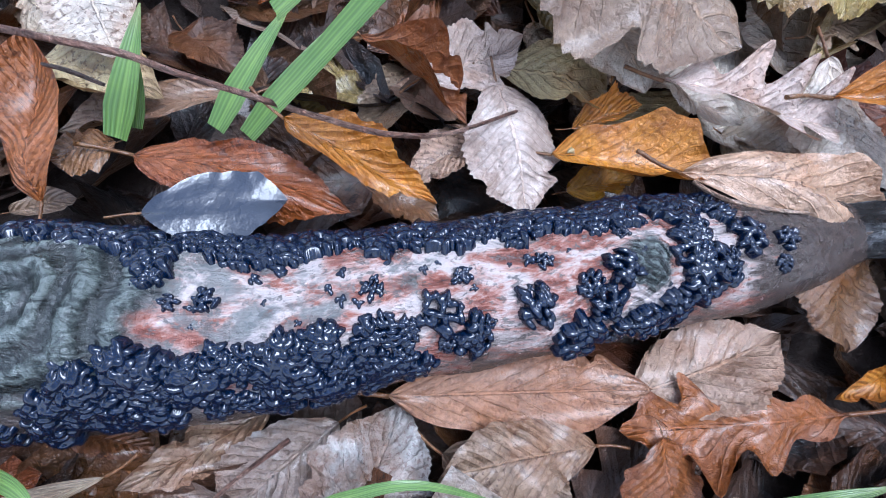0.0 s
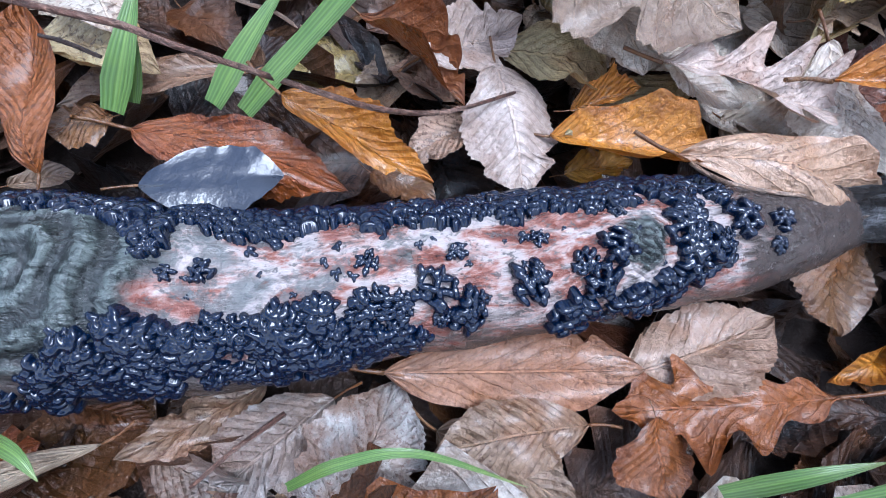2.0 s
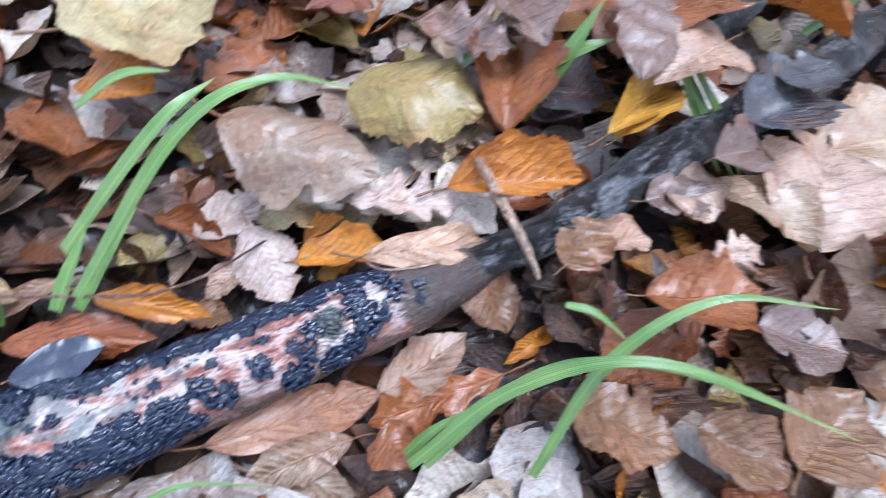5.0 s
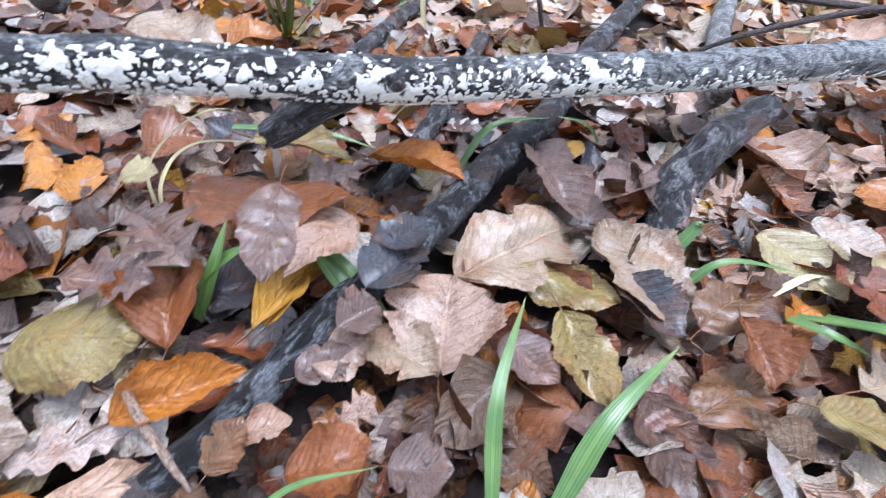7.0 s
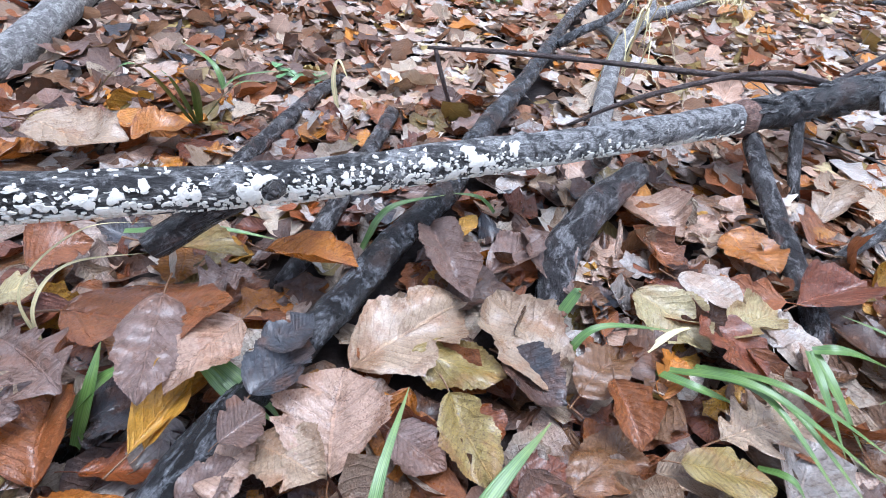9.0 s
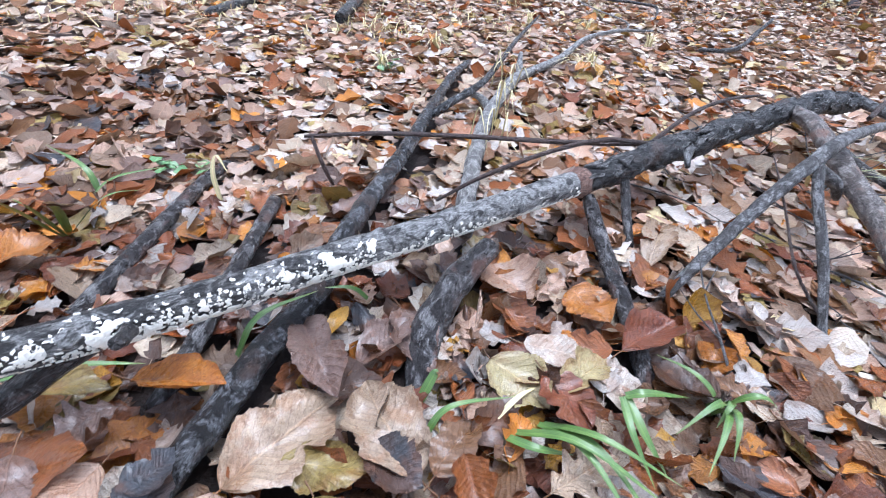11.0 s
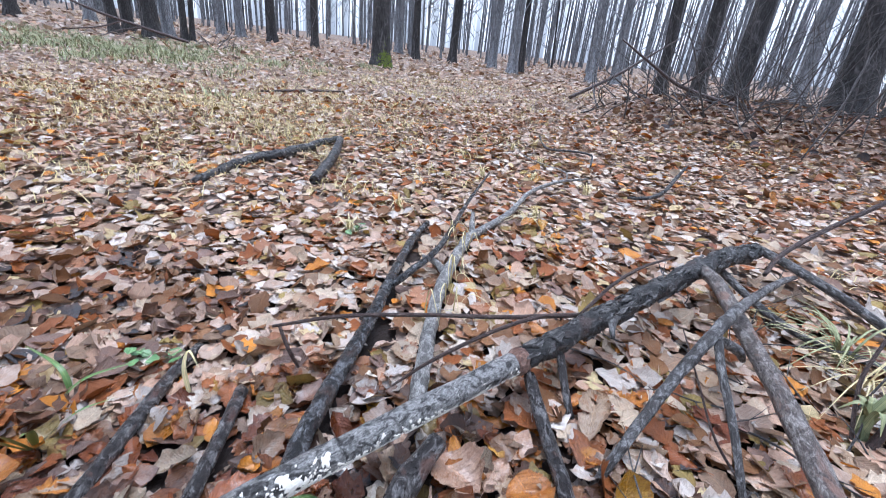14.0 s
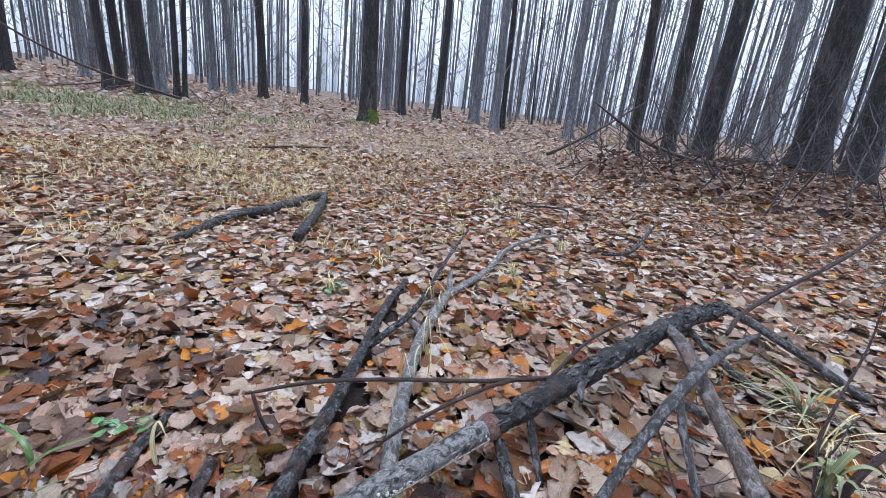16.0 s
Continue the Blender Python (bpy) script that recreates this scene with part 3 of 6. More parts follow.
def scatter(name, count, centre, r0, r1, az0, az1, n, m, size, lift, tilt, seed, clear=(), power=1.0, material=None, relief=1.0):
    """count leaves strewn over a ring sector round centre; clear: sticks (points, reach) that stay bare. Gives joined arrays."""
    rng = np.random.default_rng(seed)
    r = np.sqrt(rng.uniform(r0**2, r1**2, count)) if power == 1.0 else r0 + (r1 - r0) * rng.uniform(0, 1, count) ** power
    az = np.radians(rng.uniform(az0, az1, count))
    x, y = centre[0] + r * np.sin(az), centre[1] + r * np.cos(az)
    keep = np.ones(count, bool)
    for points, reach in clear:
        p = np.array(points)[:, :2]
        for a, b in zip(p[:-1], p[1:]):
            t = np.clip(((x - a[0]) * (b[0] - a[0]) + (y - a[1]) * (b[1] - a[1])) / ((b - a) @ (b - a)), 0, 1)
            keep &= np.hypot(x - a[0] - t * (b[0] - a[0]), y - a[1] - t * (b[1] - a[1])) > reach
    x, y = x[keep], y[keep]
    count = len(x)
    z = ground_height(x, y) + rng.uniform(*lift, count)
    steep = np.where(rng.random(count) < 0.22, 2.2, 0.72)
    yaw, lean, way = rng.uniform(0, 2 * np.pi, count), np.abs(rng.normal(0, np.radians(tilt), count) * steep).clip(0, 1.1), rng.uniform(0, 2 * np.pi, count)
    long = size[0] + (size[1] - size[0]) * rng.random(count) ** 1.3
    wide = long * rng.uniform(0.42, 0.92, count)
    shapes = [leaf_shape(k, n, m, c, d, seed * 10 + q, 0.010 if k == "hornbeam" else 0.0, False) for q, (k, c, d) in enumerate((("elm", 0.2, 0.1), ("beech", -0.25, 0.1), ("hornbeam", 0.1, -0.15), ("oak", 0.2, 0.15), ("elm", -0.25, -0.1), ("beech", 0.5, 0.25), ("hornbeam", 0.15, 0.2), ("oak", -0.2, 0.1), ("elm", 0.05, -0.2), ("hornbeam", -0.2, 0.1), ("oak", 0.1, -0.1), ("beech", 0.05, 0.1)))]
    pick = rng.integers(0, len(shapes), count)
    all_v, all_f, all_uv, base = [], [], [], 0
    for q, (sv, sf, suv) in enumerate(shapes):
        ids = np.flatnonzero(pick == q)
        if not len(ids):
            continue
        v = sv[None] * np.stack([long[ids], wide[ids], relief * (long[ids] + wide[ids]) / 2], 1)[:, None]
        c, s = np.cos(yaw[ids])[:, None], np.sin(yaw[ids])[:, None]
        vx, vy, vz = v[..., 0] * c - v[..., 1] * s, v[..., 0] * s + v[..., 1] * c, v[..., 2]
        nx, ny = np.cos(way[ids])[:, None], np.sin(way[ids])[:, None]
        across = vx * nx + vy * ny
        cl, sl = np.cos(lean[ids])[:, None], np.sin(lean[ids])[:, None]
        a2, z2 = across * cl - vz * sl, across * sl + vz * cl
        vx, vy = vx + (a2 - across) * nx, vy + (a2 - across) * ny
        w = np.stack([vx + x[ids][:, None], vy + y[ids][:, None], z2 + z[ids][:, None] + 0.3 * sl * long[ids][:, None] * 0.5], -1)
        all_v.append(w.reshape(-1, 3))
        all_f.append((sf[None] + (np.arange(len(ids)) * len(sv))[:, None, None] + base).reshape(-1, 4))
        all_uv.append(np.tile(suv, (len(ids), 1)))
        base += len(ids) * len(sv)
    return mesh_of(name, np.vstack(all_v), np.vstack(all_f), np.vstack(all_uv), material or M_LITTER)


# ---- sticks: their lines, from thick end to thin end ----
LOG = [(-0.345, -0.108, -0.036), (-0.278, -0.0685, -0.037), (-0.2337, -0.0457, -0.037), (-0.1723, -0.0041, -0.037), (-0.1005, 0.0503, -0.037), (-0.0516, 0.0865, -0.037), (-0.0286, 0.1055, -0.036), (0.0, 0.130, -0.038)]
LOG_R = [0.034, 0.033, 0.030, 0.0265, 0.0255, 0.0235, 0.0195, 0.0125]
MAIN = [(-0.55, 0.34, 0.175), (-0.113, 0.383, 0.155), (0.0, 0.388, 0.150), (0.2, 0.43, 0.115), (0.39, 0.463, 0.104), (0.6, 0.505, 0.088), (0.97, 0.548, 0.092), (1.26, 0.565, 0.118), (1.75, 0.61, 0.142), (2.05, 0.63, 0.150), (2.36, 0.645, 0.128)]
MAIN_R = [0.021, 0.0205, 0.0205, 0.0225, 0.0235, 0.0245, 0.026, 0.030, 0.032, 0.034, 0.029]
STICK_B = [(-0.02, 0.112, -0.030), (0.044, 0.155, -0.014), (0.11, 0.219, 0.002), (0.174, 0.274, 0.010), (0.234, 0.329, 0.015), (0.318, 0.421, 0.014), (0.419, 0.522, 0.006), (0.468, 0.60, 0.006), (0.567, 0.719, 0.012), (0.722, 0.898, 0.008), (0.88, 1.094, 0.009), (1.148, 1.428, 0.004), (1.335, 1.61, 0.006)]
STICK_C = [(0.49, 0.29, -0.015), (0.518, 0.335, 0.0), (0.55, 0.375, 0.012), (0.62, 0.42, 0.042), (0.70, 0.455, 0.066)]
BACK = [(0.70, 0.54, 0.03), (0.754, 0.627, 0.013), (0.843, 0.754, 0.012), (0.973, 0.927, 0.010), (1.114, 1.096, 0.010), (1.388, 1.36, 0.009), (1.515, 1.43, 0.012), (1.787, 1.556, 0.026), (2.168, 1.806, 0.040), (2.524, 1.917, 0.050), (2.856, 1.953, 0.040)]
STICK_D = [(0.99, 0.52, 0.066), (0.936, 0.40, 0.032), (0.89, 0.291, 0.006), (0.836, 0.201, -0.002), (0.80, 0.13, -0.016)]
STICK_F = [(1.84, 0.60, 0.155), (1.75, 0.50, 0.165), (1.62, 0.38, 0.155), (1.478, 0.241, 0.138), (1.37, 0.138, 0.125), (1.25, 0.02, 0.095), (1.10, -0.12, 0.05), (0.98, -0.24, 0.015)]
STICK_E = [(2.30, 0.47, 0.105), (1.95, 0.415, 0.18), (1.60, 0.365, 0.215), (1.434, 0.338, 0.213), (1.25, 0.32, 0.135), (1.10, 0.297, 0.068), (0.95, 0.272, -0.01)]
STICK_L = [(0.04, 0.56, -0.02), (0.104, 0.678, -0.028), (0.19, 0.85, -0.04), (0.27, 1.02, -0.06), (0.335, 1.15, -0.085)]
STICK_L2 = [(0.17, 0.40, -0.02), (0.219, 0.462, -0.002), (0.30, 0.62, -0.004), (0.36, 0.75, -0.018), (0.405, 0.862, -0.038)]
PALE = [(-0.39, 0.95, -0.02), (-0.367, 1.154, -0.04), (-0.362, 1.36, -0.05), (-0.35, 1.65, -0.05), (-0.33, 2.1, -0.04)]
BARE = [(LOG, 0.042), (STICK_B, 0.034), (STICK_C, 0.026), (BACK, 0.022), (STICK_D, 0.018), (STICK_L, 0.018), (STICK_L2, 0.016), (PALE, 0.04)]

# spots between the leaves round the log kept bare, so the near-black soil shows
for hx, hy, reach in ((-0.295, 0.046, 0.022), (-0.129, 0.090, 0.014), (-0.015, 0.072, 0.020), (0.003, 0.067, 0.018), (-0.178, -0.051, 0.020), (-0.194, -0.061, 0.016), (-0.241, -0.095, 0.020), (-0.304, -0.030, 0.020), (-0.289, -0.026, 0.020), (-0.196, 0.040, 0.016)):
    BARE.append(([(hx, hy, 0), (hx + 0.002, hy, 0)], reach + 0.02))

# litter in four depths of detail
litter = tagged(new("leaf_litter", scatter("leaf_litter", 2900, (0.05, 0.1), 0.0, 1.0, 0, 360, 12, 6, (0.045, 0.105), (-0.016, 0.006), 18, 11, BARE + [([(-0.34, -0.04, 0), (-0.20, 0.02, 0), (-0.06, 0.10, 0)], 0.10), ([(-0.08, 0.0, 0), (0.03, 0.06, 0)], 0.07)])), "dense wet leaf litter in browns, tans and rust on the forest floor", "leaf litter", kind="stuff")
part("leaf_litter_middle", scatter("leaf_litter_middle", 7600, (0.1, 0.0), 0.95, 2.3, -50, 112, 8, 5, (0.042, 0.108), (-0.012, 0.010), 13, 12, BARE, 1.0, M_LITTER_PALE, 0.9), litter)
part("leaf_litter_far", scatter("leaf_litter_far", 9500, (0.2, 0.0), 2.2, 3.9, -45, 108, 5, 4, (0.038, 0.098), (-0.012, 0.012), 14, 13, BARE[3:4], 1.0, M_LITTER_PALE, 0.9), litter)
part("leaf_litter_far", scatter("leaf_litter_far", 20000, (0.2, 0.0), 3.8, 6.5, -45, 108, 3, 3, (0.045, 0.10), (-0.012, 0.012), 15, 22, (), 1.0, M_LITTER_PALE, 1.0), litter)
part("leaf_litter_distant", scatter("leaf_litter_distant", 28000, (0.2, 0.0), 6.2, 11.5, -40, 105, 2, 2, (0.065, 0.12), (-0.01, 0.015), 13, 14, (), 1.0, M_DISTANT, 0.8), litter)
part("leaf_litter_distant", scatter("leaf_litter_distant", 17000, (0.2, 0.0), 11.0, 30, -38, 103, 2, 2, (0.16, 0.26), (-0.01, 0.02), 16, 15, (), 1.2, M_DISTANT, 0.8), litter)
part("sodden_leaves", scatter("sodden_leaves", 420, (-0.15, 0.05), 0.0, 0.36, 0, 360, 8, 5, (0.05, 0.085), (-0.022, -0.012), 14, 20, (), 1.0, M_SODDEN), litter, "sodden leaves under the log, toned down for the shade of the hollow")
part("leaf_litter_behind", scatter("leaf_litter_behind", 13000, (0.1, 0.0), 0.95, 4.5, 108, 314, 2, 3, (0.07, 0.13), (-0.012, 0.008), 11, 21, BARE[7:8], 0.8, M_LITTER_PALE, 0.9), litter)
part("curled_leaves", scatter("curled_leaves", 420, (0.1, 0.0), 0.9, 2.4, -48, 110, 8, 5, (0.06, 0.10), (0.004, 0.018), 20, 17, BARE, 1.0, M_CURLED, 1.0), litter, "curled dry leaves in orange and brown")
part("curled_leaves", scatter("curled_leaves", 800, (0.2, 0.0), 2.3, 7.5, -45, 108, 5, 3, (0.065, 0.11), (0.004, 0.02), 20, 18, BARE[3:4], 1.0, M_CURLED, 1.0), litter, "curled dry leaves in orange and brown")
part("top_leaves", scatter("top_leaves", 170, (0.45, 0.25), 0.0, 0.65, 0, 360, 18, 7, (0.045, 0.08), (0.0, 0.012), 14, 19, BARE + [(LOG, 0.15)], 1.0, M_LITTER, 1.1), litter, "wet leaves lying loose on top")
part("sodden_leaves", scatter("sodden_leaves", 420, (0.02, 1.45), 0.0, 0.5, 0, 360, 6, 4, (0.055, 0.10), (0.004, 0.02), 20, 16, BARE, 1.0, M_MOULD), litter, "patch of dark sodden leaves")


# ---- the log with black jelly fungus ----
log = tagged(new("rotting_log"), "broken rotting log with worn rose-grey bark, black jelly fungus on it", "log")
line, rad = glide(LOG, LOG_R, 40)
tangent, side, up = frames(line)
log_s = np.r_[0, np.cumsum(np.linalg.norm(np.diff(line, axis=0), axis=1))]
LOG_SHIFT = float(log_s[40]) - 0.039  # lengths below count from 39 mm before the second bend
SIDES = 112
ang = np.linspace(0, 2 * np.pi, SIDES, endpoint=False)
KNOTS = ((0.066, 86, 0.025, 0.26, 1.15), (0.249, 99, 0.0085, 0.14, 0.9), (0.168, 88, 0.004, 0.06, 0.5))


def log_radius(s, a):
    """Radius, knot share and old-bark share at length s and angle a (degrees; 90 is the top)."""
    r = np.interp(s, log_s - LOG_SHIFT, rad)
    knot = 0 * (s + a)
    ring = 0 * (s + a)
    for ks, ka, spread, high, strength in KNOTS:
        da = np.radians((a - ka + 180) % 360 - 180) * r
        far = np.hypot((s - ks), da * 1.2) / spread * (1 + 0.10 * np.sin(3 * np.arctan2(da, s - ks) + 1) + 0.05 * np.sin(7 * np.arctan2(da, s - ks)))
        ring = ring + np.cos(far * 17 + 0.9 * np.sin(da * 150 + 60 * s) * np.cos(s * 110)) * np.exp(-(far**2) * 0.3)
        knot = np.maximum(knot, strength * np.exp(-(far**2.4) * 0.55))
        r = r * (1 + high * np.exp(-(far**2) * 0.8) * (1 + 0.11 * np.cos(far * 17 + 0.9 * np.sin(da * 150 + 60 * s) * np.cos(s * 110))) - 0.55 * high * np.exp(-(far * 3.2) ** 2))
    r = r * (1 + 0.025 * np.sin(s * 70 + np.radians(a) * 2) + 0.02 * np.sin(s * 160 - np.radians(a) * 3))
    old = np.exp(-(((a - 242 + 180) % 360 - 180) / 110) ** 2)
    old = np.maximum(old, 0.62 * np.exp(-(((a - 8 + 180) % 360 - 180) / 40) ** 2))
    old = np.maximum(old, 0.9 / (1 + np.exp(-(s - 0.288) * 120)))
    old = np.maximum(old, 0.95 * np.exp(-(((a - 160 + 180) % 360 - 180) / 42) ** 2) / (1 + np.exp((s - 0.085) * 150)))
    return r, knot, old, ring


sg, ag = np.meshgrid(log_s - LOG_SHIFT, np.degrees(ang), indexing="ij")
rg, kg, og, ig = log_radius(sg, ag)
rough = np.random.default_rng(5).normal(size=rg.shape)
rg = rg + 0.00016 * rough
verts = line[:, None] + np.cos(ang)[None, :, None] * rg[..., None] * side[:, None] + np.sin(ang)[None, :, None] * rg[..., None] * up[:, None]
verts = np.vstack([np.repeat(line[:1], SIDES, 0)[None], verts, (line[-1] + tangent[-1] * 0.004 + (verts[-1] - line[-1]) * 0.45)[None], np.repeat(line[-1:], SIDES, 0)[None]])
uvs = np.stack([np.broadcast_to(ang * 0.027, rg.shape), np.broadcast_to(log_s[:, None], rg.shape)], -1)
uvs = np.vstack([uvs[:1], uvs, uvs[-1:], uvs[-1:]])
rows = len(verts)
i, j = np.meshgrid(np.arange(rows - 1), np.arange(SIDES), indexing="ij")
k = (j + 1) % SIDES
log_mesh = mesh_of("bark", verts.reshape(-1, 3), np.stack([i * SIDES + j, i * SIDES + k, (i + 1) * SIDES + k, (i + 1) * SIDES + j], -1).reshape(-1, 4), uvs.reshape(-1, 2), M_LOG)
for label, grid in (("knot", kg), ("old_bark", og), ("ring", ig)):
    full = np.vstack([grid[:1], grid, grid[-1:], grid[-1:]])
    log_mesh.attributes.new(label, "FLOAT", "POINT").data.foreach_set("value", full.ravel().astype(np.float32))
part("bark", log_mesh, log)


def clump_mesh(seed, lobes, cells, plump=1.0):
    """A brain-like clump of plump pleated lobes grown together, one wide: a skin drawn over bent, furrowed pads, its rim sunk in the bark."""
    rng = np.random.default_rng(seed)
    g = np.linspace(-0.62, 0.62, cells + 1)
    x, y = np.meshgrid(g, g, indexing="ij")
    z = np.full(x.shape, -0.22)
    for q in range(lobes):
        r = 0.44 * math.sqrt((q + 0.25) / lobes)
        a, turn = q * 2.4 + rng.uniform(-0.5, 0.5), rng.uniform(0, math.pi)
        size = plump * rng.uniform(0.46, 0.60) / math.sqrt(max(lobes, 5))
        dx, dy = x - r * math.cos(a), y - r * math.sin(a)
        u, v = dx * math.cos(turn) + dy * math.sin(turn), dy * math.cos(turn) - dx * math.sin(turn)
        long, wide = size * rng.uniform(1.0, 1.55), size * rng.uniform(0.62, 0.85)
        v = v + rng.uniform(-0.8, 0.8) * u * u / long * 0.7
        far = (u / long) ** 2 + (v / wide) ** 2
        pad = 0.10 + 0.17 * (1 - 2.0 * r) + rng.uniform(-0.03, 0.05) + 1.25 * size * np.sqrt(np.clip(1 - far, 0, 1))
        pad = pad - 0.16 * size * np.exp(-((v / (0.3 * wide)) ** 2))
        z = np.where(far < 1, np.maximum(z, pad), z)
    i, j = np.meshgrid(np.arange(cells), np.arange(cells), indexing="ij")
    w = cells + 1
    faces = np.stack([i * w + j, (i + 1) * w + j, (i + 1) * w + j + 1, i * w + j + 1], -1).reshape(-1, 4)
    faces = faces[(z.ravel()[faces] > -0.2).any(1)]
    used, faces = np.unique(faces, return_inverse=True)
    return mesh_of("jelly_fungus", np.stack([x, y, z], -1).reshape(-1, 3)[used], faces.reshape(-1, 4), None, M_JELLY)


CLUMPS = [clump_mesh(q, n, 56) for q, n in enumerate((20, 24, 22, 25, 21, 19))]
MATS = [clump_mesh(40 + q, n, 36) for q, n in enumerate((12, 13, 11, 14, 10))]
BITS = [clump_mesh(20 + q, n, 20, 1.15) for q, n in enumerate((3, 4, 5))]
fungus_count = [0]


def fungus(s, a, size, kinds=CLUMPS):
    """A jelly fungus on the log, at length s and angle a; size is its half-width."""
    fungus_count[0] += 1
    c = fungus_count[0]
    r = float(log_radius(np.array(s), np.array(float(a)))[0])
    at = np.array([np.interp(s, log_s - LOG_SHIFT, line[:, k]) for k in range(3)])
    row = int(np.clip(np.searchsorted(log_s - LOG_SHIFT, s), 0, len(line) - 1))
    out = math.cos(radians(a)) * side[row] + math.sin(radians(a)) * up[row]
    turn = Vector(out).to_track_quat("Z", "X").to_matrix().to_4x4()
    ob = new("jelly_fungus", BITS[c % 3] if size < 0.0026 else kinds[c % len(kinds)])
    ob.parent = log
    ob.matrix_world = Matrix.Translation(at + out * (r - 0.0005)) @ turn @ pose(0, 0, 0, 0, 0, c * 77) @ Matrix.Diagonal((size * 2.2, size * 2.0, size * 1.7, 1))


fungus(0.1753, 111, 0.0078)
fungus(0.1854, 131, 0.0072)
fungus(0.1600, 115, 0.0060)
fungus(0.1671, 147, 0.0064)
fungus(0.2064, 117, 0.0074)
fungus(0.2223, 146, 0.0091)
fungus(0.2323, 124, 0.0071)
fungus(0.2458, 147, 0.0087)
fungus(0.2584, 140, 0.0081)
fungus(0.2686, 127, 0.0081)
fungus(0.2801, 119, 0.0062)
fungus(0.2712, 105, 0.0092)
fungus(0.2662, 92, 0.0082)
fungus(0.2701, 78, 0.0070)
fungus(0.2881, 58, 0.0064)
fungus(0.2929, 88, 0.0076)
fungus(0.2384, 100, 0.0065)
fungus(0.2265, 109, 0.0049)
fungus(0.2437, 70, 0.0038)
fungus(0.1841, 88, 0.0035)
fungus(0.2072, 81, 0.0024)
fungus(0.2129, 85, 0.0034)
fungus(0.1559, 89, 0.0038)
fungus(0.1459, 94, 0.0020)
fungus(0.1515, 96, 0.0017)
fungus(0.1286, 68, 0.0025)
fungus(0.1219, 76, 0.0021)
fungus(0.1099, 86, 0.0039)
fungus(0.1006, 86, 0.0027)
fungus(0.0950, 72, 0.0047)
fungus(0.1479, 76, 0.0017)
fungus(0.2684, 52, 0.0034)
fungus(0.3063, 117, 0.0037)
fungus(0.3093, 95, 0.0048)
fungus(0.2844, 103, 0.0029)
fungus(0.2923, 76, 0.0036)
fungus(0.1902, 124, 0.0032)
fungus(0.2394, 166, 0.0045)
fungus(0.1772, 133, 0.0036)
belt = random.Random(4)
for q in range(118):
    s = 0.076 + 0.205 * (q + belt.random()) / 118
    fungus(s, belt.gauss(44, 9) - 40 * max(0, s - 0.22), belt.uniform(0.0042, 0.0068), MATS)
for q in range(30):
    fungus(belt.uniform(0.0, 0.08), belt.gauss(44, 8), belt.uniform(0.003, 0.006), MATS)
for q in range(100):
    s = belt.uniform(0.078, 0.166)
    fungus(s, belt.uniform(112, 158) + (s - 0.12) * 60, belt.uniform(0.0032, 0.0062), MATS)
for q in range(26):
    fungus(belt.uniform(0.0, 0.08), belt.uniform(130, 165), belt.uniform(0.003, 0.006), MATS)
for q in range(44):
    fungus(belt.uniform(0.13, 0.30), belt.uniform(-12, 34), belt.uniform(0.003, 0.0055), MATS)
for q in range(20):
    fungus(belt.uniform(0.1, 0.26), belt.uniform(60, 120), belt.uniform(0.0009, 0.0018))

moss_spot = BITS[1].copy()
moss_spot.materials[0] = M_MOSS
for s, a, size in ((0.060, 108, 0.0011), (0.0615, 110, 0.0008), (0.0585, 106, 0.0007)):
    r = float(log_radius(np.array(s), np.array(float(a)))[0])
    row = int(np.clip(np.searchsorted(log_s - LOG_SHIFT, s), 0, len(line) - 1))
    out = math.cos(radians(a)) * side[row] + math.sin(radians(a)) * up[row]
    tuft_of_moss = part("moss", moss_spot, log, "bright green moss")
    tuft_of_moss.matrix_world = Matrix.Translation(line[row] + out * r) @ Vector(out).to_track_quat("Z", "X").to_matrix().to_4x4() @ Matrix.Diagonal((size * 3, size * 2, size * 2, 1))

# ---- the fallen branch with white crust fungus ----
branch = tagged(new("crust_branch"), "long fallen grey branch with white crust fungus, propped above the leaves", "branch")
main_line, main_rad = glide(MAIN, MAIN_R, 14)
part("bark", tube("bark", MAIN[:7], MAIN_R[:7], M_CRUSTED, 32, 16, 0.10, 3, ((0.45, 2.6, 0.4, 0.35), (0.7, 1.2, 0.3, 0.3))), branch, "grey lichen-covered bark")
part("old_bark", tube("old_bark", MAIN[6:], MAIN_R[6:], M_BLACKBARK, 44, 40, 0.32, 4, ((0.2, 1.6, 0.3, 0.4), (0.5, 2.0, 0.4, 0.5), (0.75, 1.3, 0.35, 0.5))), branch, "dark rough cracked bark")
part("side_stub", tube("side_stub", [(0.16, 0.422, 0.116), (0.11, 0.407, 0.098), (0.06, 0.388, 0.078)], [0.016, 0.0155, 0.014], M_DARK, 14, 6, 0.15, 8), branch, "short broken dark side branch")
part("side_stub", tube("side_stub", [(0.19, 0.40, 0.13), (0.186, 0.377, 0.142), (0.182, 0.365, 0.15)], [0.009, 0.008, 0.0065], M_DARK, 10, 4, 0.2, 9), branch, "short dark broken stub")
part("side_stub", tube("side_stub", [(1.34, 0.56, 0.12), (1.27, 0.52, 0.135), (1.24, 0.49, 0.12)], [0.012, 0.01, 0.006], M_GREY, 10, 4, 0.2, 10), branch)
part("collar", tube("collar", [(0.955, 0.547, 0.091), (0.975, 0.549, 0.092), (0.995, 0.551, 0.093)], [0.0285, 0.0335, 0.0285], M_COLLAR, 20, 4, 0.12, 11), branch, "reddish-brown swollen collar")
main_t, main_side, main_up = frames(main_line)
main_s = np.r_[0, np.cumsum(np.linalg.norm(np.diff(main_line, axis=0), axis=1))]


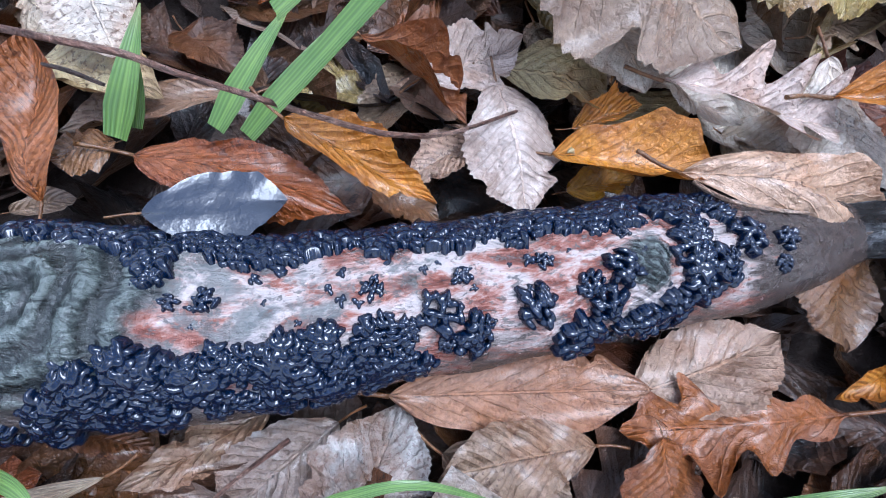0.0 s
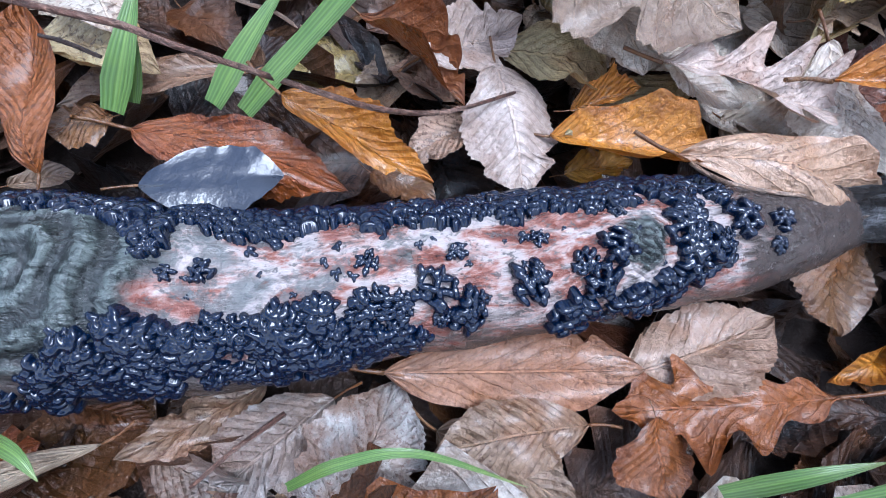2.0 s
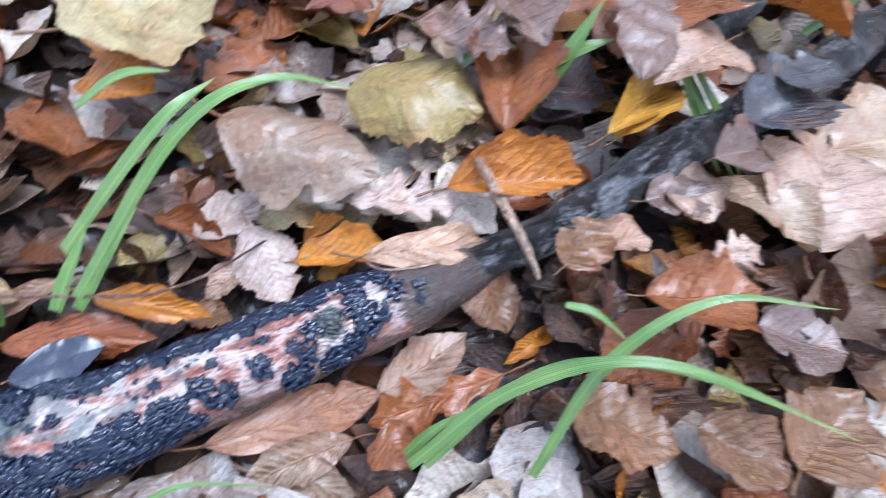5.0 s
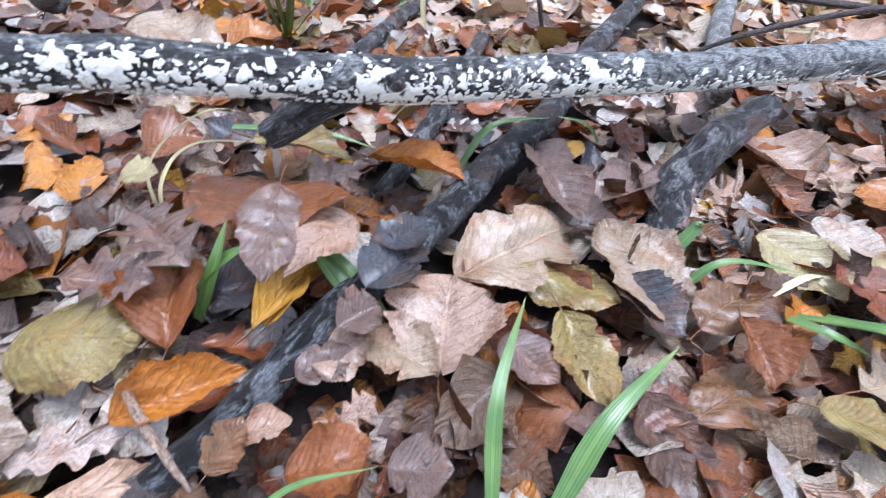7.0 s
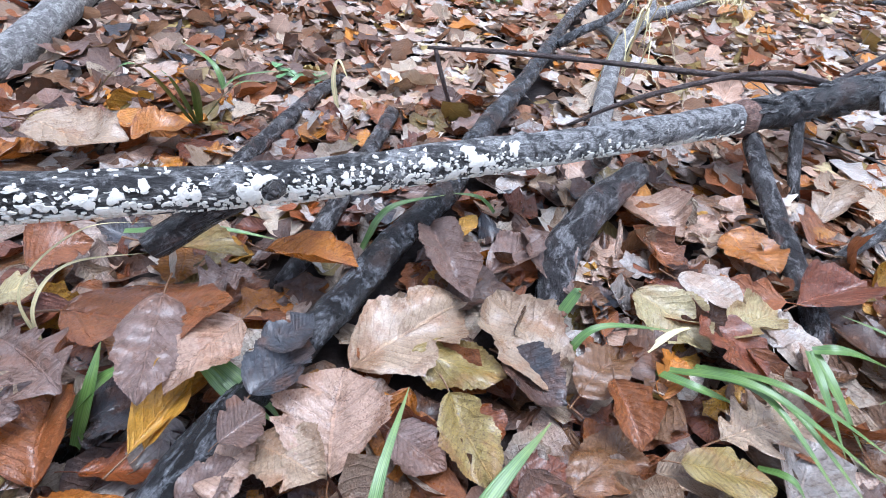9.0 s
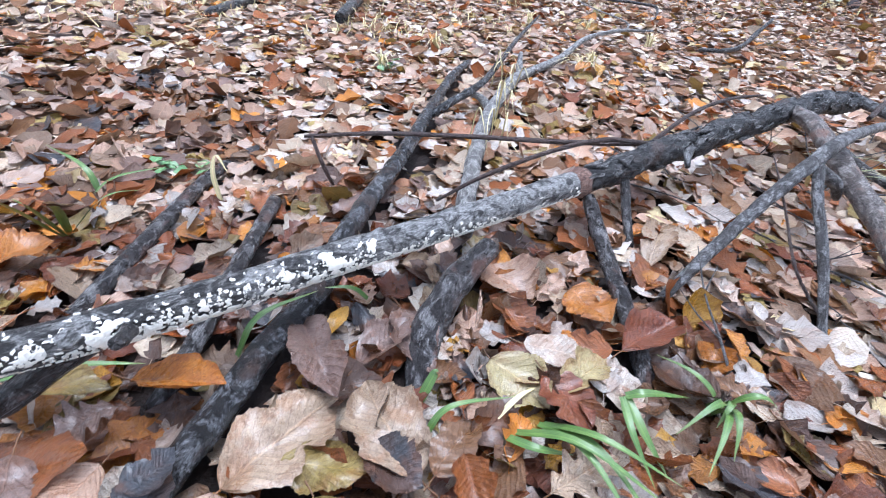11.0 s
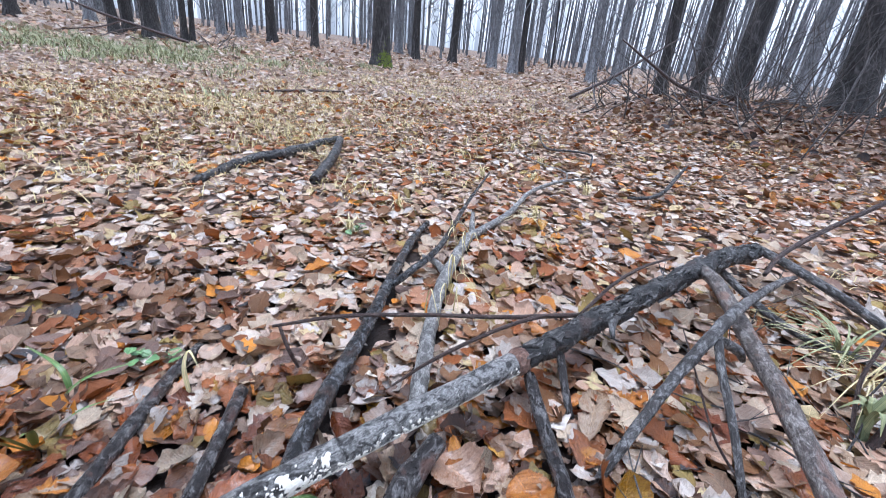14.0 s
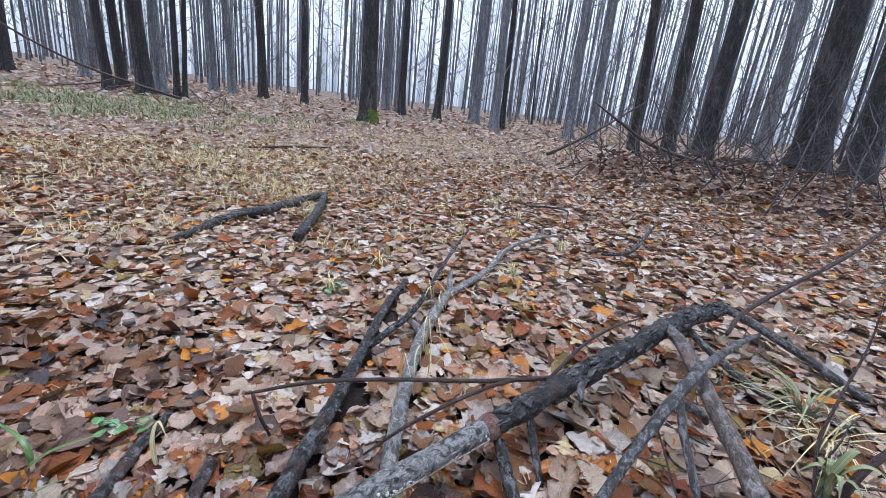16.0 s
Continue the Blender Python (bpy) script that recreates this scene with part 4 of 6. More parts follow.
def crust_patch(s, a, long, wide, seed, rim=22, thick=1.0):
    """A flat, wavy-edged crust that follows the round of the branch, about a millimetre thick. Gives vertices and faces."""
    rng = np.random.default_rng(seed)
    q = np.linspace(0, 2 * np.pi, rim, endpoint=False)
    wave = 1 + 0.28 * np.sin(2 * q + rng.uniform(0, 6)) + 0.22 * np.sin(3 * q + rng.uniform(0, 6)) + 0.12 * np.sin(5 * q + rng.uniform(0, 6)) + 0.14 * rng.normal(size=rim)
    verts = []
    for share, high in ((1.0, -0.0006), (0.98, 0.0009), (0.85, 0.0014), (0.4, 0.0008), (0.01, 0.0008)):
        ds, da = long * share * wave * np.cos(q), wide * share * wave * np.sin(q)
        ss = np.clip(s + ds, 0, main_s[-1])
        r = np.interp(ss, main_s, main_rad)
        at = np.stack([np.interp(ss, main_s, main_line[:, k]) for k in range(3)], 1)
        row = np.clip(np.searchsorted(main_s, ss), 0, len(main_s) - 1)
        ang_here = np.radians(a) + da / r
        out = np.cos(ang_here)[:, None] * main_side[row] + np.sin(ang_here)[:, None] * main_up[row]
        verts.append(at + out * (r * 1.03 + high * thick)[:, None])
    i, j = np.meshgrid(np.arange(4), np.arange(rim), indexing="ij")
    k = (j + 1) % rim
    faces = np.stack([i * rim + j, i * rim + k, (i + 1) * rim + k, (i + 1) * rim + j], -1).reshape(-1, 4)
    return np.vstack(verts), faces


crust = random.Random(8)


def crust_place():
    """Thick on the thicker end, thinning out along the underside."""
    while True:
        s = crust.uniform(0.1, 1.55)
        if crust.random() < (1.0 if s < 1.0 else 0.9 if s < 1.42 else 0.3):
            break
    spread = 38 if s < 1.05 else 20
    return s, crust.gauss(180 if s < 1.05 else 208, spread)


for q in range(300):
    s, a = crust_place()
    big = crust.random() < 0.26 and s < 1.2
    wide = crust.uniform(0.0045, 0.008) if big else crust.uniform(0.002, 0.0046)
    v, f = crust_patch(s, a, wide * crust.uniform(0.7, 1.5), wide, q)
    part("crust_patch", mesh_of("crust_patch", v, f, None, M_CRUST), branch)
spots_v, spots_f, base = [], [], 0
for q in range(1500):
    s, a = crust_place()
    v, f = crust_patch(s, a, crust.uniform(0.0009, 0.0034), crust.uniform(0.0008, 0.0026), 1000 + q, 7)
    spots_v.append(v)
    spots_f.append(f + base)
    base += len(v)
tagged(part("crust_spotting", mesh_of("crust_spotting", np.vstack(spots_v), np.vstack(spots_f), None, M_CRUST), branch), kind="stuff")

for q in range(70):
    s, a = crust.uniform(1.56, 2.9), crust.gauss(120, 60)
    v, f = crust_patch(s, a, crust.uniform(0.010, 0.032), crust.uniform(0.004, 0.010), 4000 + q, 11, crust.uniform(2.0, 4.5))
    quad_uv = np.stack([v[:, 1] * 3, v[:, 0]], 1)
    part("bark_flake", mesh_of("bark_flake", v, f, quad_uv, M_FLAKE, False), branch)


# ---- other sticks ----
def brush(name, label, x, y, count, reach, height, seed, thick=0.012):
    """A tangle of bare bent twigs."""
    rng = random.Random(seed)
    ob = tagged(new(name), label, "brushwood")
    for q in range(count):
        px, py = x + rng.gauss(0, reach * 0.5), y + rng.gauss(0, reach * 0.5)
        z = float(ground_height(np.array(px), np.array(py)))
        a, d = rng.uniform(0, 6.28), reach * rng.uniform(0.2, 0.9)
        h = height * rng.uniform(0.2, 1.0)
        p = [(px, py, z - 0.02)]
        for s in (1, 2, 3, 4):
            a += rng.uniform(-0.5, 0.5)
            p.append((p[-1][0] + d / 4 * math.cos(a), p[-1][1] + d / 4 * math.sin(a), p[-1][2] + h / 4 * rng.uniform(0.4, 1.4)))
        r = thick * rng.uniform(0.4, 1.2)
        part("twig", tube("twig", p, [r, r * 0.85, r * 0.7, r * 0.5, r * 0.25], M_THICKET, 5, 3, 0.1, seed + q), ob)
        for s in (2, 3):
            b, t = a + rng.choice((-1, 1)) * rng.uniform(0.4, 1.2), d * rng.uniform(0.15, 0.4)
            part("twig", tube("twig", [p[s], (p[s][0] + t / 2 * math.cos(b), p[s][1] + t / 2 * math.sin(b), p[s][2] + t * 0.2), (p[s][0] + t * math.cos(b), p[s][1] + t * math.sin(b), p[s][2] + t * 0.5)], [r * 0.5, r * 0.4, r * 0.15], M_THICKET, 5, 3, 0.1, seed + q + 50), ob)
    return ob


def stick(name, label, points, radii, material, sides=14, lumps=0.12, seed=1, knots=(), twigs=()):
    """A stick with its side twigs (points, radii)."""
    ob = tagged(new(name), label, "branch", "fallen sticks")
    part("stem", tube("stem", points, radii, material, sides, 8, lumps, seed, knots), ob)
    if sides >= 12:
        for end, inner in ((0, 1), (-1, -2)):
            tip, way = Vector(points[end]), (Vector(points[end]) - Vector(points[inner])).normalized()
            r = radii[end]
            core = [tuple(tip - way * r * 0.6), tuple(tip + way * r * 0.35), tuple(tip + way * r * 0.9)]
            part("broken_end", tube("broken_end", core, [r * 0.8, r * 0.66, r * 0.25], M_HEART, 11, 3, 0.5, seed + 60 + end), ob, "torn weathered wood")
    for q, (p, r) in enumerate(twigs):
        part("side_twig", tube("side_twig", p, r, material, 8, 6, 0.1, seed + 30 + q), ob)
    return ob


stick("fallen_branch", "long dark wet branch half sunk in leaves", STICK_B, [0.013, 0.017, 0.0185, 0.019, 0.0195, 0.0205, 0.021, 0.021, 0.021, 0.02, 0.019, 0.017, 0.012], M_WET, 20, 0.13, 2, ((0.12, 1.2, 0.3, 0.5), (0.28, 1.9, 0.35, 0.5), (0.8, 1.6, 0.4, 0.5)), (([(0.92, 1.12, 0.012), (1.0, 1.14, 0.04), (1.20, 1.272, 0.053), (1.60, 1.665, 0.07), (2.05, 2.085, 0.085)], [0.013, 0.013, 0.012, 0.010, 0.006]),))
stick("broken_branch", "mottled grey branch with a raw broken end", STICK_C, [0.019, 0.025, 0.027, 0.025, 0.019], M_DARK, 20, 0.14, 4, ((0.6, 1.5, 0.3, 0.6),))
splinter = tube("split_end", [(0.685, 0.448, 0.064), (0.702, 0.456, 0.068), (0.716, 0.462, 0.071)], [0.011, 0.008, 0.002], M_WOOD, 9, 4, 0.4, 5)
tagged(new("wood_chip", splinter), "raw pale splintered wood at the broken branch end", "wood chip")
stick("fallen_branch", "pale grey forked branch wound with dry grass", BACK, [0.017, 0.021, 0.0215, 0.0215, 0.022, 0.0215, 0.018, 0.0155, 0.013, 0.010, 0.006], M_PALE, 18, 0.15, 6, ((0.35, 1.4, 0.3, 0.5), (0.45, 2.2, 0.35, 0.4)), (([(1.13, 1.12, 0.012), (1.14, 1.20, 0.018), (1.12, 1.27, 0.02)], [0.015, 0.013, 0.008]), ([(1.45, 1.40, 0.012), (1.50, 1.48, 0.03), (1.56, 1.56, 0.05)], [0.017, 0.013, 0.009]), ([(2.60, 1.93, 0.05), (2.75, 2.1, 0.06), (2.62, 2.35, 0.10), (2.70, 2.62, 0.13)], [0.006, 0.005, 0.004, 0.002])))
stick("fallen_stick", "dark brown straight stick leaning from the crust branch", STICK_D, [0.015, 0.0155, 0.016, 0.0155, 0.012], M_DARK, 14, 0.1, 7)
stick("fallen_stick", "short thin dark stick under the branch", [(1.10, 0.53, 0.085), (1.07, 0.47, 0.035), (1.045, 0.418, -0.004)], [0.011, 0.010, 0.009], M_DARK, 10, 0.1, 8)
stick("fallen_stick", "grey-brown crossing stick with a side fork", STICK_E, [0.008, 0.011, 0.013, 0.0155, 0.0135, 0.012, 0.009], M_GREY, 14, 0.12, 9, ((0.62, 1.5, 0.6, 0.6),), (([(1.40, 0.335, 0.20), (1.33, 0.27, 0.15), (1.25, 0.185, 0.095), (1.15, 0.08, 0.005)], [0.011, 0.010, 0.009, 0.007]), ([(1.38, 0.33, 0.19), (1.46, 0.30, 0.15), (1.50, 0.29, 0.11)], [0.012, 0.013, 0.008])))
stick("fallen_branch", "long pale bark branch leaning down into the leaves", STICK_F, [0.022, 0.022, 0.022, 0.022, 0.0225, 0.023, 0.023, 0.018], M_BROWN, 18, 0.08, 10, ((0.3, 1.5, 0.25, 0.5),))
stick("fallen_stick", "grey stick sloping from the branch end", [(2.36, 0.64, 0.14), (2.30, 0.45, 0.128), (2.30, 0.30, 0.09), (2.34, 0.15, 0.03), (2.37, 0.0, -0.002)], [0.018, 0.017, 0.017, 0.016, 0.014], M_GREY, 12, 0.1, 11)
stick("fallen_stick", "thin grey stick lying under the crossing branches", [(2.02, 0.625, 0.12), (2.0, 0.46, 0.06), (1.97, 0.31, 0.04), (2.05, 0.177, 0.02), (2.10, 0.02, 0.01), (2.15, -0.2, 0.006)], [0.014, 0.013, 0.013, 0.012, 0.012, 0.01], M_GREY, 12, 0.1, 12)
stick("thin_twig", "thin dark twig rising past the branch end", [(1.98, 0.47, 0.175), (2.117, 0.49, 0.22), (2.317, 0.46, 0.30), (2.55, 0.37, 0.44), (2.80, 0.32, 0.58), (3.1, 0.27, 0.72)], [0.007, 0.009, 0.009, 0.008, 0.007, 0.004], M_TWIG, 8, 0.08, 13)
stick("thin_twig", "long thin dark twig resting across two branches", [(1.26, 0.59, 0.126), (1.06, 0.694, 0.105), (0.867, 0.829, 0.079), (0.675, 0.929, 0.062), (0.499, 0.95, 0.064)], [0.0075, 0.0065, 0.006, 0.006, 0.004], M_TWIG, 8, 0.08, 14, (), (([(1.22, 0.60, 0.128), (1.1, 0.622, 0.14), (0.966, 0.64, 0.12), (0.807, 0.655, 0.075), (0.70, 0.66, 0.03)], [0.006, 0.006, 0.005, 0.005, 0.003]), ([(0.515, 0.945, 0.062), (0.53, 0.905, 0.0), (0.572, 0.895, -0.11)], [0.005, 0.005, 0.004]), ([(1.24, 0.60, 0.128), (1.40, 0.63, 0.175), (1.58, 0.655, 0.19), (1.76, 0.665, 0.185)], [0.006, 0.005, 0.005, 0.003])))
stick("fallen_stick", "dark stick with pale lower end among leaves", STICK_L, [0.014, 0.015, 0.016, 0.0155, 0.011], M_DARK, 12, 0.12, 15)
stick("fallen_stick", "dark broken stick ending in a blunt stump", STICK_L2, [0.012, 0.014, 0.0145, 0.0145, 0.016], M_DARK, 12, 0.14, 16)
stick("fallen_log", "pale smooth-barked log lying in the leaves", PALE, [0.034, 0.036, 0.037, 0.037, 0.034], M_PALE, 18, 0.06, 17)
stick("fallen_branch", "dark forked branch lying on the far leaves", [(0.42, 2.78, -0.09), (0.752, 3.181, -0.075), (1.092, 3.35, -0.055), (1.35, 3.50, -0.03), (1.609, 3.629, 0.0)], [0.026, 0.034, 0.038, 0.032, 0.022], M_BLACKBARK, 16, 0.4, 18, (), (([(1.593, 3.58, 0.0), (1.358, 3.073, -0.03), (1.075, 2.581, -0.05)], [0.03, 0.036, 0.032]),))
stick("thin_twig", "curved dark twig standing up from the leaves", [(2.675, 1.496, 0.062), (2.799, 1.432, 0.073), (3.043, 1.494, 0.075), (3.313, 1.596, 0.115), (3.547, 1.67, 0.175)], [0.008, 0.013, 0.014, 0.014, 0.009], M_BLACKBARK, 8, 0.1, 19)
stick("thin_twig", "thin bent dark twig on the leaves", [(3.547, 3.225, 0.10), (3.24, 2.786, 0.07), (3.413, 2.659, 0.07), (3.47, 2.478, 0.075), (3.143, 2.193, 0.06)], [0.007, 0.010, 0.010, 0.010, 0.007], M_BLACKBARK, 8, 0.1, 20)
stick("thin_twig", "dark straight twig lying far off", [(1.40, 5.95, 0.11), (2.0, 6.1, 0.125), (2.55, 6.2, 0.13)], [0.012, 0.018, 0.012], M_TWIG, 8, 0.1, 21)
stick("thin_twig", "long reddish leaf stalk lying over the sedge", [(-0.31, 0.003, 0.01), (-0.293, 0.01, 0.008), (-0.276, 0.017, 0.006), (-0.263, 0.02, 0.004), (-0.244, 0.025, 0.002), (-0.22, 0.031, 0.0), (-0.199, 0.04, -0.005), (-0.184, 0.064, -0.022), (-0.166, 0.1, -0.036)], [0.0011, 0.0011, 0.0012, 0.0011, 0.001, 0.001, 0.001, 0.0009, 0.0008], M_COLLAR, 8, 0.05, 22)
stick("thin_twig", "short dark twig lying on a pale leaf", [(-0.303, 0.006, -0.004), (-0.295, 0.008, -0.004), (-0.285, 0.01, -0.006)], [0.0006, 0.0008, 0.0007], M_TWIG, 8, 0.1, 26)
stick("leaf_stalk", "reddish leaf stalk lying over torn grey leaves", [(-0.183, -0.059, -0.05), (-0.191, -0.075, -0.05), (-0.197, -0.091, -0.05)], [0.0011, 0.0008, 0.0007], M_COLLAR, 8, 0.05, 27)
stick("leaf_stalk", "thin pale leaf stalk lying on the log end", [(-0.091, 0.091, -0.018), (-0.085, 0.088, -0.016), (-0.076, 0.087, -0.014), (-0.058, 0.093, -0.014), (-0.043, 0.101, -0.016), (-0.021, 0.112, -0.02)], [0.0009, 0.0009, 0.0008, 0.0008, 0.0008, 0.0007], M_WOOD, 8, 0.05, 23)
stick("bark_strip", "pale peeled strip of bark on the leaves", [(-0.036, 0.175, 0.012), (-0.02, 0.15, 0.012), (0.005, 0.117, 0.006), (0.02, 0.098, -0.004)], [0.003, 0.0038, 0.003, 0.0015], M_WOOD, 8, 0.2, 24)
stick("bark_strip", "pale orange splinter standing in the leaves", [(0.615, 0.345, 0.0), (0.64, 0.375, 0.008), (0.662, 0.41, 0.012)], [0.003, 0.005, 0.002], M_WOOD, 8, 0.2, 25)

brush("twig_tangle", "tangle of thin dry twigs under the crossing sticks", 1.45, 0.24, 18, 0.55, 0.18, 311, 0.0032)
brush("twig_tangle", "thin dry twigs lying beside the leaning branch", 1.95, 0.42, 17, 0.55, 0.2, 312, 0.0034)

# ---- fallen leaves that can be told apart ----
fallen_leaf("elm", -0.321, 0.039, -0.021, -36, -5, 0.048, 0.035, -0.15, "white")
fallen_leaf("elm", -0.312, 0.021, -0.034, 11, 2, 0.048, 0.031, 0.15, "straw")
fallen_leaf("beech", -0.295, 0.022, -0.045, -130, 7, 0.066, 0.023, 0.10, "dun")
fallen_leaf("beech", -0.291, -0.008, -0.030, -127, 6, 0.020, 0.023, -0.25, "brown")
fallen_leaf("beech", -0.302, -0.008, -0.020, 124, 24, 0.054, 0.022, 0.35, "rust")
fallen_leaf("elm", -0.240, 0.010, -0.035, 18, -15, 0.076, 0.027, -0.25, "russet")
fallen_leaf("beech", -0.237, -0.005, -0.023, 40, -5, 0.043, 0.027, -0.42, "black")
fallen_leaf("elm", -0.207, 0.036, -0.032, 8, -24, 0.063, 0.021, 0.35, "amber")
fallen_leaf("elm", -0.253, 0.079, -0.066, -152, -3, 0.040, 0.035, -0.10, "olive")
fallen_leaf("beech", -0.214, 0.093, -0.038, -14, -5, 0.064, 0.022, 0.70, "rust")
fallen_leaf("beech", -0.228, 0.139, -0.055, -118, 3, 0.076, 0.041, 0.30, "umber")
fallen_leaf("hornbeam", -0.195, 0.113, -0.039, 56, 4, 0.054, 0.034, -0.25, "blush")
fallen_leaf("elm", -0.160, 0.084, -0.047, -48, -8, 0.061, 0.045, -0.12, "blush")
fallen_leaf("hornbeam", -0.186, 0.076, -0.057, -119, -5, 0.047, 0.025, 0.10, "pink")
fallen_leaf("elm", -0.151, 0.125, -0.044, 11, 2, 0.063, 0.042, -0.10, "straw")
fallen_leaf("elm", -0.178, 0.147, -0.032, -43, 3, 0.038, 0.024, 0.20, "olive")
fallen_leaf("elm", -0.142, 0.157, -0.028, -51, -5, 0.072, 0.063, -0.12, "white")
fallen_leaf("hornbeam", -0.096, 0.174, -0.035, -131, -3, 0.079, 0.040, 0.10, "white")
fallen_leaf("elm", -0.065, 0.213, -0.025, 77, 5, 0.085, 0.040, -0.10, "white")
fallen_leaf("oak", -0.076, 0.141, -0.021, 13, 0, 0.082, 0.043, 0.25, "blush")
fallen_leaf("elm", -0.104, 0.148, -0.036, 4, 2, 0.071, 0.034, 0.10, "white")
fallen_leaf("elm", -0.129, 0.117, -0.039, 43, 7, 0.033, 0.013, 0.50, "amber")
fallen_leaf("elm", -0.116, 0.124, -0.046, -125, -2, 0.075, 0.031, -0.10, "straw")
fallen_leaf("beech", -0.110, 0.098, -0.035, 11, 10, 0.072, 0.030, 0.25, "amber")
fallen_leaf("beech", -0.052, 0.108, -0.024, 17, 4, 0.090, 0.029, -0.30, "peach")
fallen_leaf("elm", -0.115, 0.098, -0.060, 38, 3, 0.034, 0.021, 0.10, "yellow")
fallen_leaf("elm", -0.033, 0.154, -0.023, -44, -11, 0.065, 0.042, -0.15, "white")
fallen_leaf("beech", -0.037, 0.222, -0.024, -116, -4, 0.087, 0.027, 0.35, "straw")
fallen_leaf("elm", -0.004, 0.099, -0.048, -54, -20, 0.064, 0.048, -0.30, "brown")
fallen_leaf("elm", 0.032, 0.071, -0.066, -135, -2, 0.050, 0.015, 0.20, "amber")
fallen_leaf("beech", -0.112, -0.006, -0.063, 28, 2, 0.107, 0.035, -0.22, "speckle")
fallen_leaf("hornbeam", -0.041, 0.043, -0.066, 47, 5, 0.076, 0.041, 0.12, "pink")
fallen_leaf("oak", -0.027, 0.023, -0.060, -150, -6, 0.097, 0.044, -0.20, "rust")
fallen_leaf("beech", -0.103, -0.030, -0.069, -145, 0, 0.067, 0.029, -0.10, "dun")
fallen_leaf("beech", -0.046, -0.009, -0.063, -53, 0, 0.031, 0.036, -0.50, "rust")
fallen_leaf("hornbeam", -0.149, -0.061, -0.067, 95, 4, 0.061, 0.048, 0.08, "pewter")
fallen_leaf("hornbeam", -0.182, -0.073, -0.070, -112, 2, 0.054, 0.035, 0.10, "pewter")
fallen_leaf("elm", -0.211, -0.075, -0.066, -123, 7, 0.050, 0.019, 0.15, "dun")
fallen_leaf("elm", -0.193, -0.090, -0.071, 5, -5, 0.049, 0.019, 0.10, "pewter")
fallen_leaf("elm", -0.241, -0.087, -0.067, 13, -7, 0.035, 0.014, 0.10, "umber")
fallen_leaf("beech", -0.236, -0.103, -0.041, -133, -5, 0.048, 0.008, 0.75, "fawn")
fallen_leaf("hornbeam", -0.188, -0.101, -0.069, -99, 0, 0.020, 0.025, 0.10, "dun")
fallen_leaf("elm", -0.155, 0.154, -0.056, -38, 2, 0.065, 0.044, 0.10, "fawn")
fallen_leaf("hornbeam", -0.108, 0.212, -0.048, -91, -5, 0.074, 0.049, 0.10, "white")
fallen_leaf("elm", -0.048, 0.152, -0.052, -4, 8, 0.044, 0.045, 0.10, "fawn")
fallen_leaf("beech", -0.063, 0.170, -0.054, -128, -2, 0.072, 0.034, 0.15, "white")
fallen_leaf("elm", -0.030, 0.217, -0.044, -30, 2, 0.053, 0.060, 0.10, "fawn")
fallen_leaf("elm", -0.227, 0.087, -0.066, -84, -2, 0.054, 0.027, 0.20, "tan")
fallen_leaf("hornbeam", -0.264, 0.123, -0.066, 60, 3, 0.044, 0.044, 0.10, "brown")
fallen_leaf("elm", -0.210, 0.096, -0.060, 174, -3, 0.038, 0.033, 0.10, "pink")
fallen_leaf("elm", -0.308, 0.069, -0.061, -10, -6, 0.039, 0.032, 0.20, "umber")
fallen_leaf("elm", 0.045, 0.133, -0.071, -70, -4, 0.060, 0.045, 0.10, "dun")
fallen_leaf("hornbeam", -0.164, 0.188, -0.051, -111, -4, 0.064, 0.040, 0.10, "fawn")
fallen_leaf("elm", -0.192, 0.045, -0.066, 3, -3, 0.033, 0.023, 0.10, "brown")
fallen_leaf("elm", -0.347, 0.032, -0.034, -18, 4, 0.033, 0.021, 0.10, "fawn")
fallen_leaf("beech", -0.303, -0.029, -0.049, 41, 0, 0.023, 0.009, 0.10, "dun")
fallen_leaf("elm", -0.098, -0.041, -0.075, -1, 0, 0.065, 0.032, 0.10, "dun")
fallen_leaf("elm", 0.027, 0.018, -0.075, -129, 0, 0.051, 0.026, 0.10, "umber")
fallen_leaf("elm", 0.174, 0.257, 0.036, 46, 1, 0.075, 0.059, 0.30, "slate")
fallen_leaf("elm", 0.185, 0.281, 0.042, 25, 1, 0.053, 0.051, 0.40, "slate")
fallen_leaf("beech", 0.141, 0.207, 0.025, 29, 4, 0.041, 0.045, 0.30, "mauve")
fallen_leaf("elm", 0.043, 0.121, 0.009, 55, 9, 0.042, 0.038, -0.20, "brown")
fallen_leaf("oak", -0.046, 0.212, -0.017, 48, 8, 0.049, 0.038, 0.10, "tan")
fallen_leaf("elm", 0.061, 0.332, 0.049, -15, 1, 0.164, 0.104, -0.35, "rust")
fallen_leaf("elm", 0.070, 0.288, 0.057, -94, -1, 0.110, 0.060, -0.20, "mauve")
fallen_leaf("hornbeam", 0.109, 0.279, 0.044, -132, -2, 0.089, 0.070, 0.20, "pink")
fallen_leaf("oak", 0.124, 0.368, 0.033, -162, 0, 0.058, 0.064, 0.20, "mauve")
fallen_leaf("beech", 0.211, 0.394, 0.028, -30, 2, 0.118, 0.056, 0.45, "orange")
fallen_leaf("elm", 0.312, 0.285, 0.007, 22, 0, 0.160, 0.104, -0.10, "tan")
fallen_leaf("elm", 0.429, 0.249, 0.015, 95, -2, 0.143, 0.097, -0.15, "tan")
fallen_leaf("hornbeam", 0.375, 0.375, 0.011, -87, 3, 0.157, 0.073, 0.20, "mauve")
fallen_leaf("elm", 0.342, 0.229, 0.011, -32, 2, 0.103, 0.064, -0.20, "olive")
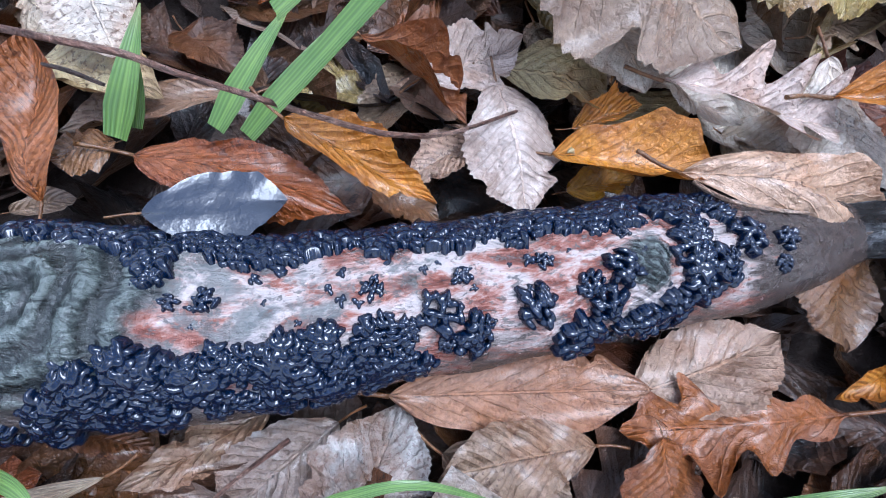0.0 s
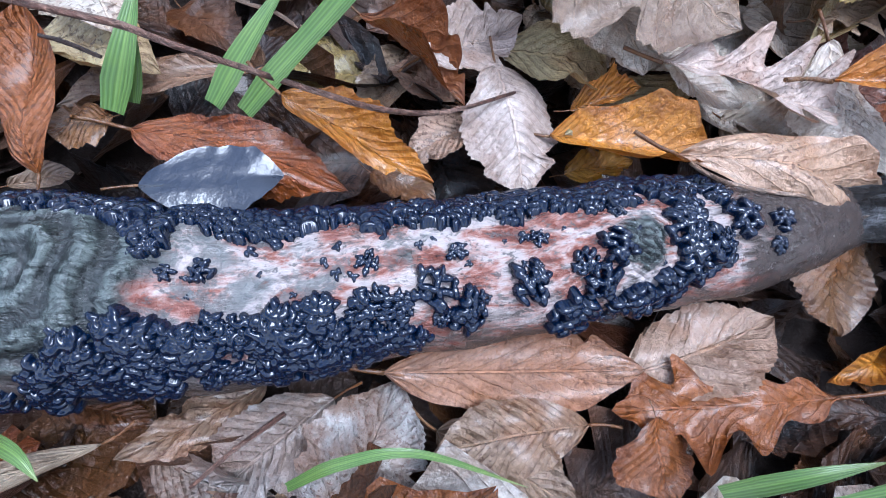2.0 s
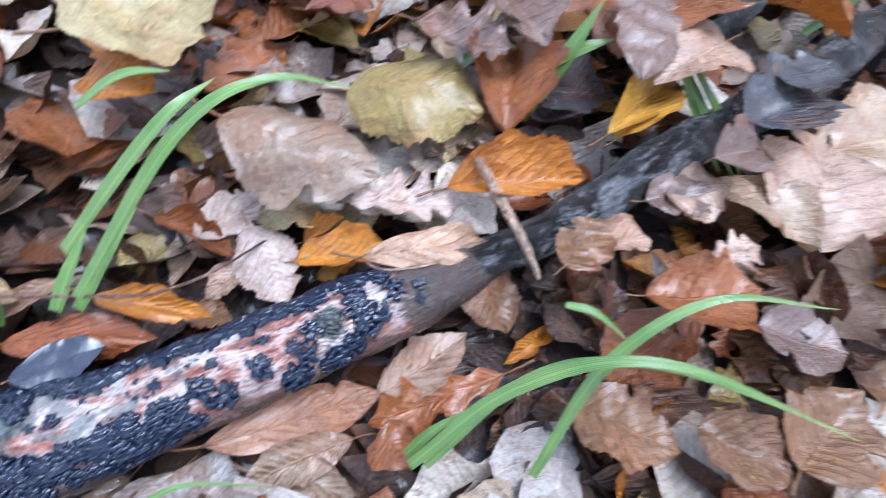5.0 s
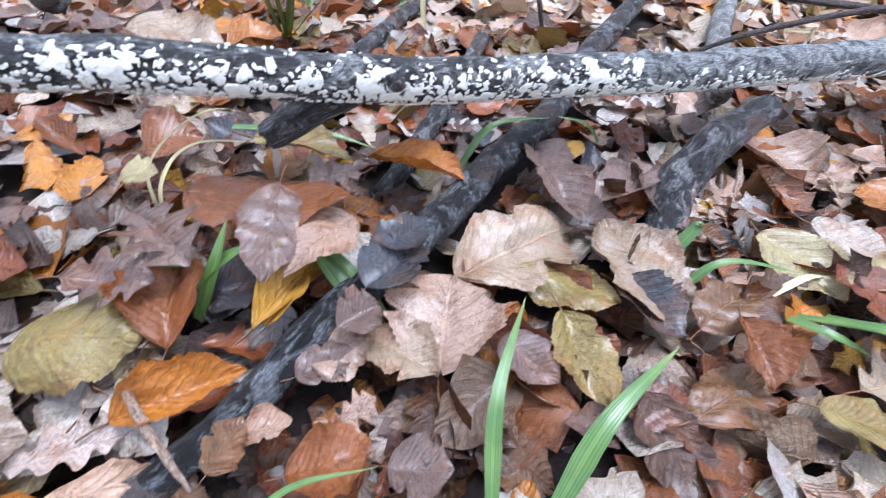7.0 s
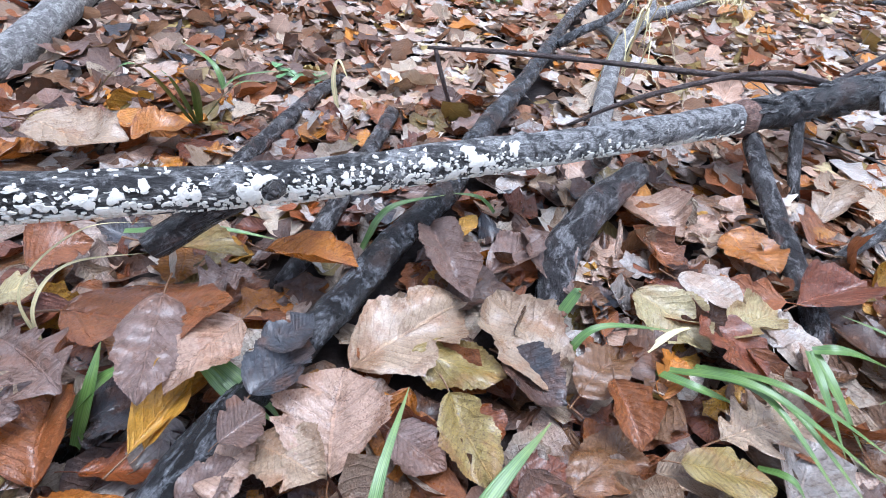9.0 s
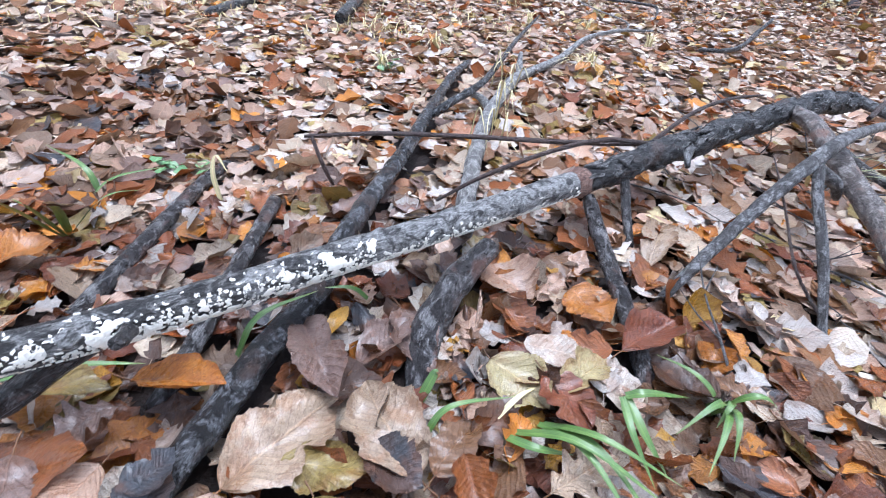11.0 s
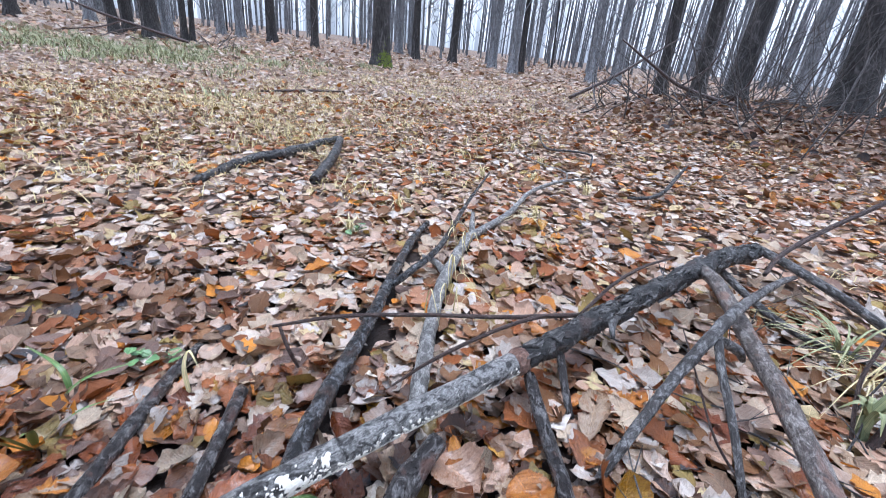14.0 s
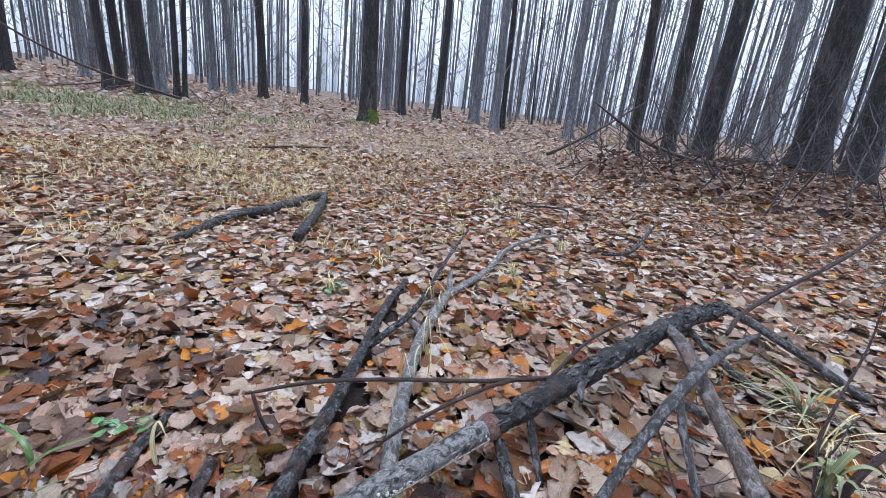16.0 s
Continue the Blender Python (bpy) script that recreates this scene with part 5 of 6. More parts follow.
fallen_leaf("hornbeam", 0.216, 0.204, 0.013, 73, -0, 0.097, 0.106, 0.10, "pink")
fallen_leaf("elm", 0.124, 0.186, 0.005, 19, 5, 0.051, 0.056, -0.20, "pink")
fallen_leaf("elm", 0.330, 0.153, 0.015, -83, 1, 0.094, 0.056, 0.20, "olive")
fallen_leaf("elm", 0.492, 0.184, 0.020, 22, -0, 0.091, 0.053, -0.20, "brown")
fallen_leaf("beech", 0.481, 0.136, 0.025, -105, 1, 0.072, 0.045, 0.80, "rust")
fallen_leaf("beech", 0.540, 0.064, 0.019, -28, 1, 0.084, 0.048, 0.20, "olive")
fallen_leaf("oak", 0.612, 0.093, 0.016, -0, 0, 0.106, 0.077, 0.10, "tan")
fallen_leaf("elm", 0.614, 0.230, 0.014, -74, 2, 0.105, 0.092, 0.10, "green")
fallen_leaf("elm", 0.709, 0.200, 0.015, 9, 0, 0.104, 0.055, 0.10, "green")
fallen_leaf("beech", 0.654, 0.178, 0.019, -88, 1, 0.093, 0.079, 0.20, "red")
fallen_leaf("elm", 0.817, 0.305, 0.014, -87, 1, 0.091, 0.100, 0.20, "orange")
fallen_leaf("elm", 0.472, 0.371, 0.011, 23, -0, 0.106, 0.066, 0.20, "mauve")
fallen_leaf("oak", -0.031, 0.301, 0.030, -47, -1, 0.096, 0.073, 0.20, "mauve")
fallen_leaf("beech", -0.019, 0.248, -0.004, 92, 5, 0.081, 0.068, 0.80, "rust")
fallen_leaf("elm", 0.420, 0.430, 0.013, 44, -2, 0.060, 0.026, 0.20, "yellow")
fallen_leaf("elm", -0.086, 0.414, 0.011, -0, -0, 0.041, 0.045, 0.10, "green")
fallen_leaf("elm", 0.720, 0.408, 0.007, -75, 2, 0.108, 0.119, 0.20, "pink")
fallen_leaf("elm", 0.414, 0.194, 0.007, -58, 2, 0.077, 0.065, 0.40, "slate")
fallen_leaf("elm", 0.282, 0.158, 0.010, -49, 2, 0.061, 0.049, -0.10, "mauve")
fallen_leaf("elm", 0.087, 0.435, 0.030, -18, 1, 0.116, 0.057, 0.30, "olive")
fallen_leaf("elm", 0.517, 0.361, 0.008, -94, 2, 0.134, 0.071, 0.20, "mauve")
fallen_leaf("elm", 0.697, 0.247, 0.018, -33, 1, 0.107, 0.061, 0.10, "grey")
fallen_leaf("hornbeam", 1.087, 0.395, 0.008, 33, 0, 0.166, 0.071, 0.10, "tan")
fallen_leaf("elm", 0.032, 0.263, -0.008, 15, 4, 0.064, 0.065, 0.30, "slate")
fallen_leaf("beech", 0.079, 0.239, 0.012, 59, 4, 0.062, 0.040, 0.60, "yellow")
fallen_leaf("hornbeam", 0.174, 0.180, 0.003, -40, 3, 0.077, 0.058, 0.10, "tan")
fallen_leaf("elm", 0.378, 0.109, 0.011, 4, 1, 0.057, 0.046, 0.30, "red")
fallen_leaf("elm", 0.449, 0.107, 0.009, 18, 0, 0.112, 0.054, 0.20, "brown")
fallen_leaf("beech", 0.854, 0.212, 0.022, 2, 0, 0.120, 0.070, 0.40, "red")
fallen_leaf("elm", -0.063, 0.473, 0.008, 27, -2, 0.064, 0.071, 0.30, "rust")
fallen_leaf("hornbeam", -0.034, 0.237, -0.007, -54, -3, 0.062, 0.068, 0.10, "brown")
fallen_leaf("elm", -0.129, 0.789, -0.019, -19, -0, 0.154, 0.117, 0.20, "tan")
fallen_leaf("elm", -0.015, 0.795, -0.023, 11, -3, 0.093, 0.103, 0.30, "orange")
fallen_leaf("elm", -0.149, 0.154, 0.007, -5, -3, 0.110, 0.078, -0.60, "dun")
fallen_leaf("elm", -0.087, 0.216, 0.011, -2, 1, 0.104, 0.090, -0.50, "olive")
fallen_leaf("hornbeam", -0.278, 0.221, 0.020, 46, -0, 0.105, 0.116, 0.20, "green")
fallen_leaf("beech", -0.283, 0.171, 0.006, 2, -7, 0.049, 0.054, 0.40, "orange")
fallen_leaf("hornbeam", -0.001, 0.169, -0.003, 17, 8, 0.101, 0.045, 0.30, "orange")
fallen_leaf("beech", 0.115, 0.102, 0.009, 10, 8, 0.065, 0.051, 0.40, "rust")
fallen_leaf("elm", 0.112, 0.178, 0.002, 20, 6, 0.052, 0.041, -0.10, "mauve")
fallen_leaf("oak", 0.134, 0.131, 0.013, 25, 6, 0.038, 0.031, 0.10, "pink")
fallen_leaf("beech", 0.067, 0.130, 0.004, 13, 9, 0.043, 0.029, 0.30, "pink")
fallen_leaf("elm", 0.180, 0.088, 0.002, -12, 5, 0.049, 0.048, 0.20, "mauve")
fallen_leaf("oak", -0.061, 0.260, 0.027, -4, 1, 0.071, 0.073, 0.20, "mauve")
fallen_leaf("beech", -0.159, 0.279, 0.018, 17, 0, 0.052, 0.057, 0.50, "red")
fallen_leaf("beech", 0.085, 0.246, 0.012, 50, 4, 0.097, 0.036, 0.40, "yellow")
fallen_leaf("elm", 0.026, 0.258, -0.008, 2, 3, 0.058, 0.063, 0.20, "slate")
fallen_leaf("elm", 0.077, 0.020, -0.015, -15, 11, 0.061, 0.046, 0.10, "brown")
fallen_leaf("elm", 0.137, 0.018, -0.003, -23, 8, 0.048, 0.043, 0.10, "brown")
fallen_leaf("elm", 0.185, 0.038, 0.003, 47, 4, 0.069, 0.054, 0.20, "brown")


# ---- sedge, grass and herbs ----
def blade_arrays(points, width, steps=10, fold=0.25):
    """A long keeled blade along the points, widest below its middle."""
    line, _ = glide(points, [1] * len(points), steps)
    tangent, side, up = frames(line)
    t = np.linspace(0, 1, len(line))
    w = width * 0.5 * np.clip(1.05 - t**2.2, 0.04, 1) * np.clip(0.75 + t, 0, 1)
    rows = []
    for share in (-1, -0.5, 0, 0.5, 1):
        rows.append(line + side * (w * share)[:, None] + up * (w * fold * abs(share))[:, None])
    verts = np.stack(rows, 1).reshape(-1, 3)
    i, j = np.meshgrid(np.arange(len(line) - 1), np.arange(4), indexing="ij")
    faces = np.stack([i * 5 + j, (i + 1) * 5 + j, (i + 1) * 5 + j + 1, i * 5 + j + 1], -1).reshape(-1, 4)
    uv = np.stack([np.repeat(t, 5), np.tile((0, 0.25, 0.5, 0.75, 1), len(line))], -1)
    return verts, faces, uv


def sedge_plant(*blades):
    """A sedge of arching green blades; each one its points, then its width."""
    ob = tagged(new("sedge_plant"), "arching ribbed green sedge growing through fallen leaves", "grass", "sedge plants")
    for *points, width in blades:
        v, f, uv = blade_arrays(points, width)
        part("blade", mesh_of("blade", v, f, uv, M_SEDGE), ob)
    return ob


def straw(points, width):
    v, f, uv = blade_arrays(points, width)
    return tagged(new("dry_grass_blade", mesh_of("dry_grass_blade", v, f, uv, M_STRAW)), "thin curled dry straw-coloured grass blade", "grass", "dry grass blades")


sedge_plant(((0.225, 0.057, 0.011), (0.238, 0.120, 0.046), (0.283, 0.201, 0.046), 0.0127))
sedge_plant(((0.271, 0.050, 0.013), (0.315, 0.093, 0.049), (0.395, 0.139, 0.049), 0.0166))
sedge_plant(((0.108, 0.277, 0.034), (0.137, 0.243, 0.015), (0.163, 0.217, -0.003), 0.0108), ((0.116, 0.278, 0.035), (0.147, 0.246, 0.016), (0.170, 0.216, -0.003), 0.0108), ((0.107, 0.269, 0.034), (0.128, 0.243, 0.015), (0.154, 0.218, -0.004), 0.0109))
sedge_plant(((0.573, 0.176, 0.005), (0.610, 0.116, 0.056), (0.659, 0.019, 0.048), 0.0119), ((0.608, 0.172, 0.005), (0.631, 0.108, 0.046), (0.637, 0.010, 0.038), 0.0124))
sedge_plant(((0.718, 0.142, 0.046), (0.707, 0.097, 0.037), (0.713, 0.047, 0.008), 0.0146), ((0.718, 0.142, 0.046), (0.742, 0.128, 0.057), (0.820, 0.107, 0.027), 0.0134))
sedge_plant(((0.458, 0.214, 0.003), (0.497, 0.223, 0.043), (0.587, 0.206, 0.034), 0.0092))
sedge_plant(((0.475, 0.262, 0.001), (0.505, 0.279, 0.031), (0.507, 0.279, 0.036), 0.0141))
sedge_plant(((-0.020, 0.269, -0.012), (0.022, 0.273, 0.030), (0.049, 0.283, 0.042), 0.0182), ((-0.003, 0.242, -0.013), (0.018, 0.269, 0.030), (0.033, 0.294, 0.062), 0.0156))
sedge_plant(((0.276, 0.439, -0.010), (0.317, 0.457, 0.040), (0.406, 0.488, 0.029), 0.0121), ((0.486, 0.468, -0.008), (0.458, 0.482, 0.021), (0.416, 0.491, 0.029), 0.0119))
sedge_plant(((0.021, 0.877, -0.054), (-0.001, 0.751, 0.112), (-0.086, 0.774, 0.051), 0.0086), ((0.026, 0.877, -0.054), (0.033, 0.782, 0.067), (0.021, 0.771, 0.099), 0.0078), ((0.034, 0.891, -0.056), (0.117, 0.839, 0.040), (0.178, 0.872, 0.026), 0.0071), ((0.029, 0.891, -0.056), (0.053, 0.812, 0.043), (0.060, 0.748, 0.091), 0.0151))
sedge_plant(((0.004, 0.479, 0.027), (0.102, 0.467, 0.027), (0.171, 0.455, 0.009), 0.0110))
sedge_plant(((0.554, 0.181, 0.004), (0.576, 0.141, 0.025), (0.624, 0.120, 0.006), 0.0126))
sedge_plant(((0.591, 0.065, 0.007), (0.596, 0.047, 0.027), (0.605, 0.028, 0.017), 0.0098))
sedge_plant(((0.586, 0.173, 0.005), (0.611, 0.113, 0.051), (0.611, 0.016, 0.043), 0.0120), ((0.615, 0.170, 0.005), (0.639, 0.109, 0.056), (0.690, 0.030, 0.048), 0.0109))
sedge_plant(((0.712, 0.143, 0.046), (0.688, 0.099, 0.042), (0.688, 0.045, 0.007), 0.0110))
sedge_plant(((-0.050, 0.291, 0.009), (-0.052, 0.276, 0.008), (-0.060, 0.268, -0.003), 0.0100), ((-0.058, 0.274, -0.002), (-0.030, 0.281, 0.019), (-0.006, 0.285, 0.010), 0.0084))
sedge_plant(((-0.284, 0.001, -0.023), (-0.287, 0.018, -0.012), (-0.293, 0.040, -0.001), 0.0114), ((-0.283, 0.008, -0.025), (-0.286, 0.017, -0.019), (-0.290, 0.027, -0.012), 0.0061))
sedge_plant(((-0.262, 0.023, -0.028), (-0.259, 0.044, -0.016), (-0.256, 0.072, -0.004), 0.0106), ((-0.252, 0.027, -0.030), (-0.245, 0.053, -0.018), (-0.237, 0.090, -0.006), 0.0105))
sedge_plant(((-0.038, -0.020, -0.021), (0.004, 0.021, 0.026), (0.062, 0.038, 0.058), (0.161, 0.025, 0.045), 0.0074), ((-0.029, -0.019, -0.029), (0.015, 0.031, 0.018), (0.066, 0.039, 0.049), (0.167, 0.030, 0.035), 0.0053))
sedge_plant(((0.031, -0.013, -0.028), (0.050, 0.042, 0.026), (0.092, 0.076, 0.055), (0.149, 0.081, 0.063), 0.0070))
sedge_plant(((0.038, 0.084, -0.004), (0.056, 0.081, -0.001), (0.080, 0.070, -0.008), 0.0059))
sedge_plant(((-0.240, 0.046, 0.017), (-0.195, 0.103, 0.065), (-0.180, 0.138, 0.069), 0.0107), ((-0.230, 0.026, 0.004), (-0.185, 0.099, 0.064), (-0.150, 0.136, 0.077), (-0.111, 0.161, 0.060), 0.0100))
sedge_plant(((-0.274, 0.129, 0.030), (-0.245, 0.145, 0.048), (-0.223, 0.157, 0.047), 0.0101))
sedge_plant(((0.239, 0.046, 0.042), (0.231, 0.030, 0.021), (0.228, 0.022, 0.011), 0.0125))
sedge_plant(((-0.167, -0.071, -0.020), (-0.157, -0.058, -0.007), (-0.140, -0.047, -0.005), (-0.106, -0.042, -0.020), 0.0033))
sedge_plant(((-0.041, -0.015, -0.032), (-0.030, -0.002, -0.015), (-0.013, 0.012, -0.007), 0.0064))
sedge_plant(((-0.246, -0.096, -0.025), (-0.232, -0.093, -0.018), (-0.223, -0.096, -0.019), 0.0047))
sedge_plant(((0.037, 1.044, -0.086), (0.099, 1.049, -0.037), (0.203, 1.057, -0.027), 0.0131), ((0.060, 1.072, -0.089), (0.042, 1.113, -0.034), (-0.033, 1.219, -0.022), 0.0136))
straw([(0.30, 0.93, -0.09), (0.295, 0.955, -0.01), (0.31, 0.97, 0.03), (0.325, 0.94, 0.0)], 0.011)
straw([(1.30, 0.343, -0.01), (1.30, 0.345, 0.05), (1.29, 0.35, 0.10)], 0.008)
straw([(-0.04, 0.33, 0.0), (-0.03, 0.345, 0.06), (0.0, 0.37, 0.085), (0.06, 0.385, 0.075)], 0.006)
straw([(-0.045, 0.34, 0.0), (-0.04, 0.36, 0.07), (0.01, 0.40, 0.10), (0.05, 0.45, 0.06)], 0.004)
straw([(0.56, 0.20, 0.01), (0.60, 0.21, 0.02), (0.64, 0.215, 0.012)], 0.008)
dry = random.Random(21)
for q in range(16):
    t = dry.uniform(0.25, 1.0)
    x, y = 0.78 + 0.62 * t + dry.uniform(-0.05, 0.05), 0.66 + 0.75 * t + dry.uniform(-0.05, 0.05)
    h, b = dry.uniform(0.06, 0.13), dry.uniform(-0.1, 0.1)
    straw([(x, y, 0.0), (x + b * 0.4, y - 0.02, h), (x + b, y - 0.05, h * 0.9), (x + b * 1.5, y - 0.1, h * 0.3)], 0.0045)


def tuft(name, label, material, x, y, blades, height, width, seed, spread=0.6):
    """A tuft of arching blades from one root."""
    rng = random.Random(seed)
    vs, fs, us, base = [], [], [], 0
    z = float(ground_height(np.array(x), np.array(y)))
    for q in range(blades):
        a, h = rng.uniform(0, 6.28), height * rng.uniform(0.6, 1.1)
        d = spread * h * rng.uniform(0.4, 1.5)
        p = [(x + rng.uniform(-0.02, 0.02), y + rng.uniform(-0.02, 0.02), z - 0.01), (x + 0.3 * d * math.cos(a), y + 0.3 * d * math.sin(a), z + h * 0.75), (x + 0.8 * d * math.cos(a), y + 0.8 * d * math.sin(a), z + h * 0.95), (x + 1.5 * d * math.cos(a), y + 1.5 * d * math.sin(a), z + h * 0.6)]
        v, f, uv = blade_arrays(p, width, 5)
        vs.append(v)
        fs.append(f + base)
        us.append(uv)
        base += len(v)
    return tagged(new(name, mesh_of(name, np.vstack(vs), np.vstack(fs), np.vstack(us), material)), label, "grass", "grass tufts")


tuft("sedge_tuft", "pale green sedge tuft growing beside the fallen sticks", M_GRASS, 1.98, 0.2, 34, 0.12, 0.007, 31, 1.6)
tuft("grass_tuft", "dry straw-coloured grass beside the fallen sticks", M_STRAW, 1.9, 0.12, 26, 0.09, 0.005, 34, 2.0)
tuft("sedge_tuft", "broad yellow-green sedge tuft beside the leaning branch", M_GRASS, 1.66, 0.06, 9, 0.14, 0.02, 32, 0.6)
for q, (x, y, colour) in enumerate(((1.80, 1.42, "amber"), (1.85, 1.37, "yellow"), (2.15, 1.41, "amber"), (2.10, 1.36, "yellow"), (2.44, 1.24, "amber"), (2.40, 1.30, "rust"), (3.10, 2.27, "amber"), (3.47, 1.87, "yellow"), (2.45, 2.05, "yellow"), (1.38, 2.05, "amber"), (1.18, 2.56, "rust"))):
    fallen_leaf("beech" if q % 2 else "elm", x, y, float(ground_height(x, y)) + 0.034, 47 * q, 14 + 5 * (q % 3), 0.085, 0.05, 0.35, colour)
fallen_leaf("beech", 3.76, 1.15, 0.075, 60, 58, 0.11, 0.06, 0.3, "amber")
tuft("sedge_tuft", "small green sedge tuft in the leaves", M_SEDGE, 0.86, 0.08, 7, 0.06, 0.012, 33, 1.2)
for q, (x, y) in enumerate(((2.45, 2.1), (2.6, 1.75), (2.2, 2.35), (1.35, 1.95), (2.9, 2.5), (1.0, 1.75), (3.3, 3.0), (1.81, 1.44), (1.95, 1.52), (3.0, 2.98))):
    tuft("grass_tuft", "yellowing grass tuft among the fallen leaves", M_STRAW, x, y, 22, 0.07, 0.006, 40 + q, 1.0)


def meadow(name, label, material, count, x, y, sx, sy, height, width, seed):
    """Short grass that nobody could count, as one mesh."""
    rng = np.random.default_rng(seed)
    clumps = max(30, count // 45)
    home = rng.integers(0, clumps, count)
    px = (x + sx * rng.normal(size=clumps))[home] + 0.10 * rng.normal(size=count) * rng.uniform(0.5, 2.5, clumps)[home]
    py = (y + sy * rng.normal(size=clumps))[home] + 0.10 * rng.normal(size=count) * rng.uniform(0.5, 2.5, clumps)[home]
    keep = np.hypot(px - 0.3, py) > 2.4
    px, py = px[keep], py[keep]
    count = len(px)
    pz = ground_height(px, py)
    a, h = rng.uniform(0, 6.28, count), height * rng.uniform(0.3, 1.1, count)
    d = h * rng.uniform(0.8, 2.4, count)
    c, s = np.cos(a), np.sin(a)
    w = width * rng.uniform(0.6, 1.3, count)
    rows = []
    for t, out, up_t in ((0, 0.0, 0.0), (0.5, 0.35, 0.8), (0.8, 0.75, 0.95), (1, 1.1, 0.75)):
        for e in (-1, 1):
            k = e * w * (1 - 0.9 * t)
            rows.append(np.stack([px + d * out * c - s * k, py + d * out * s + c * k, pz + h * up_t], -1))
    verts = np.stack(rows, 1).reshape(-1, 3)
    q = np.array([(0, 1, 3, 2), (2, 3, 5, 4), (4, 5, 7, 6)])
    faces = (q[None] + (np.arange(count) * 8)[:, None, None]).reshape(-1, 4)
    uv = np.tile(np.array([(0, 0), (0, 1), (0.5, 0), (0.5, 1), (0.8, 0), (0.8, 1), (1, 0), (1, 1)], float), (count, 1))
    return tagged(new(name, mesh_of(name, verts, faces, uv, material)), label, "grass", kind="stuff")


meadow("dry_meadow_grass", "thin yellowed grass growing through fallen leaves", M_MEADOW, 7000, 1.4, 5.0, 1.5, 0.9, 0.052, 0.0032, 51)
meadow("dry_meadow_grass", "sparse pale dry grass on the leafy slope", M_MEADOW, 5000, 0.0, 4.6, 1.6, 1.5, 0.060, 0.0032, 52)
meadow("meadow_grass", "low green grass on the rise by the trees", M_GRASS, 9000, -0.9, 10.5, 2.2, 1.6, 0.11, 0.008, 53)
meadow("dry_meadow_grass", "dry grass scattered on the far leafy slope", M_MEADOW, 5000, 4.5, 8.0, 3.0, 2.0, 0.064, 0.0045, 54)


def herb(x, y, seed):
    """A low herb of round green leaflets on thin stalks."""
    rng = random.Random(seed)
    z = float(ground_height(np.array(x), np.array(y)))
    ob = tagged(new("herb"), "small green round-leaved herb among brown leaves", "plant")
    for q in range(7):
        a, d, h = rng.uniform(0, 6.28), rng.uniform(0.02, 0.075), rng.uniform(0.02, 0.05)
        px, py = x + d * math.cos(a), y + d * math.sin(a)
        part("stalk", tube("stalk", [(x, y, z), ((x + px) / 2, (y + py) / 2, z + h * 0.8), (px, py, z + h)], [0.001, 0.001, 0.0008], M_CLOVER, 5, 4, 0.0, q), ob)
        v, f, uv = leaf_shape("beech", 10, 7, 0.2, 0.1, seed + q, 0.0, False)
        leaflet = part("leaflet", mesh_of("leaflet", v * (0.035, 0.03, 0.03), f, uv, M_CLOVER), ob)
        leaflet.matrix_world = pose(px, py, z + h, rng.uniform(-20, 20), rng.uniform(-20, 20), rng.uniform(0, 360))
    return ob


herb(0.23, 1.14, 61)
herb(1.02, 1.72, 62)

# sapling at the edge of the sticks
sapling = tagged(new("sapling"), "thin greenish bare sapling beside the fallen sticks", "sapling")
part("stem", tube("stem", [(1.62, 0.03, -0.01), (1.70, 0.02, 0.09), (1.80, -0.01, 0.17), (1.95, -0.05, 0.30), (2.15, -0.12, 0.5)], [0.011, 0.010, 0.009, 0.007, 0.004], M_TWIG, 10, 6, 0.08, 71), sapling)
part("twig", tube("twig", [(1.62, 0.06, 0.0), (1.72, 0.11, 0.10), (1.80, 0.12, 0.20), (1.95, 0.13, 0.33), (2.02, 0.15, 0.45)], [0.005, 0.005, 0.004, 0.003, 0.0015], M_TWIG, 6, 5, 0.05, 72), sapling)
part("twig", tube("twig", [(1.80, 0.12, 0.20), (1.86, 0.05, 0.22), (1.95, -0.02, 0.27)], [0.003, 0.0025, 0.0015], M_TWIG, 6, 5, 0.05, 73), sapling)
part("twig", tube("twig", [(1.22, 0.10, 0.0), (1.24, 0.20, 0.05), (1.30, 0.30, 0.12), (1.38, 0.40, 0.17)], [0.003, 0.003, 0.0025, 0.0015], M_TWIG, 6, 5, 0.05, 74), sapling)


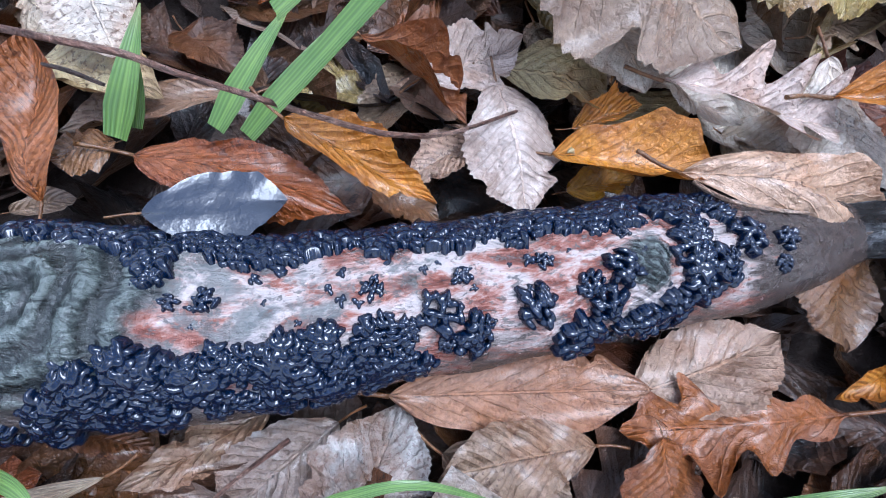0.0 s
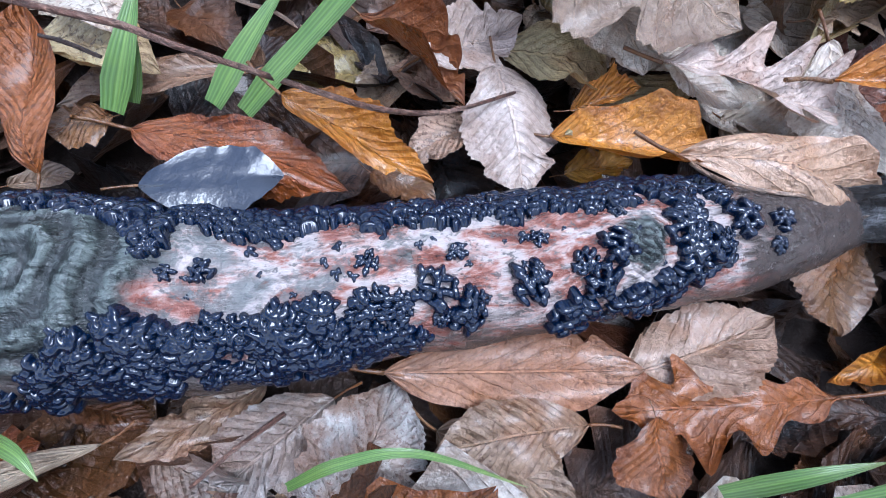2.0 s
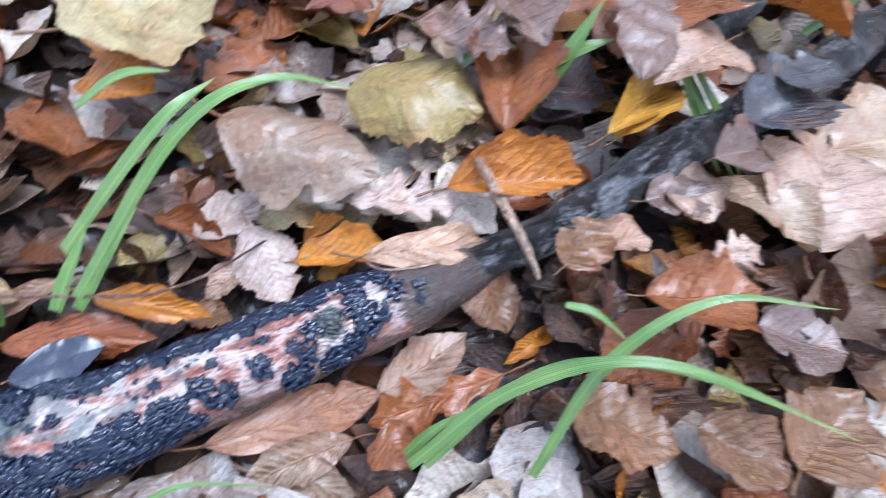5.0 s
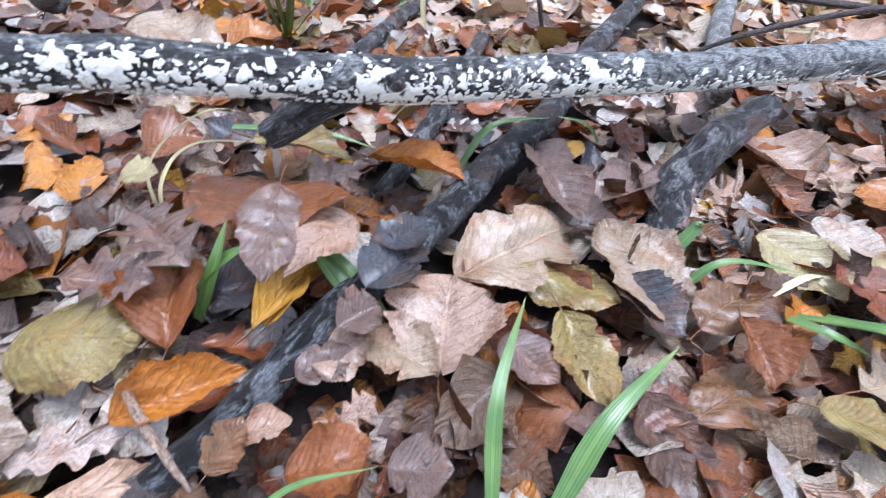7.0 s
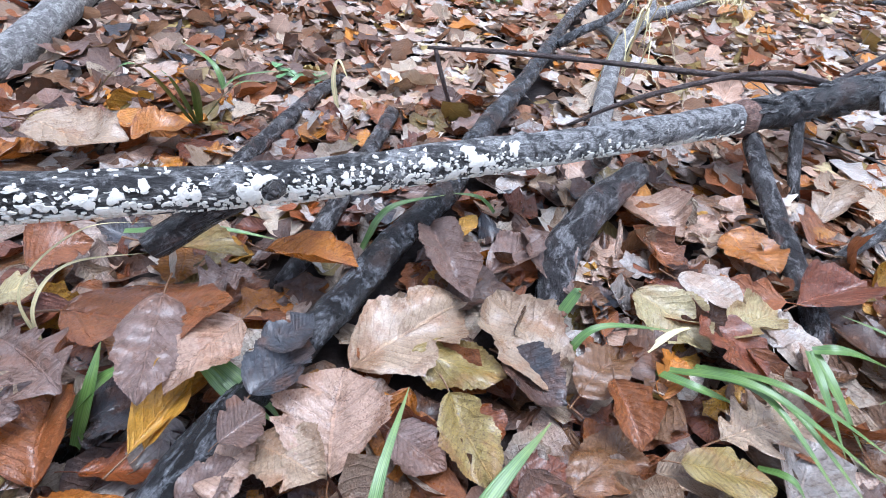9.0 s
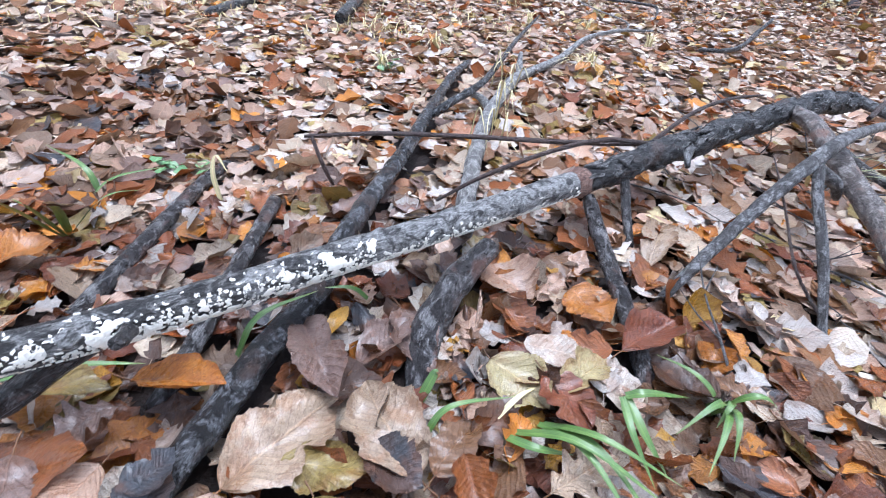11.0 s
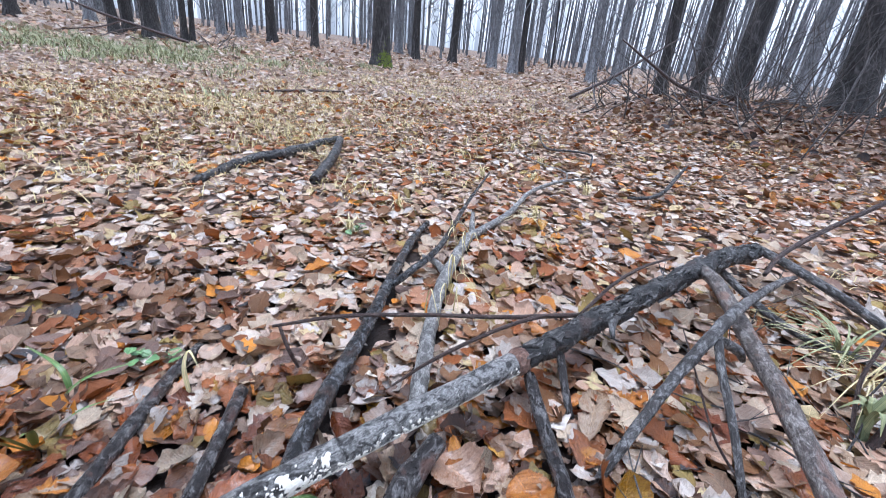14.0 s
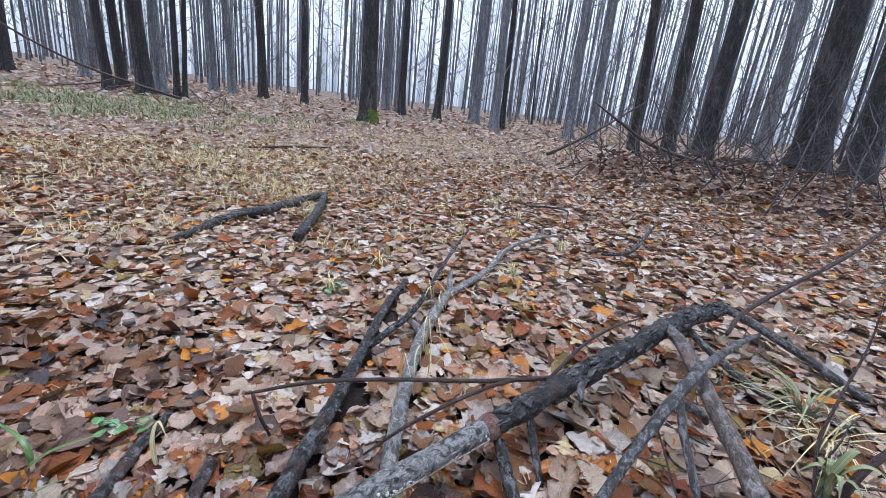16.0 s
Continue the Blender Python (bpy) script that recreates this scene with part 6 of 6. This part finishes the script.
# ---- trees ----
def crown_mesh(seed, low, count, reach, sides, material, height):
    """Bare limbs and twigs up a trunk, joined as one crown."""
    rng = random.Random(seed)
    vs, fs, us, base = [], [], [], 0
    for q in range(count):
        h = low + (height - low) * ((q + rng.random()) / count) ** 1.0
        a = rng.uniform(0, 6.28)
        size = reach * rng.uniform(0.4, 1.0) * (1.15 - 0.6 * h / height)
        thick = 0.008 + 0.024 * size / reach
        p = [np.array((0.0, 0.0, h))]
        for step in range(4):
            a += rng.uniform(-0.4, 0.4)
            p.append(p[-1] + np.array((math.cos(a) * size / 4, math.sin(a) * size / 4, size / 4 * rng.uniform(0.25, 1.1))))
        strands = [(p, thick)]
        for s in (1, 2, 3):
            for _ in range(2 if s == 2 else 1):
                b = a + rng.uniform(-1.4, 1.4)
                t = size * rng.uniform(0.2, 0.45)
                strands.append(([p[s], p[s] + np.array((math.cos(b) * t / 2, math.sin(b) * t / 2, t * 0.35)), p[s] + np.array((math.cos(b) * t, math.sin(b) * t, t * 0.8))], thick * 0.45))
        for s in (1, 2, 3, 4):
            for _ in range(1 if s < 4 else 2):
                b = a + rng.uniform(-2.0, 2.0)
                t = size * rng.uniform(0.12, 0.32)
                strands.append(([p[s], p[s] + np.array((math.cos(b) * t, math.sin(b) * t, t * rng.uniform(0.0, 0.9)))], thick * 0.36))
        for strand, r in strands:
            pts = np.array(strand)
            n = len(pts)
            tangent, side_v, up_v = frames(pts)
            ring = []
            for w in range(sides):
                g = 2 * math.pi * w / sides
                rr = (r * np.linspace(1, 0.25, n))[:, None]
                ring.append(pts + rr * (math.cos(g) * side_v + math.sin(g) * up_v))
            v = np.stack(ring, 1).reshape(-1, 3)
            i, j = np.meshgrid(np.arange(n - 1), np.arange(sides), indexing="ij")
            k = (j + 1) % sides
            fs.append(np.stack([i * sides + j, i * sides + k, (i + 1) * sides + k, (i + 1) * sides + j], -1).reshape(-1, 4) + base)
            vs.append(v)
            us.append(v[:, :2])
            base += len(v)
    return mesh_of("crown", np.vstack(vs), np.vstack(fs), np.vstack(us), material)


def tree_template(seed, material, low, count, reach, height=19.0):
    """A bare tree with a trunk 0.4 m thick at breast height."""
    rng = random.Random(seed)
    x = y = 0.0
    pts, rads = [], []
    for h, r in ((-0.3, 0.36), (0.05, 0.30), (0.35, 0.232), (1.2, 0.20), (3.0, 0.185), (6.0, 0.165), (10.0, 0.13), (15.0, 0.07), (height, 0.02)):
        pts.append((x, y, h))
        rads.append(r)
        x += rng.uniform(-0.07, 0.07) * (0.1 if h < 1 else 1.0)
        y += rng.uniform(-0.07, 0.07) * (0.1 if h < 1 else 1.0)
    return tube("tree", pts, rads, material, 18 if material is M_TREE else 10, 4 if material is M_TREE else 2, 0.09, seed), crown_mesh(seed, low, count, reach, 3, material, height)


NEAR = [tree_template(q, M_TREE, 5.0, 16, 3.2) for q in (101, 102, 103)]
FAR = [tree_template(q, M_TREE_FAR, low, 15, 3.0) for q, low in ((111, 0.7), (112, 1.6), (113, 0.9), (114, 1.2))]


LEAN_X, LEAN_Y = -3.0, 0.0  # the whole stand leans a little with the slope


def tree(meshes, x, y, thick, lean_x=0.0, lean_y=0.0, label="bare dark-barked forest tree standing in leaf litter", turn=0.0, tall=1.0):
    z = float(ground_height(np.array(x), np.array(y)))
    ob = tagged(new("tree", meshes[0]), label, "tree", "forest trees")
    crown = part("crown", meshes[1], ob)
    crown.scale = (min(2.6, 0.32 / thick), min(2.6, 0.32 / thick), 1)
    ob.matrix_world = pose(x, y, z, LEAN_X + lean_x, LEAN_Y + lean_y) @ pose(0, 0, 0, 0, 0, turn) @ Matrix.Diagonal((thick / 0.4, thick / 0.4, tall, 1))
    return ob


mossy = tree(NEAR[0], 5.41, 11.4, 0.42, 0, 0, "dark forest tree with bright green moss at its foot", 40)
moss_bm = bmesh.new()
moss_rng = random.Random(3)
for q in range(1000):
    h = abs(moss_rng.gauss(0.0, 0.26))
    a = moss_rng.gauss(5.5, 0.8 - 0.7 * min(h, 0.8))
    r = 0.21 * (1.5 - 0.9 * min(h, 0.4) / 0.8)
    if h < 0.8:
        bmesh.ops.create_icosphere(moss_bm, subdivisions=1, radius=moss_rng.uniform(0.008, 0.022), matrix=pose(r * math.cos(a), r * math.sin(a), h))
moss_me = bpy.data.meshes.new("moss")
moss_bm.to_mesh(moss_me)
moss_bm.free()
moss_me.materials.append(M_MOSS)
moss = part("moss", moss_me, mossy, "bright green moss")
tagged(moss, kind="stuff")
moss.matrix_parent_inverse = Matrix.Diagonal((0.4 / 0.42, 0.4 / 0.42, 1, 1)) @ pose(0, 0, 0, 0, 0, -40)

tree(NEAR[1], -2.94, 18.4, 0.30)
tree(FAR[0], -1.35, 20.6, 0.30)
tree(NEAR[2], -0.44, 15.2, 0.22, 0, -3)
tree(NEAR[1], -0.15, 16.4, 0.26, 0, -3)
tree(NEAR[2], 0.38, 14.6, 0.36, 0, -2.5)
tree(FAR[2], 0.78, 15.6, 0.28, 0, -2)
tree(NEAR[0], 1.07, 13.9, 0.15, 0, 1)
tree(NEAR[0], 1.24, 13.9, 0.12, 0, 3)
tree(FAR[1], 2.75, 21.0, 0.30)
tree(FAR[1], 3.40, 20.5, 0.30, 0, -2)
tree(NEAR[1], 4.30, 19.0, 0.32, 0, -2)
tree(NEAR[2], 5.60, 18.0, 0.25)
tree(FAR[0], 9.90, 19.6, 0.32)
tree(NEAR[2], 9.20, 16.6, 0.28)
tree(NEAR[1], 10.2, 15.4, 0.28, 0, 3)
tree(FAR[3], 11.4, 14.4, 0.30, 0, 1)
tree(FAR[3], 10.6, 12.2, 0.32, 0, -1)
tree(NEAR[0], 11.3, 12.6, 0.20)
tree(FAR[2], 12.7, 10.6, 0.30)
tree(FAR[0], 13.3, 10.1, 0.30)
tree(NEAR[1], 11.2, 7.0, 0.25, 0, -3, turn=20)
tree(NEAR[2], 10.6, 5.7, 0.28, 0, -2, turn=70)
tree(NEAR[0], 9.0, 4.15, 0.32, 0, 4.5, turn=110)
tree(NEAR[1], 9.5, 2.68, 0.48, 0, 0, turn=170)
tree(NEAR[2], 10.6, 2.25, 0.42, 0, 7, turn=210)
tree(FAR[1], 12.8, 4.6, 0.30)
woods = random.Random(77)
placed = 0
while placed < 150:
    az, far = radians(woods.uniform(-28, 102)), woods.uniform(21, 42)
    x, y = 0.3 + far * math.sin(az), far * math.cos(az)
    if far < 25 and -0.5 < x - 0.2 * y < 4:
        continue
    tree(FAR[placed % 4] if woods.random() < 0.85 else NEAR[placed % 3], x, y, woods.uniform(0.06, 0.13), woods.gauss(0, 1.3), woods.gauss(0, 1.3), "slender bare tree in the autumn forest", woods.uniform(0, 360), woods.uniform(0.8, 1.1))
    placed += 1
for q in range(16):
    az, far = radians(woods.uniform(112, 325)), woods.uniform(6, 30)
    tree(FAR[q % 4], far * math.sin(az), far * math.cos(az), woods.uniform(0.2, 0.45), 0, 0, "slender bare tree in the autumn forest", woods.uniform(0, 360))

# the far woods that nobody could count: thin trunks only
far_v, far_f, far_uv, base = [], [], [], 0
ring6 = np.linspace(0, 2 * np.pi, 6, endpoint=False)
for q in range(620):
    az, far = radians(woods.uniform(-30, 104) if q < 520 else woods.uniform(45, 104)), woods.uniform(26, 58)
    x, y = 0.3 + far * math.sin(az), far * math.cos(az)
    z = float(ground_height(np.array(x), np.array(y))) - 0.3
    r, dx, dy = woods.uniform(0.03, 0.085), woods.gauss(0, 0.4), woods.gauss(0, 0.4)
    for k, (h, s) in enumerate(((0, 1.15), (1, 1.0), (5, 0.85), (11, 0.6), (18, 0.2))):
        far_v.append(np.stack([x + dx * (h / 18) ** 1.5 + r * s * np.cos(ring6), y + dy * (h / 18) ** 1.5 + r * s * np.sin(ring6), np.full(6, z + h)], 1))
        far_uv.append(np.stack([ring6 * r, np.full(6, h)], 1))
        if k:
            j6 = np.arange(6)
            k6 = (j6 + 1) % 6
            far_f.append(np.stack([j6, k6, k6 + 6, j6 + 6], 1) + base + (k - 1) * 6)
    base += 30
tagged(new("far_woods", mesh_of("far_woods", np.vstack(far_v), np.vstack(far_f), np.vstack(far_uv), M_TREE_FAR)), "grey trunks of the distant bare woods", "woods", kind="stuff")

# the fine twigs of those woods
twig_rng = np.random.default_rng(78)
count = 6500
az, far = np.radians(twig_rng.uniform(-32, 106, count)), twig_rng.uniform(17, 50, count)
root = np.stack([0.3 + far * np.sin(az), far * np.cos(az), 0 * far], -1)
root[:, 2] = ground_height(root[:, 0], root[:, 1]) + 0.6 + 15 * twig_rng.random(count) ** 1.1
turn_of, reach_of = twig_rng.uniform(0, 6.28, count), twig_rng.uniform(0.5, 2.2, count)
line_of = [root]
for share in (1, 2, 3):
    turn_of = turn_of + twig_rng.normal(0, 0.4, count)
    line_of.append(line_of[-1] + np.stack([np.cos(turn_of) * reach_of / 3, np.sin(turn_of) * reach_of / 3, reach_of / 3 * twig_rng.uniform(0.2, 1.3, count)], -1))
twig_v = []
for share, centre in zip((1.0, 0.75, 0.5, 0.2), line_of):
    for q in range(3):
        r = 0.00075 * far * share
        twig_v.append(centre + np.stack([r * math.cos(q * 2.09) * np.cos(az), -r * math.cos(q * 2.09) * np.sin(az), r * math.sin(q * 2.09)], -1))
twig_f = np.array([(a * 3 + q, a * 3 + (q + 1) % 3, a * 3 + 3 + (q + 1) % 3, a * 3 + 3 + q) for a in range(3) for q in range(3)])
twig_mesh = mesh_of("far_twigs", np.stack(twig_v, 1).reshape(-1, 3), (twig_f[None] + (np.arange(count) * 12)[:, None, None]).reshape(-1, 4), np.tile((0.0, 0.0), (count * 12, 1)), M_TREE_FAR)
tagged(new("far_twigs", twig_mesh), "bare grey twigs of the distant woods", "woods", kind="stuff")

# glowing sheet beyond the last trees: misty woods painted on, sky brighter upward
bn = Nodes("glowing_mist", 1.0)
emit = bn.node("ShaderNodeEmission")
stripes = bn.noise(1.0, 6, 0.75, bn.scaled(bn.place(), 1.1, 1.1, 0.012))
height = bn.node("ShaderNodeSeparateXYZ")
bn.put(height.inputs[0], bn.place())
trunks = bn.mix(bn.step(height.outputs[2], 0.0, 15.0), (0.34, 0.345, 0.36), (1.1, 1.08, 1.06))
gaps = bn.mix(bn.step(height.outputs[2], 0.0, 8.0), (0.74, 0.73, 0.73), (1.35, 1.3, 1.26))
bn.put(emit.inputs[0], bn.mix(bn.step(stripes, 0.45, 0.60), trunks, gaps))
emit.inputs[1].default_value = MIST_GLOW
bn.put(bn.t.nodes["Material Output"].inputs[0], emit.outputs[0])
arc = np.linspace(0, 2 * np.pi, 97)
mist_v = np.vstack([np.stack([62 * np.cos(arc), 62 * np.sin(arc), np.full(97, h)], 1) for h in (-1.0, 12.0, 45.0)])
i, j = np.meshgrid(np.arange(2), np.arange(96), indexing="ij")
tagged(new("backdrop", mesh_of("backdrop", mist_v, np.stack([i * 97 + j, i * 97 + j + 1, (i + 1) * 97 + j + 1, (i + 1) * 97 + j], -1).reshape(-1, 4), None, bn.mat)), "glowing backdrop with pale misty woods and haze painted on it", "backdrop", kind="structure")


# ---- thicket and fallen saplings by the trees ----
brush("brushwood", "tangled bare brushwood below the big trees", 7.6, 3.6, 46, 1.9, 2.1, 301, 0.010)
brush("brushwood", "tangled bare twigs on the leafy bank", 7.4, 2.4, 34, 1.7, 1.8, 302, 0.010)
brush("brushwood", "bare bent twigs beside a thick tree", 8.0, 1.7, 40, 1.6, 2.3, 303, 0.010)
brush("brushwood", "low dark tangle of dead twigs on the leafy bank", 7.0, 3.7, 34, 1.6, 0.7, 308, 0.012)
brush("brushwood", "small heap of dry twigs by a thin tree", 1.5, 13.0, 18, 0.9, 0.6, 304)
stick("fallen_branch", "thin dead branch slanting out of the brushwood", [(5.8, 5.0, 0.34), (6.71, 5.0, 0.70), (7.5, 5.0, 1.08), (8.2, 5.0, 1.42)], [0.03, 0.026, 0.02, 0.012], M_TWIG, 8, 0.1, 305)
stick("fallen_branch", "dead bough arching over the leafy bank", [(6.6, 4.9, 1.25), (6.9, 4.5, 0.95), (7.2, 4.1, 0.68), (7.5, 3.5, 0.52), (7.6, 2.9, 0.46), (7.5, 2.3, 0.42)], [0.014, 0.022, 0.03, 0.034, 0.03, 0.022], M_TWIG, 8, 0.12, 306, (), (([(7.2, 4.1, 0.68), (7.3, 3.8, 1.0), (7.35, 3.7, 1.4)], [0.016, 0.012, 0.006]), ([(7.5, 3.5, 0.52), (7.3, 3.2, 0.8), (7.2, 3.1, 1.15)], [0.016, 0.012, 0.005])))
stick("fallen_sapling", "long thin fallen tree leaning on the grassy rise", [(1.1, 13.0, 0.40), (0.2, 13.2, 0.62), (-0.9, 13.6, 0.95), (-2.0, 14.0, 1.5), (-3.2, 14.4, 2.3)], [0.038, 0.033, 0.028, 0.022, 0.012], M_TWIG, 8, 0.1, 307, (), (([(0.2, 13.2, 0.62), (-0.3, 12.9, 0.5), (-0.6, 12.7, 0.36)], [0.02, 0.016, 0.01]), ([(-0.2, 13.3, 0.7), (-0.6, 13.1, 0.55), (-1.3, 12.9, 0.42)], [0.02, 0.016, 0.01])))
scatter_bank = scatter("bank_litter", 1500, (7.5, 2.8), 0.0, 2.2, 0, 360, 4, 4, (0.07, 0.13), (0.0, 0.08), 24, 15, (), 1.0, M_DRIFT)
part("bank_litter", scatter_bank, litter, "deep dark drift of leaves on the bank")

# ---- single leaves of the near litter, as pieces of the ground ----
piece_rng = random.Random(91)
PIECES = []
for q, (kd, cp, cl) in enumerate((("elm", 0.25, 0.1), ("beech", -0.3, 0.1), ("hornbeam", 0.15, -0.1), ("oak", 0.2, 0.1), ("elm", -0.35, 0.1), ("beech", 0.5, 0.2), ("hornbeam", -0.2, 0.1), ("elm", 0.1, 0.2))):
    v, f, uv = leaf_shape(kd, 18, 9, cp, cl, 400 + q, 0.010 if kd == "hornbeam" else 0.0)
    size = 0.062 + 0.004 * q
    PIECES.append(mesh_of("leaf", v * (size, size * 0.58, size * 0.8), f, uv, M_LEAF))
shades = ("mauve", "brown", "pink", "tan", "rust", "grey", "russet", "olive", "amber", "slate", "fawn", "brown", "rust", "orange", "umber", "ash")
made = 0
while made < 290:
    x, y = piece_rng.uniform(-0.35, 1.4), piece_rng.uniform(-0.15, 0.9)
    bare = False
    for points, reach in BARE:
        for a, b in zip(points[:-1], points[1:]):
            t = max(0, min(1, ((x - a[0]) * (b[0] - a[0]) + (y - a[1]) * (b[1] - a[1])) / ((b[0] - a[0]) ** 2 + (b[1] - a[1]) ** 2)))
            bare |= math.hypot(x - a[0] - t * (b[0] - a[0]), y - a[1] - t * (b[1] - a[1])) < reach + 0.008
    bare |= x < -0.02 and y < 0.16
    bare |= any(math.hypot(x - h[0], y - h[1]) < h[2] + 0.012 for h in HERO)
    if bare:
        continue
    ob = new("leaf", PIECES[made % 8])
    ob.parent = ground
    z = float(ground_height(np.array(x), np.array(y)))
    ob.matrix_world = pose(x, y, z + piece_rng.uniform(0.004, 0.014), piece_rng.gauss(0, 11), piece_rng.gauss(0, 11), piece_rng.uniform(0, 360))
    ob.color = (*LEAF[piece_rng.choice(shades)], 1)
    made += 1
